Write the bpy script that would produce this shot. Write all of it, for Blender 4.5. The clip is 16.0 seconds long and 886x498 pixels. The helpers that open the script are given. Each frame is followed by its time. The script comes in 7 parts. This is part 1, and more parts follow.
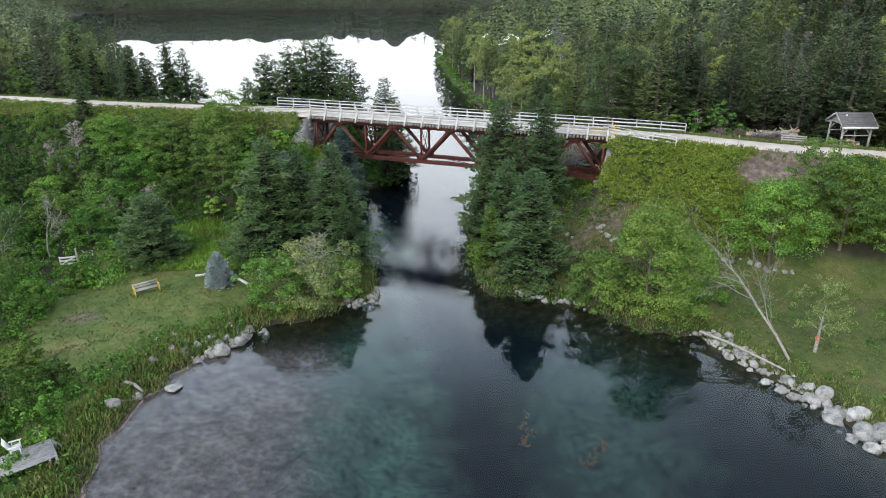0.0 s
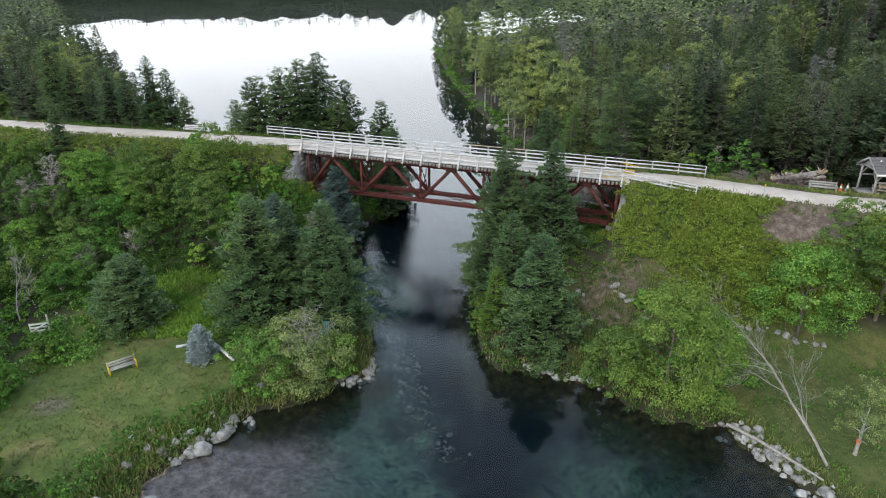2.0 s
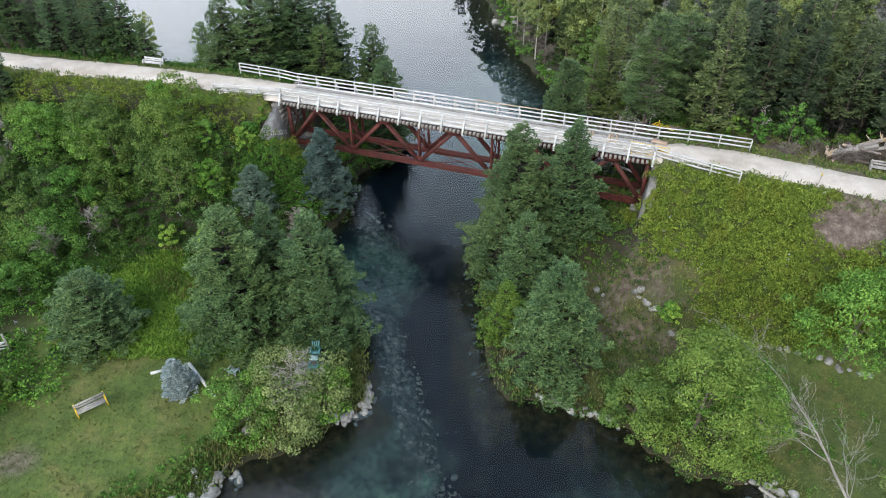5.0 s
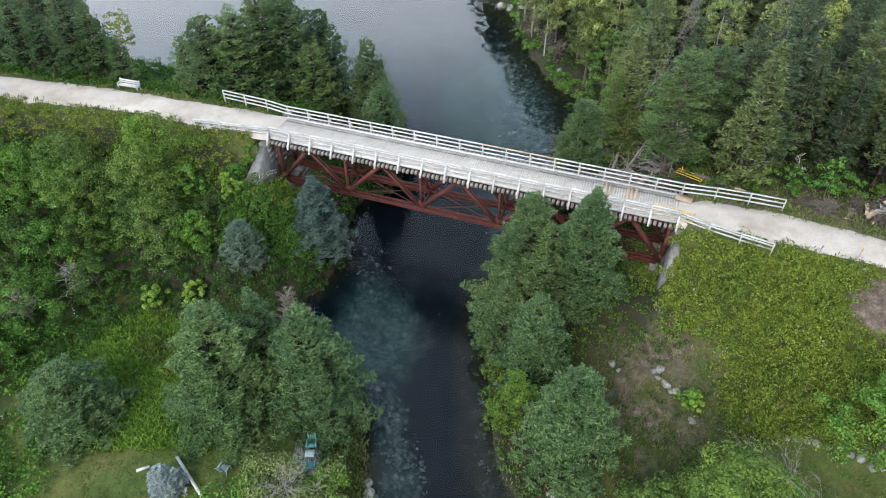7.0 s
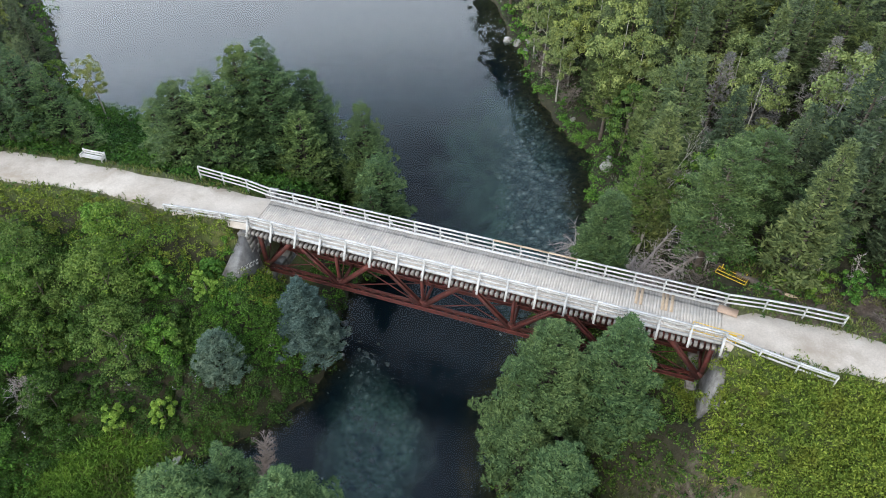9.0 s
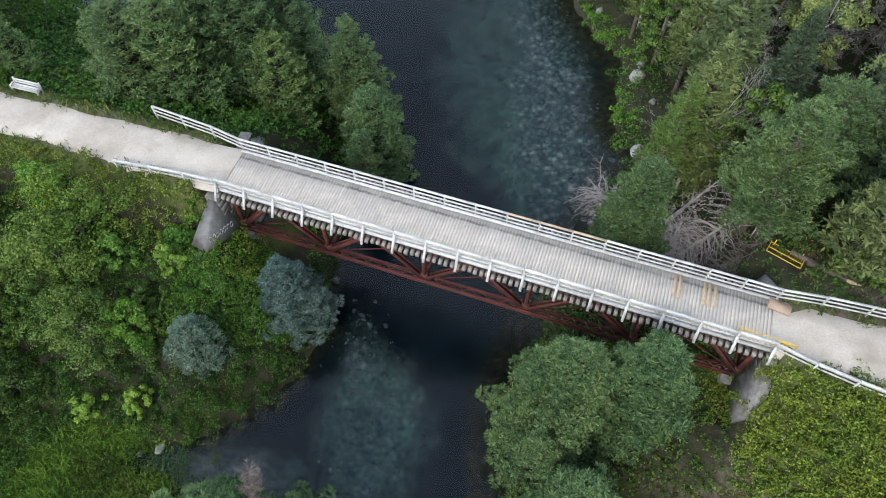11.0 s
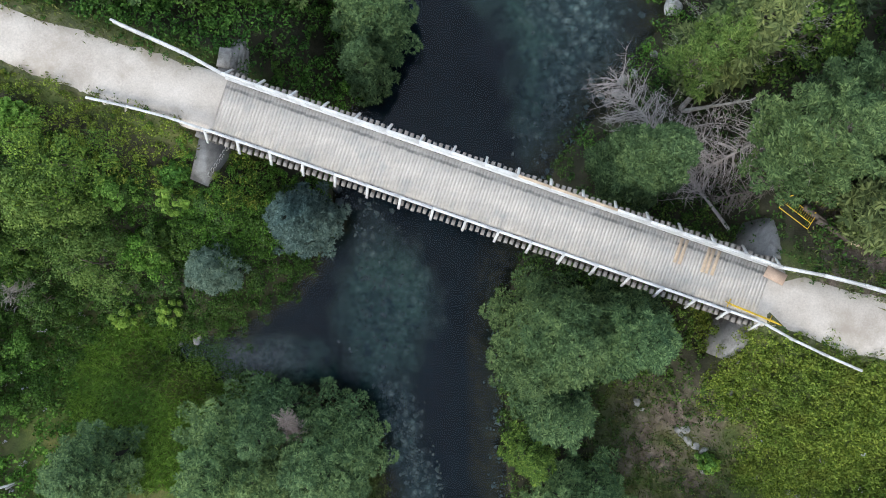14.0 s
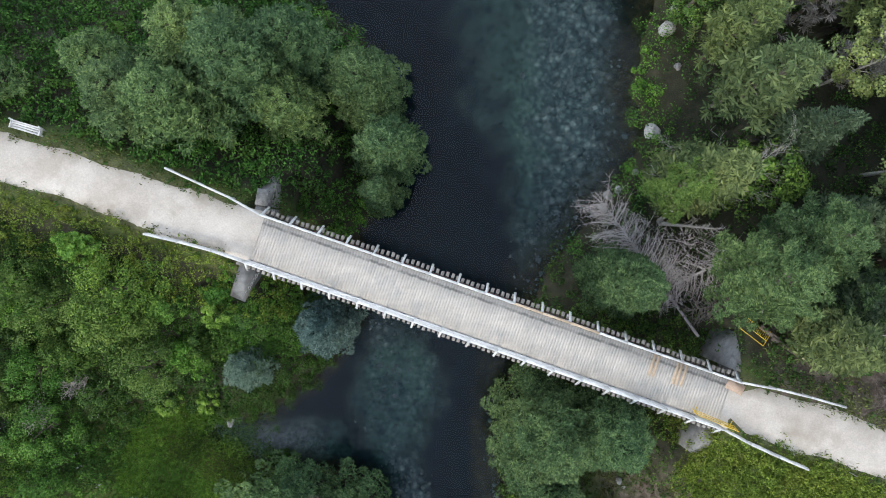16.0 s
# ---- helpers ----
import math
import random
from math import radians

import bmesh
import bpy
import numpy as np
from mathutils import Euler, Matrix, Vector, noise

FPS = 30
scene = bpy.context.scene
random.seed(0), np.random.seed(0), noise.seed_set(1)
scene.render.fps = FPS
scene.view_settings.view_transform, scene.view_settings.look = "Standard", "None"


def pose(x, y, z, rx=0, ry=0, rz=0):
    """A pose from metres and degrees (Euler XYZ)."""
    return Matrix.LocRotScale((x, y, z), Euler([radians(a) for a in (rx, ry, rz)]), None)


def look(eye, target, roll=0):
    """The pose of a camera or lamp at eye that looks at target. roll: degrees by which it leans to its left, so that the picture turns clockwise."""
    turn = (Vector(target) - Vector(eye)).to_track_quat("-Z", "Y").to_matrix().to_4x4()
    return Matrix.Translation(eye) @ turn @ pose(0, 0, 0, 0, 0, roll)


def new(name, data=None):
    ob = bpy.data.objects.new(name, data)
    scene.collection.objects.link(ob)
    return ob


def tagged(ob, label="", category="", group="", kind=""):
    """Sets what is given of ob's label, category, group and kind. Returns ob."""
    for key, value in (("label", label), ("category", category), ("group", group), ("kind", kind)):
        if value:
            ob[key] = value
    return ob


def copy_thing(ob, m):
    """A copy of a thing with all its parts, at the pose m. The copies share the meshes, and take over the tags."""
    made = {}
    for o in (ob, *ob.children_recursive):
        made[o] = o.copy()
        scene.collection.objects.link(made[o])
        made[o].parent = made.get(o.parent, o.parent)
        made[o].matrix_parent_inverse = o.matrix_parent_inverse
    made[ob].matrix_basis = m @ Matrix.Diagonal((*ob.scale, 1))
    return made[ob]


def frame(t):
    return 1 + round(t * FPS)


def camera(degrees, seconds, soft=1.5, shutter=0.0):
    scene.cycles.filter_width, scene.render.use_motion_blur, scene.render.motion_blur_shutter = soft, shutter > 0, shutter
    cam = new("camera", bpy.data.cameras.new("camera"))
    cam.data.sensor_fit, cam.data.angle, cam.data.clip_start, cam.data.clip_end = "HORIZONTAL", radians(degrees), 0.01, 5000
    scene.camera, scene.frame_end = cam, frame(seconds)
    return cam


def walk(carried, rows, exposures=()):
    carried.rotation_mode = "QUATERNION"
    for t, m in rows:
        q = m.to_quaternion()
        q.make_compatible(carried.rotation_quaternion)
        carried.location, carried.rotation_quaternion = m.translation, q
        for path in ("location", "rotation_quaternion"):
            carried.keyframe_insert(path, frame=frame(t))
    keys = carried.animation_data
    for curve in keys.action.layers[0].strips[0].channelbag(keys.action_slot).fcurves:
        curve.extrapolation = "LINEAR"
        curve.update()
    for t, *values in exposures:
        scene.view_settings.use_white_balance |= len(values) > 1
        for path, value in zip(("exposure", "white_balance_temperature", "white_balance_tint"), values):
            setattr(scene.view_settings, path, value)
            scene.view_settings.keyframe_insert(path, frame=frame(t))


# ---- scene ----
cam = camera(66.7, 16.0, soft=1.0)
METRES, EYE, TILT, LEAN, TURN = 88.0, 25.24, -22.5, 0.3, 0.0
ROWS = [
    (0.0, 0.0, 0.0, 0.0, 0.0, 0.0, -0.0),
    (0.5, -0.0003, 0.0125, 0.0202, -0.01, 0.0, 0.01),
    (1.0, -0.001, 0.0256, 0.0408, -0.04, -0.99, 0.01),
    (1.5, -0.0019, 0.0395, 0.0619, -0.07, -1.46, 0.04),
    (2.0, -0.0026, 0.054, 0.0833, -0.1, -2.1, 0.06),
    (2.5, -0.0032, 0.0694, 0.1041, -0.15, -4.7, 0.06),
    (3.0, -0.0039, 0.0856, 0.1262, -0.21, -7.49, 0.09),
    (3.5, -0.0043, 0.1027, 0.1494, -0.23, -9.38, 0.14),
    (4.0, -0.0049, 0.1201, 0.1716, -0.25, -10.79, 0.15),
    (6.5, -0.0084, 0.2179, 0.291, -0.33, -21.53, 0.3),
    (7.0, -0.0091, 0.2399, 0.3159, -0.34, -21.55, 0.32),
    (7.5, -0.0101, 0.2637, 0.3364, -0.39, -21.49, 0.32),
    (8.0, -0.0107, 0.2912, 0.3501, -0.4, -21.46, 0.34),
    (8.5, -0.0117, 0.3205, 0.3627, -0.42, -21.45, 0.37),
    (11.0, -0.0147, 0.4734, 0.43, -0.52, -36.59, 0.49),
    (11.5, -0.0155, 0.5051, 0.4442, -0.55, -41.54, 0.47),
    (12.0, -0.0162, 0.5369, 0.4586, -0.56, -46.67, 0.47),
    (12.5, -0.0166, 0.5685, 0.4772, -0.56, -53.04, 0.48),
    (13.0, -0.0175, 0.5972, 0.5043, -0.58, -59.85, 0.4),
    (13.5, -0.0182, 0.6241, 0.5351, -0.59, -66.86, 0.31),
    (14.0, -0.0177, 0.6482, 0.5645, -0.51, -68.24, 0.38),
    (14.5, -0.0182, 0.67, 0.5934, -0.53, -68.29, 0.38),
    (15.0, -0.0196, 0.6864, 0.6199, -0.57, -68.32, 0.32),
    (15.5, -0.0212, 0.6981, 0.644, -0.52, -68.39, 0.27),
    (16.0, -0.0223, 0.7046, 0.6656, -0.42, -68.38, 0.29),
]
walk(cam, [(t, pose(0, 0, EYE, TILT, LEAN, TURN) @ pose(METRES * x, METRES * y, METRES * z, 90 + pitch, roll, yaw)) for t, x, y, z, yaw, pitch, roll in ROWS],
     exposures=[(0.0, -0.12), (1.0, -0.17), (2.0, -0.32), (3.0, -0.3), (4.0, -0.08), (6.5, 0.03), (8.5, -0.1), (11.0, -0.12), (16.0, -0.1)])

# ---- world, sun ----
SUN_EL, SUN_ROT = radians(43), radians(205)
world = bpy.data.worlds.new("overcast_sky")
scene.world = world
world.use_nodes = True
wn, wl = world.node_tree.nodes, world.node_tree.links
wn.clear()
w_out, w_bg = wn.new("ShaderNodeOutputWorld"), wn.new("ShaderNodeBackground")
w_sky = wn.new("ShaderNodeTexSky")
w_sky.sky_type, w_sky.sun_disc = "NISHITA", False
w_sky.sun_elevation, w_sky.sun_rotation = SUN_EL, SUN_ROT
w_co, w_noise, w_ramp, w_mix = wn.new("ShaderNodeTexCoord"), wn.new("ShaderNodeTexNoise"), wn.new("ShaderNodeValToRGB"), wn.new("ShaderNodeMix")
w_map = wn.new("ShaderNodeMapping")
w_map.inputs["Scale"].default_value = (1, 1, 3)
w_noise.inputs["Scale"].default_value, w_noise.inputs["Detail"].default_value = 2.2, 6
w_ramp.color_ramp.elements[0].position, w_ramp.color_ramp.elements[1].position = 0.25, 0.62
w_ramp.color_ramp.elements[0].color, w_ramp.color_ramp.elements[1].color = (0.86, 0.86, 0.86, 1), (0.97, 0.97, 0.97, 1)
w_mix.data_type = "RGBA"
w_mix.inputs["B"].default_value = (12.2, 12.5, 13.0, 1)
w_bg.inputs["Strength"].default_value = 0.112
w_xyz, w_up, w_mul = wn.new("ShaderNodeSeparateXYZ"), wn.new("ShaderNodeValToRGB"), wn.new("ShaderNodeMix")
w_up.color_ramp.elements[0].position, w_up.color_ramp.elements[1].position = 0.05, 0.95
w_up.color_ramp.elements[0].color, w_up.color_ramp.elements[1].color = (1.65, 1.65, 1.63, 1), (0.57, 0.67, 0.84, 1)
for w_at, w_col in ((0.2, (1.68, 1.7, 1.73)), (0.33, (2.2, 2.3, 2.4)), (0.45, (2.15, 2.4, 2.65)), (0.53, (1.15, 1.42, 1.68)), (0.59, (0.6, 0.72, 0.85)), (0.68, (0.5, 0.6, 0.74))):
    w_up.color_ramp.elements.new(w_at).color = (*w_col, 1)
w_mul.data_type, w_mul.blend_type = "RGBA", "MULTIPLY"
w_mul.inputs["Factor"].default_value = 1
wl.new(w_co.outputs["Generated"], w_xyz.inputs["Vector"])
wl.new(w_xyz.outputs["Z"], w_up.inputs["Fac"])
wl.new(w_up.outputs["Color"], w_mul.inputs["B"])
wl.new(w_mix.outputs["Result"], w_mul.inputs["A"])
wl.new(w_co.outputs["Generated"], w_map.inputs["Vector"])
wl.new(w_map.outputs["Vector"], w_noise.inputs["Vector"])
wl.new(w_noise.outputs["Fac"], w_ramp.inputs["Fac"])
wl.new(w_ramp.outputs["Color"], w_mix.inputs["Factor"])
wl.new(w_sky.outputs["Color"], w_mix.inputs["A"])
w_north, w_side = wn.new("ShaderNodeMath"), wn.new("ShaderNodeVectorMath")
w_north.operation, w_side.operation = "MULTIPLY_ADD", "SCALE"
w_north.inputs[1].default_value, w_north.inputs[2].default_value = 0.3, 0.98
wl.new(w_xyz.outputs["Y"], w_north.inputs[0])
wl.new(w_mul.outputs["Result"], w_side.inputs[0])
w_west = wn.new("ShaderNodeMath")
w_west.operation = "MULTIPLY_ADD"
w_west.inputs[1].default_value = -0.4
wl.new(w_xyz.outputs["X"], w_west.inputs[0])
wl.new(w_north.outputs[0], w_west.inputs[2])
wl.new(w_west.outputs[0], w_side.inputs["Scale"])
wl.new(w_side.outputs[0], w_bg.inputs["Color"])
wl.new(w_bg.outputs["Background"], w_out.inputs["Surface"])
sun = new("sun", bpy.data.lights.new("sun", "SUN"))
sun.data.energy, sun.data.angle, sun.data.color = 2.55, radians(28), (1, 0.93, 0.8)
sun.matrix_world = look((-32, -32, 72), (0, 40, 0))
scene.view_settings.exposure = 0.0


# ---- materials ----
def material(name):
    m = bpy.data.materials.new(name)
    m.use_nodes = True
    return m, m.node_tree.nodes, m.node_tree.links, m.node_tree.nodes["Principled BSDF"]


def ramp(nodes, links, fac, stops):
    r = nodes.new("ShaderNodeValToRGB")
    while len(r.color_ramp.elements) < len(stops):
        r.color_ramp.elements.new(0.5)
    for e, (p, c) in zip(r.color_ramp.elements, stops):
        e.position, e.color = p, (*c, 1)
    links.new(fac, r.inputs["Fac"])
    return r.outputs["Color"]


def noise_fac(nodes, links, scale, detail=5, rough=0.6, vec=None, stretch=None):
    n = nodes.new("ShaderNodeTexNoise")
    n.inputs["Scale"].default_value, n.inputs["Detail"].default_value, n.inputs["Roughness"].default_value = scale, detail, rough
    if vec is None:
        vec = nodes.new("ShaderNodeTexCoord").outputs["Object"]
    if stretch:
        mp = nodes.new("ShaderNodeMapping")
        mp.inputs["Scale"].default_value = stretch
        links.new(vec, mp.inputs["Vector"])
        vec = mp.outputs["Vector"]
    links.new(vec, n.inputs["Vector"])
    return n.outputs["Fac"]


def mix(nodes, links, fac, a, b, kind="MIX"):
    x = nodes.new("ShaderNodeMix")
    x.data_type, x.blend_type = "RGBA", kind
    for key, v in (("Factor", fac), ("A", a), ("B", b)):
        s = x.inputs[key]
        if hasattr(v, "links") or hasattr(v, "is_linked"):
            links.new(v, s)
        elif key == "Factor":
            s.default_value = v
        else:
            s.default_value = (*v, 1)
    return x.outputs["Result"]


def bump(nodes, links, bsdf, fac, strength, dist=0.05):
    b = nodes.new("ShaderNodeBump")
    b.inputs["Strength"].default_value, b.inputs["Distance"].default_value = strength, dist
    links.new(fac, b.inputs["Height"])
    links.new(b.outputs["Normal"], bsdf.inputs["Normal"])


def surface(name, stops, scale=3.0, rough=0.8, metal=0.0, grain=30.0, relief=0.3, stretch=None, vary=0.0, stain=None):
    """Two scales of noise through a ramp, a finer grain, and relief."""
    m, n, l, p = material(name)
    pos = n.new("ShaderNodeNewGeometry").outputs["Position"]
    col = ramp(n, l, noise_fac(n, l, scale, 6, 0.65, pos, stretch), stops)
    fine = noise_fac(n, l, grain, 3, 0.7, pos, stretch)
    col = mix(n, l, 0.35, col, ramp(n, l, fine, [(0.3, (0.55, 0.55, 0.55)), (0.7, (1.25, 1.25, 1.25))]), "MULTIPLY")
    if stain:
        col = mix(n, l, ramp(n, l, noise_fac(n, l, stain[1], 5, 0.7, pos), [(0.5, (0, 0, 0)), (0.68, (1, 1, 1))]), col, stain[0])
    if vary:
        rnd = n.new("ShaderNodeObjectInfo").outputs["Random"]
        v = ramp(n, l, rnd, [(0, (1 - vary,) * 3), (1, (1 + vary,) * 3)])
        col = mix(n, l, 1.0, col, v, "MULTIPLY")
    l.new(col, p.inputs["Base Color"])
    p.inputs["Roughness"].default_value, p.inputs["Metallic"].default_value = rough, metal
    bump(n, l, p, fine, relief, 0.03)
    return m


def foliage(name, dark, mid, light, patch=0.25, patch_col=None, trans=0.06, clump=1.7, tint=0.16):
    """Leaves: each leaf, each plant and each stretch of growth has its own tone."""
    m, n, l, p = material(name)
    dark, mid, light = ((c[0] * 1.0, c[1] * 0.94, c[2] * 1.38) for c in (dark, mid, light))
    geo = n.new("ShaderNodeNewGeometry")
    near = lambda c: tuple(m_ + 0.85 * (c_ - m_) for c_, m_ in zip(c, mid))
    col = ramp(n, l, geo.outputs["Random Per Island"], [(0.0, near(dark)), (0.5, mid), (1.0, near(light))])
    rnd = n.new("ShaderNodeObjectInfo").outputs["Random"]
    col = mix(n, l, 1.0, col, ramp(n, l, rnd, [(0, (1 - 1.1 * tint, 1 - 0.9 * tint, 1 - 0.7 * tint)), (0.5, (1, 1, 1)), (1, (1 + 1.3 * tint, 1 + tint, 1 - 0.2 * tint))]), "MULTIPLY")
    big = noise_fac(n, l, patch, 4, 0.6, geo.outputs["Position"])
    col = mix(n, l, 1.0, col, ramp(n, l, big, [(0.3, (0.7, 0.77, 0.76)), (0.7, (1.28, 1.2, 1.08))]), "MULTIPLY")
    tone = noise_fac(n, l, clump, 2, 0.5, geo.outputs["Position"])
    col = mix(n, l, 1.0, col, ramp(n, l, tone, [(0.36, (0.82, 0.85, 0.84)), (0.64, (1.22, 1.18, 1.12))]), "MULTIPLY")
    if patch_col:
        col = mix(n, l, ramp(n, l, noise_fac(n, l, patch * 2.3, 3, 0.5, geo.outputs["Position"]), [(0.52, (0, 0, 0)), (0.72, (0.8, 0.8, 0.8))]), col, patch_col)
    l.new(col, p.inputs["Base Color"])
    p.inputs["Roughness"].default_value = 0.7
    p.inputs["Specular IOR Level"].default_value = 0.15
    tr, ms = n.new("ShaderNodeBsdfTranslucent"), n.new("ShaderNodeMixShader")
    ms.inputs[0].default_value = trans
    l.new(col, tr.inputs["Color"])
    l.new(p.outputs[0], ms.inputs[1])
    l.new(tr.outputs[0], ms.inputs[2])
    l.new(ms.outputs[0], n["Material Output"].inputs["Surface"])
    return m


def plain(name, col, rough=0.6, vary=0.25, scale=6.0, metal=0.0):
    lo, hi = tuple(c * (1 - vary) for c in col), tuple(c * (1 + vary) for c in col)
    return surface(name, [(0.3, lo), (0.7, hi)], scale, rough, metal, 40, 0.12)


M_SPRUCE = foliage("spruce_needles", (0.025, 0.06, 0.019), (0.078, 0.15, 0.045), (0.17, 0.275, 0.082))
M_BLUE = foliage("blue_spruce_needles", (0.045, 0.085, 0.055), (0.085, 0.145, 0.092), (0.155, 0.235, 0.155), trans=0.05)
M_SILVER = foliage("silver_blue_needles", (0.14, 0.2, 0.17), (0.25, 0.34, 0.29), (0.4, 0.48, 0.43), trans=0.03, clump=4)
M_PINE = foliage("fir_needles", (0.028, 0.058, 0.017), (0.081, 0.146, 0.041), (0.165, 0.255, 0.075))
M_FIR = foliage("forest_fir_needles", (0.03, 0.052, 0.016), (0.086, 0.134, 0.04), (0.155, 0.215, 0.068), tint=0.26)
M_FORESTDARK = foliage("forest_needles", (0.03, 0.052, 0.02), (0.078, 0.12, 0.045), (0.15, 0.21, 0.08), tint=0.3)
M_LEAF = foliage("broad_leaves", (0.038, 0.1, 0.013), (0.105, 0.24, 0.03), (0.22, 0.41, 0.06), tint=0.28)
M_LEAFDARK = foliage("dark_leaves", (0.022, 0.055, 0.012), (0.068, 0.143, 0.023), (0.155, 0.26, 0.043), tint=0.3)
M_LEAFYEL = foliage("yellowing_leaves", (0.04, 0.086, 0.015), (0.096, 0.178, 0.03), (0.175, 0.27, 0.056), 0.35, (0.125, 0.185, 0.038))
M_BIRCH = foliage("birch_leaves", (0.085, 0.125, 0.034), (0.18, 0.25, 0.062), (0.3, 0.38, 0.11), tint=0.2)
M_GREYFIR = foliage("lichen_grey_boughs", (0.09, 0.095, 0.066), (0.18, 0.188, 0.132), (0.3, 0.31, 0.225), tint=0.05)
M_SHRUBW = foliage("slope_shrub_leaves", (0.021, 0.07, 0.01), (0.066, 0.178, 0.022), (0.155, 0.335, 0.045), 0.16, (0.1, 0.18, 0.033), tint=0.26)
# slope shrub green darkened: shade below taller growth is in this colour
M_UNDER = foliage("shade_painted_shrub_leaves", (0.01, 0.033, 0.006), (0.033, 0.09, 0.013), (0.09, 0.2, 0.03), 0.2, (0.046, 0.1, 0.018))
M_SHRUBE = foliage("knotweed_leaves", (0.045, 0.086, 0.012), (0.122, 0.2, 0.025), (0.25, 0.345, 0.05), 0.22, (0.16, 0.18, 0.03), 0.05, 2.4)
M_GRASSB = foliage("grass_blades", (0.06, 0.1, 0.02), (0.11, 0.17, 0.035), (0.2, 0.23, 0.08), 0.3, (0.22, 0.19, 0.08))
M_FLOWER = foliage("pale_flower_heads", (0.4, 0.4, 0.32), (0.55, 0.55, 0.45), (0.7, 0.7, 0.6))
# near-black boughs: the dark gaps of a crown are put into their colour
M_INNER = surface("shade_painted_dead_boughs", [(0.3, (0.012, 0.013, 0.009)), (0.7, (0.026, 0.026, 0.018))], 3, 0.95, 0, 20, 0.3)
M_BARK = surface("grey_brown_bark", [(0.3, (0.07, 0.055, 0.045)), (0.7, (0.17, 0.14, 0.115))], 4, 0.9, 0, 25, 0.6, (1, 1, 0.3))
M_PALEBARK = surface("pale_birch_bark", [(0.3, (0.2, 0.185, 0.165)), (0.6, (0.42, 0.4, 0.37)), (0.8, (0.55, 0.53, 0.5))], 5, 0.85, 0, 20, 0.4, (1, 1, 2.5))
M_DEAD = surface("bleached_deadwood", [(0.3, (0.22, 0.2, 0.185)), (0.7, (0.42, 0.39, 0.36))], 5, 0.9, 0, 30, 0.5)
M_TWIG = surface("dead_brown_twigs", [(0.3, (0.13, 0.105, 0.095)), (0.7, (0.27, 0.23, 0.21))], 3, 0.9, 0, 25, 0.4)
M_ROCK = surface("pale_granite", [(0.25, (0.17, 0.17, 0.17)), (0.55, (0.34, 0.335, 0.325)), (0.8, (0.5, 0.49, 0.47))], 1.9, 0.85, 0, 14, 0.5, None, 0.25, ((0.12, 0.115, 0.09), 2.2))
M_ROCKWET = surface("submerged_stone", [(0.3, (0.09, 0.115, 0.105)), (0.55, (0.2, 0.225, 0.2)), (0.72, (0.42, 0.44, 0.38))], 0.9, 0.7, 0, 9, 0.4, None, 0.0)
M_GRAVEL = surface("pale_gravel", [(0.3, (0.435, 0.38, 0.33)), (0.55, (0.552, 0.495, 0.44)), (0.75, (0.64, 0.58, 0.525))], 0.5, 0.95, 0, 9, 0.5, None, 0.0, ((0.37, 0.315, 0.26), 0.3))
M_PLANK = surface("weathered_deck_boards", [(0.25, (0.503, 0.452, 0.402)), (0.7, (0.62, 0.563, 0.503))], 1.3, 0.9, 0, 18, 0.3, (0.6, 2.2, 1), 0.035, ((0.43, 0.405, 0.375), 0.7))
def edge_streak(m):
    """Dirt gathered along one edge of the deck."""
    n, l = m.node_tree.nodes, m.node_tree.links
    p = n["Principled BSDF"]
    col = p.inputs["Base Color"].links[0].from_socket
    tc, sx = n.new("ShaderNodeTexCoord"), n.new("ShaderNodeSeparateXYZ")
    l.new(tc.outputs["Object"], sx.inputs["Vector"])
    half = n.new("ShaderNodeMath")
    half.operation = "MULTIPLY"
    half.inputs[1].default_value = 0.6
    l.new(sx.outputs["Y"], half.inputs[0])
    band = ramp(n, l, half.outputs[0], [(0.0, (0, 0, 0)), (0.6, (0, 0, 0)), (0.66, (1, 1, 1)), (0.71, (0.9, 0.9, 0.9)), (0.76, (0.15, 0.15, 0.15)), (1.0, (0.1, 0.1, 0.1))])
    pos = n.new("ShaderNodeNewGeometry").outputs["Position"]
    patchy = mix(n, l, 1.0, band, ramp(n, l, noise_fac(n, l, 0.9, 5, 0.7, pos), [(0.36, (0.15, 0.15, 0.15)), (0.56, (1, 1, 1))]), "MULTIPLY")
    l.new(mix(n, l, patchy, col, (0.19, 0.18, 0.165)), p.inputs["Base Color"])


edge_streak(M_PLANK)
M_NEWWOOD = plain("fresh_lumber", (0.5, 0.385, 0.275), 0.75, 0.15)
M_WHITEWOOD = surface("worn_white_paint", [(0.25, (0.42, 0.42, 0.42)), (0.5, (0.62, 0.62, 0.62)), (0.8, (0.72, 0.72, 0.71))], 2.5, 0.7, 0, 22, 0.25, None, 0.1)
M_TIE = surface("creosoted_ties", [(0.3, (0.035, 0.028, 0.024)), (0.7, (0.1, 0.085, 0.075))], 3, 0.9, 0, 20, 0.5, None, 0.25)
M_TIEEND = surface("weathered_tie_ends", [(0.3, (0.19, 0.17, 0.155)), (0.7, (0.36, 0.335, 0.31))], 5, 0.9, 0, 30, 0.4)
M_RED = surface("rusty_oxide_red_steel", [(0.25, (0.05, 0.02, 0.018)), (0.55, (0.125, 0.03, 0.025)), (0.75, (0.2, 0.06, 0.045))], 1.4, 0.75, 0, 12, 0.3, None, 0.1, ((0.055, 0.026, 0.02), 1.5))
M_STONE = surface("abutment_masonry", [(0.25, (0.15, 0.145, 0.14)), (0.6, (0.29, 0.28, 0.27)), (0.8, (0.4, 0.39, 0.375))], 1.4, 0.9, 0, 12, 0.5, None, 0.16, ((0.1, 0.095, 0.085), 1.1))
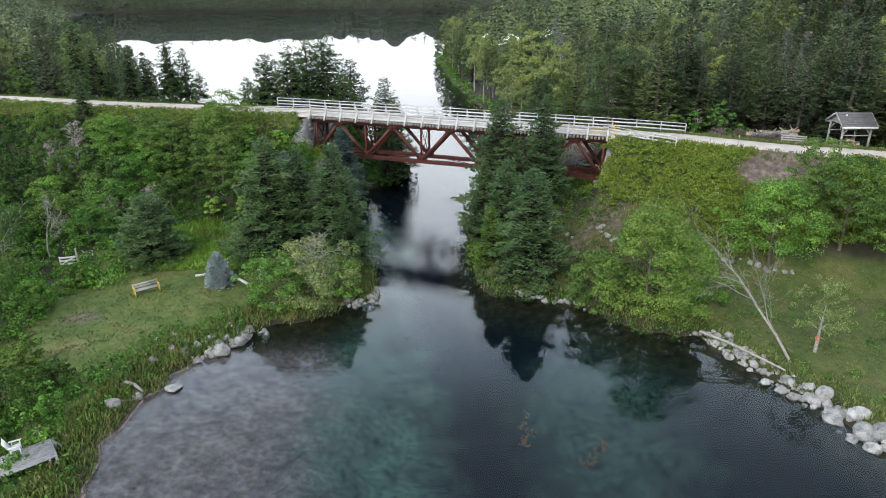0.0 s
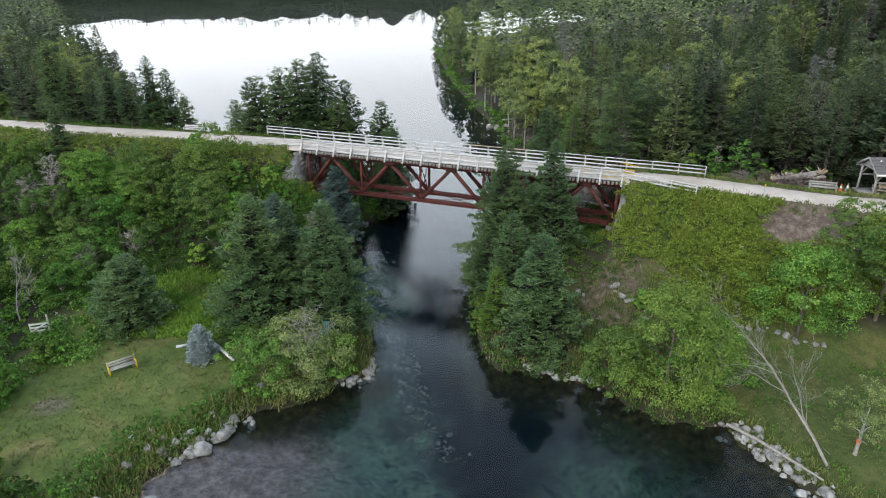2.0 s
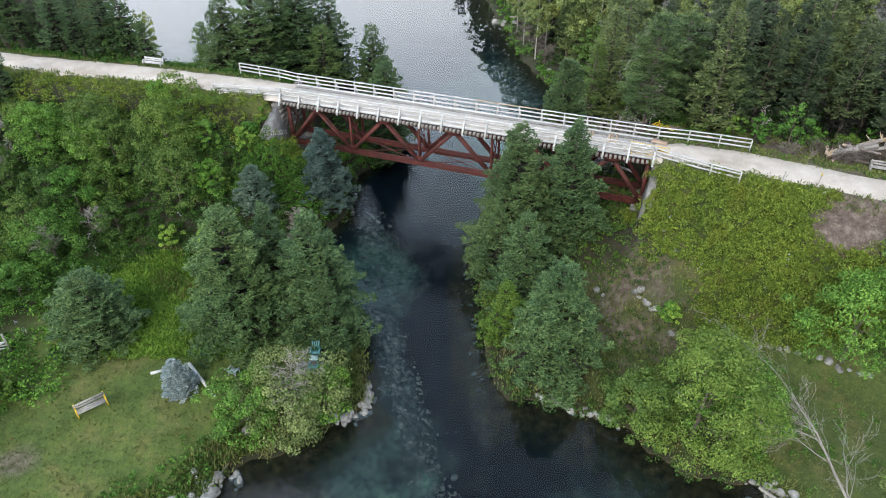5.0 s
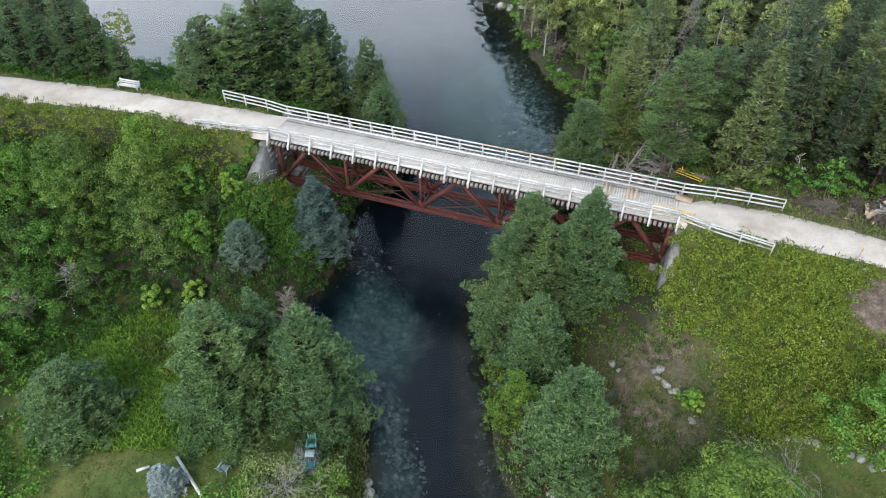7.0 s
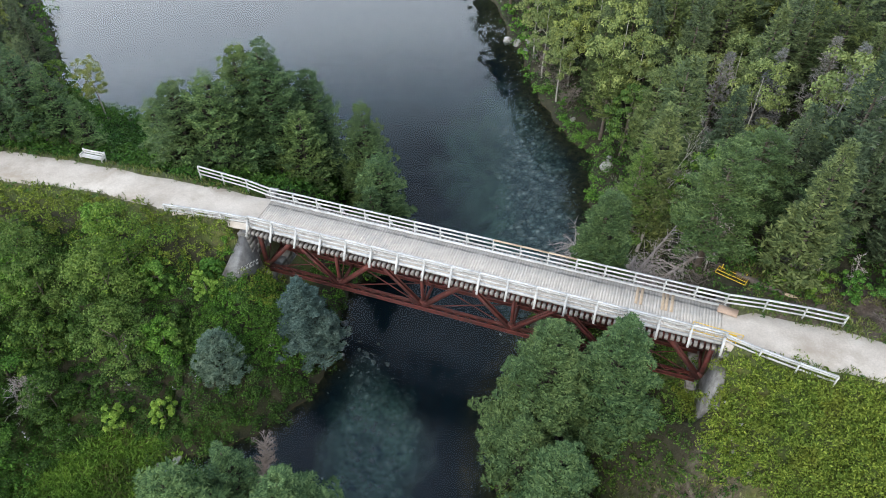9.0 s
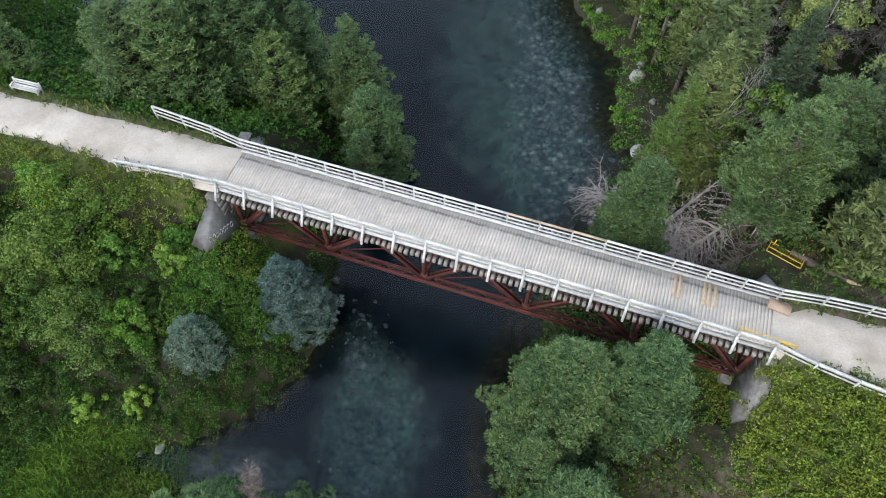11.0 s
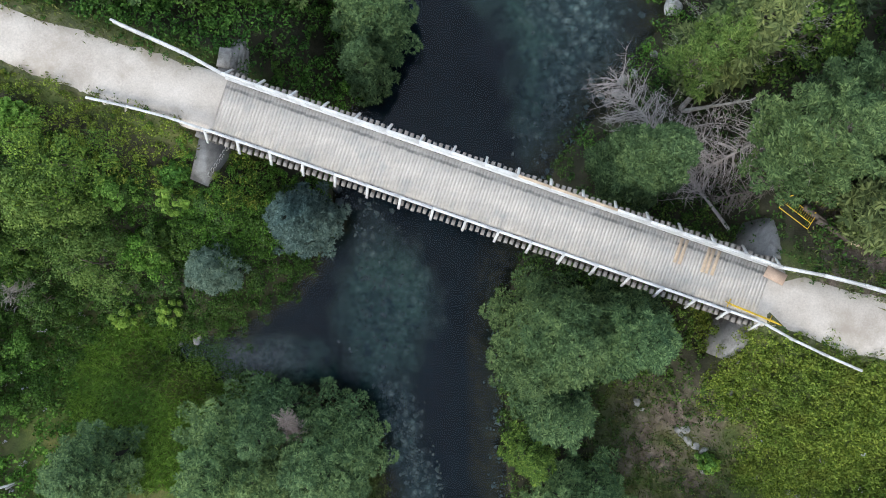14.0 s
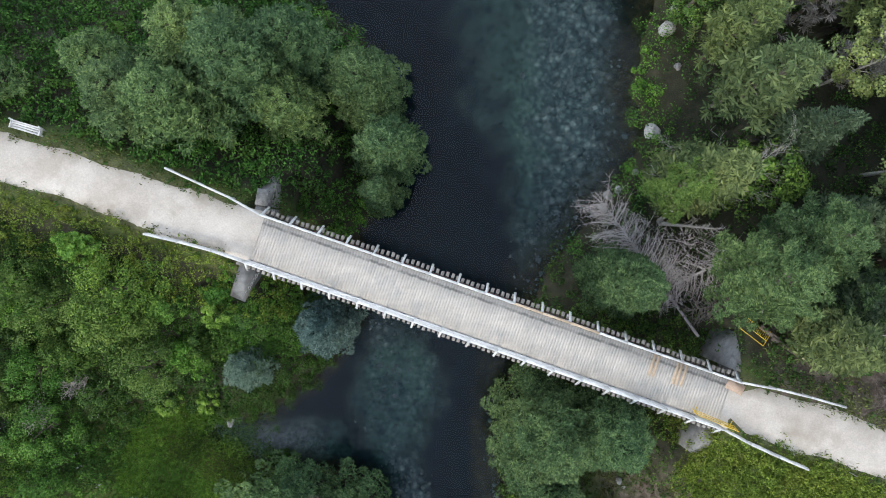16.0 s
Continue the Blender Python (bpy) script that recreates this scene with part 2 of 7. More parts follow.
M_CONCRETE = surface("weathered_concrete", [(0.3, (0.15, 0.15, 0.155)), (0.6, (0.25, 0.25, 0.25)), (0.8, (0.34, 0.335, 0.33))], 1.6, 0.9, 0, 14, 0.3, None, 0.0, ((0.11, 0.11, 0.11), 0.9))
M_YELLOW = plain("safety_yellow_paint", (0.75, 0.5, 0.03), 0.5, 0.1)
M_GREYWOOD = surface("silvered_wood", [(0.3, (0.26, 0.25, 0.235)), (0.7, (0.44, 0.42, 0.4))], 3, 0.85, 0, 25, 0.3, None, 0.12)
M_ROOF = surface("dark_shingles", [(0.3, (0.1, 0.095, 0.1)), (0.7, (0.165, 0.155, 0.16))], 3, 0.9, 0, 20, 0.4)
M_TEAL = plain("teal_plastic", (0.12, 0.33, 0.34), 0.45, 0.12)
M_WHITEPL = plain("white_plastic", (0.72, 0.72, 0.7), 0.4, 0.06)
M_ORANGE = plain("orange_plastic", (0.75, 0.16, 0.03), 0.5, 0.1)
M_TAN = plain("tan_board", (0.46, 0.33, 0.25), 0.8, 0.15)
M_WEED = plain("brown_pondweed", (0.42, 0.22, 0.11), 0.8, 0.3)


def ground_material():
    m, n, l, p = material("bank_ground")
    geo = n.new("ShaderNodeNewGeometry")
    pos = geo.outputs["Position"]
    at = n.new("ShaderNodeAttribute")
    at.attribute_name = "cover"
    sep = n.new("ShaderNodeSeparateColor")
    l.new(at.outputs["Color"], sep.inputs["Color"])
    fine = noise_fac(n, l, 9, 5, 0.7, pos)
    soil = ramp(n, l, noise_fac(n, l, 0.9, 6, 0.65, pos), [(0.3, (0.018, 0.019, 0.01)), (0.55, (0.034, 0.034, 0.017)), (0.75, (0.07, 0.06, 0.036))])
    lawn = ramp(n, l, noise_fac(n, l, 0.35, 6, 0.68, pos), [(0.3, (0.058, 0.1, 0.018)), (0.5, (0.086, 0.128, 0.026)), (0.6, (0.125, 0.142, 0.04)), (0.72, (0.175, 0.158, 0.07))])
    lawn = mix(n, l, 1.0, lawn, ramp(n, l, noise_fac(n, l, 2.2, 6, 0.75, pos), [(0.32, (0.58, 0.64, 0.56)), (0.5, (1, 1, 1)), (0.68, (1.36, 1.26, 1.2))]), "MULTIPLY")
    lawn = mix(n, l, 0.9, lawn, ramp(n, l, fine, [(0.3, (0.6, 0.62, 0.55)), (0.7, (1.3, 1.25, 1.2))]), "MULTIPLY")
    dirt = ramp(n, l, noise_fac(n, l, 1.6, 6, 0.7, pos), [(0.3, (0.06, 0.043, 0.034)), (0.5, (0.13, 0.1, 0.083)), (0.7, (0.27, 0.225, 0.19))])
    dirt = mix(n, l, 0.9, dirt, ramp(n, l, fine, [(0.3, (0.5, 0.5, 0.5)), (0.7, (1.45, 1.42, 1.4))]), "MULTIPLY")
    # bed: deep water's lost light painted as near-black blue; pale green silt, cobbles, brown shallows
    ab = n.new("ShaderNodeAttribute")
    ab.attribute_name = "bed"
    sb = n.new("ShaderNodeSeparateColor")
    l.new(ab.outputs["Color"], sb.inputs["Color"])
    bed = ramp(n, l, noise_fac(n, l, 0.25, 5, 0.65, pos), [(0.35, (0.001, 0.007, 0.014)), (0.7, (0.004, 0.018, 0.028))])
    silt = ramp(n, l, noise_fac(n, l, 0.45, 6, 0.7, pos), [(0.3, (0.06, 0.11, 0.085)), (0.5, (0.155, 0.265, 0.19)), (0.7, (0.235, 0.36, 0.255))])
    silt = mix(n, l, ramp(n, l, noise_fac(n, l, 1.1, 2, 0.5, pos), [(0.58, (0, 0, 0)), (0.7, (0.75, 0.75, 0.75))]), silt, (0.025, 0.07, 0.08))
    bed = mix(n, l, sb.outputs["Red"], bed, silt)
    vor = n.new("ShaderNodeTexVoronoi")
    vor.inputs["Scale"].default_value = 1.7
    l.new(pos, vor.inputs["Vector"])
    each = n.new("ShaderNodeSeparateColor")
    l.new(vor.outputs["Color"], each.inputs["Color"])
    cobble = ramp(n, l, each.outputs["Red"], [(0.0, (0.1, 0.14, 0.125)), (0.6, (0.21, 0.265, 0.235)), (1.0, (0.4, 0.42, 0.36))])
    cobble = mix(n, l, 1.0, cobble, ramp(n, l, vor.outputs["Distance"], [(0.2, (1.15, 1.15, 1.15)), (0.5, (0.5, 0.52, 0.55))]), "MULTIPLY")
    cobble = mix(n, l, 0.8, cobble, ramp(n, l, fine, [(0.3, (0.6, 0.6, 0.6)), (0.7, (1.35, 1.35, 1.35))]), "MULTIPLY")
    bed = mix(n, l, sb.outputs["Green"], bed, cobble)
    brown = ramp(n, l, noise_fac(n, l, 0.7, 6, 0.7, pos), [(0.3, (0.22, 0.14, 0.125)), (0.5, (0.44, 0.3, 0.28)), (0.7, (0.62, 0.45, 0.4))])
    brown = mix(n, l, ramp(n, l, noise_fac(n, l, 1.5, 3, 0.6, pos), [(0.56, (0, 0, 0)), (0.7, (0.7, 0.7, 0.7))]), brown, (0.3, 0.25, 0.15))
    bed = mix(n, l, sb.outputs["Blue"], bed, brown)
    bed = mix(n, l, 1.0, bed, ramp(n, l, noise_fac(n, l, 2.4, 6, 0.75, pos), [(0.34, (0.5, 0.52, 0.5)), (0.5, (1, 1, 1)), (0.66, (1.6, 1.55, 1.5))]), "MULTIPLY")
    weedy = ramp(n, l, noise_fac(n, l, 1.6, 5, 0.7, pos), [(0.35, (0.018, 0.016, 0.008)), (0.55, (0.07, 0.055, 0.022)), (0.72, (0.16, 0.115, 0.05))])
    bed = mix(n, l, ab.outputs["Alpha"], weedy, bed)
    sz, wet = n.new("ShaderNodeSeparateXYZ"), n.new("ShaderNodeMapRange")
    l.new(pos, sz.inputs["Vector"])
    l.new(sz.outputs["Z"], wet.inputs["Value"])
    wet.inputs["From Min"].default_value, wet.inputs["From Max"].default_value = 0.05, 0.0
    col = mix(n, l, sep.outputs["Red"], soil, lawn)
    col = mix(n, l, sep.outputs["Green"], col, dirt)
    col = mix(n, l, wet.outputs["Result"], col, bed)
    l.new(col, p.inputs["Base Color"])
    p.inputs["Roughness"].default_value = 0.95
    bump(n, l, p, fine, 0.6, 0.08)
    return m


def water_material():
    m, n, l, p = material("lake_water")
    n.remove(p)
    geo = n.new("ShaderNodeNewGeometry")
    pos = geo.outputs["Position"]
    fr, gl, tr, ms = n.new("ShaderNodeFresnel"), n.new("ShaderNodeBsdfGlossy"), n.new("ShaderNodeBsdfTransparent"), n.new("ShaderNodeMixShader")
    fr.inputs["IOR"].default_value = 1.33
    gl.inputs["Roughness"].default_value = 0.0
    gl.inputs["Color"].default_value = (1, 1, 1, 1)
    tr.inputs["Color"].default_value = (0.6, 0.71, 0.75, 1)
    # riffles where the current runs under the bridge, near-calm elsewhere
    m1 = n.new("ShaderNodeMapRange")
    m1.inputs["From Min"].default_value, m1.inputs["From Max"].default_value = 18, 4
    dist = n.new("ShaderNodeVectorMath")
    dist.operation = "DISTANCE"
    dist.inputs[1].default_value = (-3, 69, 0)
    l.new(pos, dist.inputs[0])
    l.new(dist.outputs["Value"], m1.inputs["Value"])
    add = n.new("ShaderNodeMath")
    add.operation = "MULTIPLY_ADD"
    add.inputs[1].default_value, add.inputs[2].default_value = 0.026, 0.0003
    l.new(m1.outputs["Result"], add.inputs[0])
    b = n.new("ShaderNodeBump")
    b.inputs["Strength"].default_value = 1.0
    l.new(add.outputs[0], b.inputs["Distance"])
    l.new(noise_fac(n, l, 2.6, 3, 0.55, pos, (0.7, 1.5, 1)), b.inputs["Height"])
    for node in (fr, gl):
        l.new(b.outputs["Normal"], node.inputs["Normal"])
    l.new(fr.outputs[0], ms.inputs[0])
    l.new(tr.outputs[0], ms.inputs[1])
    l.new(gl.outputs[0], ms.inputs[2])
    l.new(ms.outputs[0], n["Material Output"].inputs["Surface"])
    return m


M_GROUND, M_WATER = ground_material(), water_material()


# ---- mesh helpers ----
class Geo:
    """Gathers vertices and faces for one mesh."""

    def __init__(self):
        self.v, self.f, self.n = [], [], 0

    def add(self, verts, faces):
        self.v.append(np.asarray(verts, float).reshape(-1, 3))
        f = np.asarray(faces, int) + self.n
        self.f.append(f)
        self.n += len(self.v[-1])

    def box(self, c, size, m=None):
        s = np.array(size) / 2
        v = np.array([(x, y, z) for x in (-1, 1) for y in (-1, 1) for z in (-1, 1)]) * s
        if m is not None:
            v = v @ np.array(m).T
        self.add(v + np.array(c), BOXF)
        return self

    def beam(self, a, b, w, h, up=(0, 0, 1)):
        a, b = Vector(a), Vector(b)
        d = (b - a)
        x = d.normalized()
        y = Vector(up).cross(x)
        y = y.normalized() if y.length > 1e-4 else Vector((0, 1, 0))
        z = x.cross(y)
        return self.box((a + b) / 2, (d.length, w, h), [[x[i], y[i], z[i]] for i in range(3)])

    def tube(self, pts, radii, sides=6):
        pts = [Vector(q) for q in pts]
        ring = []
        for i, q in enumerate(pts):
            t = (pts[min(i + 1, len(pts) - 1)] - pts[max(i - 1, 0)]).normalized()
            x = t.orthogonal().normalized()
            y = t.cross(x)
            ring += [q + radii[i] * (math.cos(a) * x + math.sin(a) * y) for a in (2 * math.pi * k / sides for k in range(sides))]
        faces = []
        for i in range(len(pts) - 1):
            for k in range(sides):
                k2 = (k + 1) % sides
                faces.append((i * sides + k, i * sides + k2, (i + 1) * sides + k2, (i + 1) * sides + k))
        self.add([tuple(q) for q in ring], faces)
        return self

    def leaves(self, c, a, n, length, width):
        """Pointed leaves or sprays: centres, axes, normals, sizes."""
        a = a / np.maximum(np.linalg.norm(a, axis=1, keepdims=True), 1e-6)
        s = np.cross(n, a)
        s /= np.maximum(np.linalg.norm(s, axis=1, keepdims=True), 1e-6)
        l2, w2 = np.reshape(length, (-1, 1)) / 2, np.reshape(width, (-1, 1)) / 2
        v = np.stack([c - a * l2, c + s * w2 + a * l2 * 0.15, c + a * l2, c - s * w2 + a * l2 * 0.15], 1).reshape(-1, 3)
        self.add(v, np.arange(len(v)).reshape(-1, 4))
        return self

    def mesh(self, name, mat, smooth=False):
        me = bpy.data.meshes.new(name)
        v = np.concatenate(self.v)
        me.vertices.add(len(v))
        me.vertices.foreach_set("co", v.ravel())
        loops = np.concatenate([f.ravel() for f in self.f])
        sizes = np.concatenate([np.full(len(f), f.shape[1]) for f in self.f])
        me.loops.add(len(loops))
        me.loops.foreach_set("vertex_index", loops)
        me.polygons.add(len(sizes))
        me.polygons.foreach_set("loop_start", np.concatenate([[0], np.cumsum(sizes)[:-1]]))
        me.update(calc_edges=True)
        if smooth:
            me.shade_smooth()
        me.materials.append(mat)
        return me


BOXF = [(0, 1, 3, 2), (4, 6, 7, 5), (0, 4, 5, 1), (2, 3, 7, 6), (0, 2, 6, 4), (1, 5, 7, 3)]


def thing(name, label, category, at=(0, 0, 0), turn=0, group="", kind=""):
    ob = new(name)
    ob.empty_display_size = 0.2
    ob.matrix_basis = pose(*at, 0, 0, turn)
    return tagged(ob, label, category, group, kind)


def part(name, geo, mat, parent, label="", smooth=False):
    """One mesh object under a thing or under a part."""
    me = geo if isinstance(geo, bpy.types.Mesh) else geo.mesh(name, mat, smooth)
    ob = new(name, me)
    ob.parent = parent
    if label:
        ob["label"] = label
    return ob


def solo(name, geo, mat, label, category, at=(0, 0, 0), turn=0, group="", kind="", smooth=False):
    ob = new(name, geo if isinstance(geo, bpy.types.Mesh) else geo.mesh(name, mat, smooth))
    ob.matrix_basis = pose(*at, 0, 0, turn)
    return tagged(ob, label, category, group, kind)


# ---- plan: shores, road, ground height ----
WEST_SHORE = [(-60, -90), (-30, -10), (-21.5, 14), (-19, 27.4), (-19.8, 31.7), (-19.2, 36.5), (-17.7, 40.6), (-15.7, 41.9), (-13.7, 45.2), (-10, 47),
              (-7.6, 48.8), (-5.8, 50.2), (-6, 53.5), (-7, 57), (-8.4, 59.8), (-12, 60.8), (-16.8, 60.7), (-19.9, 62.6), (-22.4, 63.8), (-20.4, 64.9),
              (-16.6, 65.2), (-13.8, 67.3), (-11.3, 70), (-9.6, 72.9), (-9.9, 76), (-9.2, 80.5), (-6.6, 85), (-6, 90), (-8, 95), (-13, 99.5),
              (-25, 104), (-40, 109), (-48, 116), (-54, 128), (-64, 146), (-110, 215), (-165, 310), (-230, 420), (-235, 482)]
EAST_SHORE = [(100, 490), (100, 400), (60, 300), (5, 235), (-3, 216), (-1, 200), (2, 166), (5.3, 146), (8.5, 127), (9.8, 120), (11, 110), (13, 103),
              (15.6, 99), (14.5, 96.4), (13.5, 92.2), (14.6, 88), (13, 84.3), (10.7, 82), (7.9, 78.3), (6, 76), (5.5, 72), (3.5, 69), (2.5, 63),
              (2.5, 58), (2.7, 53.5), (4, 50.8), (7, 50.3), (11, 48.5), (13.1, 46), (14.6, 44.2), (18.9, 43.6), (19.7, 40.3), (21.6, 38.3),
              (22.3, 36.5), (23.7, 35), (24.3, 32.5), (24.9, 30.7), (27, 22), (34, 4), (60, -90)]
SHORE = np.array(WEST_SHORE + EAST_SHORE, float)
ROAD_W = [(-14.95, 79.85, 9.8), (-21, 81.9, 9.65), (-28.6, 84.5, 9.45), (-40, 87.2, 9.4), (-60, 92.6, 9.4), (-100, 104, 9.5), (-200, 135, 9.8)]
ROAD_E = [(17.15, 68.35, 9.8), (21.5, 66.9, 9.7), (25.3, 65.7, 9.6), (28.3, 64.5, 9.5), (33, 62.4, 9.45), (40.5, 59.9, 9.4), (60, 54.3, 9.4), (110, 42, 9.6), (220, 20, 10)]
U, N, ORIGIN, LENGTH = Vector((0.9414, -0.3373, 0)), Vector((0.3373, 0.9414, 0)), Vector((-14.95, 79.85, 9.8)), 34.1


def seg_dist(x, y, pts):
    """Distance to a line of points, and the height along it."""
    best, hz = np.full(x.shape, 1e9), np.zeros(x.shape)
    for p, q in zip(pts[:-1], pts[1:]):
        dx, dy = q[0] - p[0], q[1] - p[1]
        k = np.clip(((x - p[0]) * dx + (y - p[1]) * dy) / (dx * dx + dy * dy), 0, 1)
        d = np.hypot(x - p[0] - k * dx, y - p[1] - k * dy)
        if len(p) > 2:
            hz = np.where(d < best, p[2] + k * (q[2] - p[2]), hz)
        best = np.minimum(best, d)
    return best, hz


def wave(x, y, s, seed):
    """Smooth unevenness, about -1 to 1."""
    r = np.random.RandomState(seed)
    z = 0
    for k in range(5):
        a, ph, f = r.rand() * 6.28, r.rand() * 6.28, (0.7 + 0.5 * k) / s
        z = z + np.sin((x * np.cos(a) + y * np.sin(a)) * f * 6.28 + ph + 1.3 * np.sin((x * np.sin(a) - y * np.cos(a)) * f * 3.1))
    return z / 3.2


def shore_dist(x, y):
    """Above 0 on land."""
    x, y = np.asarray(x, float), np.asarray(y, float)
    ring = np.vstack([SHORE, SHORE[:1]])
    inside = np.zeros(x.shape, bool)
    for (x0, y0), (x1, y1) in zip(ring[:-1], ring[1:]):
        cross = ((y0 > y) != (y1 > y))
        with np.errstate(divide="ignore", invalid="ignore"):
            inside ^= cross & (x < (x1 - x0) * (y - y0) / (y1 - y0 + 1e-12) + x0)
    d, _ = seg_dist(x, y, [tuple(q) for q in ring])
    return np.where(inside, -d, d) + 0.35 * wave(x, y, 5, 3)


def smooth(a, b, v):
    t = np.clip((v - a) / (b - a), 0, 1)
    return t * t * (3 - 2 * t)


def height(x, y):
    x, y = np.asarray(x, float), np.asarray(y, float)
    d = shore_dist(x, y)
    land = 0.03 + 1.05 * (1 - np.exp(-np.maximum(d, 0) / 2.5)) + 0.12 * wave(x, y, 9, 5) * smooth(0, 4, d)
    far = smooth(95, 160, y) + smooth(45, 90, np.abs(x))
    land = land + np.minimum(far, 1) * np.minimum(np.maximum(d - 4, 0) * 0.16, 38) * (1 + 0.2 * wave(x, y, 80, 9))
    dw, hw = seg_dist(x, y, ROAD_W)
    de, he = seg_dist(x, y, ROAD_E)
    north_w, north_e = y > 79.85 - (x + 14.95) * 0.3, y > 68.35 - (x - 17.15) * 0.36
    bank_w = hw - np.maximum(dw - 2.0, 0) * np.where(north_w, 0.62, 0.6) + 0.3 * wave(x, y, 7, 8) * smooth(2.5, 5, dw)
    bank_e = he - np.maximum(de - 2.0, 0) * np.where(north_e, 0.25, 0.74) + 0.25 * wave(x, y, 7, 12) * smooth(2.5, 5, de)
    # the banks stop behind the abutments
    along = (x - ORIGIN.x) * U.x + (y - ORIGIN.y) * U.y
    across = (x - ORIGIN.x) * N.x + (y - ORIGIN.y) * N.y
    hard_w, hard_e = np.where(np.abs(across) < 4.8, 7.0, 1.4), np.where((across > -4.5) & (across < 4.5), 7.0, 1.3)
    bank_w = bank_w - np.maximum(along + 0.35, 0) * hard_w - 1.2 * smooth(-6, -0.9, along) * smooth(-1.9, -3.8, across)
    bank_e = bank_e - np.maximum(LENGTH + 0.35 - along, 0) * hard_e - 0.9 * smooth(LENGTH + 5, LENGTH + 1, along) * smooth(-1.9, -3.8, across)
    apron_w = 4.7 - 0.72 * np.maximum(along, 0) - 0.5 * np.maximum(np.abs(across) - 5, 0) - np.maximum(-0.5 - along, 0) * 3
    apron_e = 4.6 - 0.3 * np.maximum(LENGTH - along, 0) - 0.5 * np.maximum(np.abs(across) - 5, 0) - np.maximum(along - LENGTH - 0.5, 0) * 3
    berm = 5.7 + 0.52 * np.clip(-across - 2.2, 0, 2.8) - 0.75 * np.maximum(along - 0.25, 0) - 0.6 * np.maximum(-across - 5, 0) - 4 * np.maximum(across + 2.0, 0)
    bank_w = np.maximum(bank_w, np.where((along > -1.5) & (along < 7), berm, -9))
    bank_w, bank_e = np.maximum(bank_w, apron_w), np.maximum(bank_e, apron_e)
    z = np.maximum(land, np.maximum(bank_w, bank_e))
    shore = 0.03 + np.maximum(d, 0) * np.where(y > 47, 1.3, 0.55)
    z = np.where(d > 0, np.minimum(z, shore), z)
    flat = smooth(46, 38, y) * (smooth(4, -9, x) + 0.7 * smooth(17, 22, x)) + 0.72 * smooth(76, 84, y) * smooth(125, 110, y) * smooth(0, 6, x)
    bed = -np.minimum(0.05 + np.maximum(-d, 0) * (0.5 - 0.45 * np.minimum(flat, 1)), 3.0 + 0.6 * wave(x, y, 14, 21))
    return np.where(d > 0, z, bed)


def at_ground(x, y):
    return float(height(np.array([x]), np.array([y]))[0])


def axis(lo, hi, step, near_lo, near_hi, mid, far):
    """Fine steps from lo to hi, middling ones to near_lo and near_hi, then growing to the horizon."""
    out, s, v = list(np.arange(hi + mid, near_hi, mid)), mid, near_hi
    while v < far:
        s *= 1.35
        v += s
        out.append(v)
    neg, s, v = list(np.arange(lo - mid, near_lo, -mid)), mid, near_lo
    while v > -far:
        s *= 1.35
        v -= s
        neg.append(v)
    return np.array(neg[::-1] + list(np.arange(lo, hi + step / 2, step)) + out)


gx, gy = axis(-62, 62, 0.55, -340, 250, 5.0, 2600), axis(16, 128, 0.55, -60, 580, 5.0, 2600)
X, Y = np.meshgrid(gx, gy)
Z = height(X, Y)
g = Geo()
ids = np.arange(X.size).reshape(X.shape)
g.add(np.stack([X, Y, Z], -1).reshape(-1, 3), np.stack([ids[:-1, :-1], ids[:-1, 1:], ids[1:, 1:], ids[1:, :-1]], -1).reshape(-1, 4))
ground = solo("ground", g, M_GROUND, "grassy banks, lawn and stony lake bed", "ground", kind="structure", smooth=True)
D = shore_dist(X, Y)
de = seg_dist(X, Y, ROAD_E)[0]
lawn = smooth(np.where(X > 0, 3.4, 2.2), np.where(X > 0, 2.6, 1.6), Z) * smooth(0.4, 1.4, D) * smooth(70, 62, Y) * np.where(X < 0, smooth(-36, -30, X), smooth(60, 50, X) * smooth(8, 11, X) * smooth(62, 58, Y) * (1 - 0.5 * smooth(19, 16, X)))
lawn = np.maximum(lawn, 0.5 * smooth(8, 10, X) * smooth(19, 16, X) * smooth(48, 51, Y) * smooth(63, 60, Y) * smooth(0.4, 1.4, D))
dirt = 0.9 * smooth(0.05, 0.75, 0.5 + 0.5 * wave(X, Y, 6, 31)) * smooth(9, 12, X) * smooth(20, 15, X) * smooth(51, 54, Y) * smooth(64, 60, Y)
dirt = np.maximum(dirt, smooth(4.6, 3.2, np.hypot((X - 31.5) / 1.3, (Y - 59.8) * 1.7)) * (Z > 4.5))
dirt = np.maximum(dirt, smooth(8.5, 6.5, de + 0.8 * wave(X, Y, 4, 61)) * (Y > 68.35 - (X - 17.15) * 0.36) * (X > 20) * (0.55 + 0.45 * smooth(-0.3, 0.4, wave(X, Y, 3, 62))))
dirt = np.maximum(dirt, 0.7 * smooth(1.5, 0.6, np.hypot((X + 27.6) / 1.3, Y - 45.2)))
dirt = np.maximum(dirt, smooth(1.1, 0.3, D + 0.3 * wave(X, Y, 3, 51)) * (D > 0) * 0.7 * smooth(39, 36, Y) * (X < 0))
dirt = np.maximum(dirt, 0.4 * smooth(2.5, 1.7, np.minimum(de, seg_dist(X, Y, ROAD_W)[0])))
lawn = np.maximum(lawn, smooth(1.15, 0.85, np.hypot((X + 23.6) / 5.4, (Y - 61.0) / 5.2)) * (D > 0.2))
lawn = np.maximum(lawn, 0.75 * (D > 0.4) * np.maximum(smooth(27, 23, Y), np.maximum(smooth(-56, -60, X), smooth(46, 52, X)) * (Y < 110)))
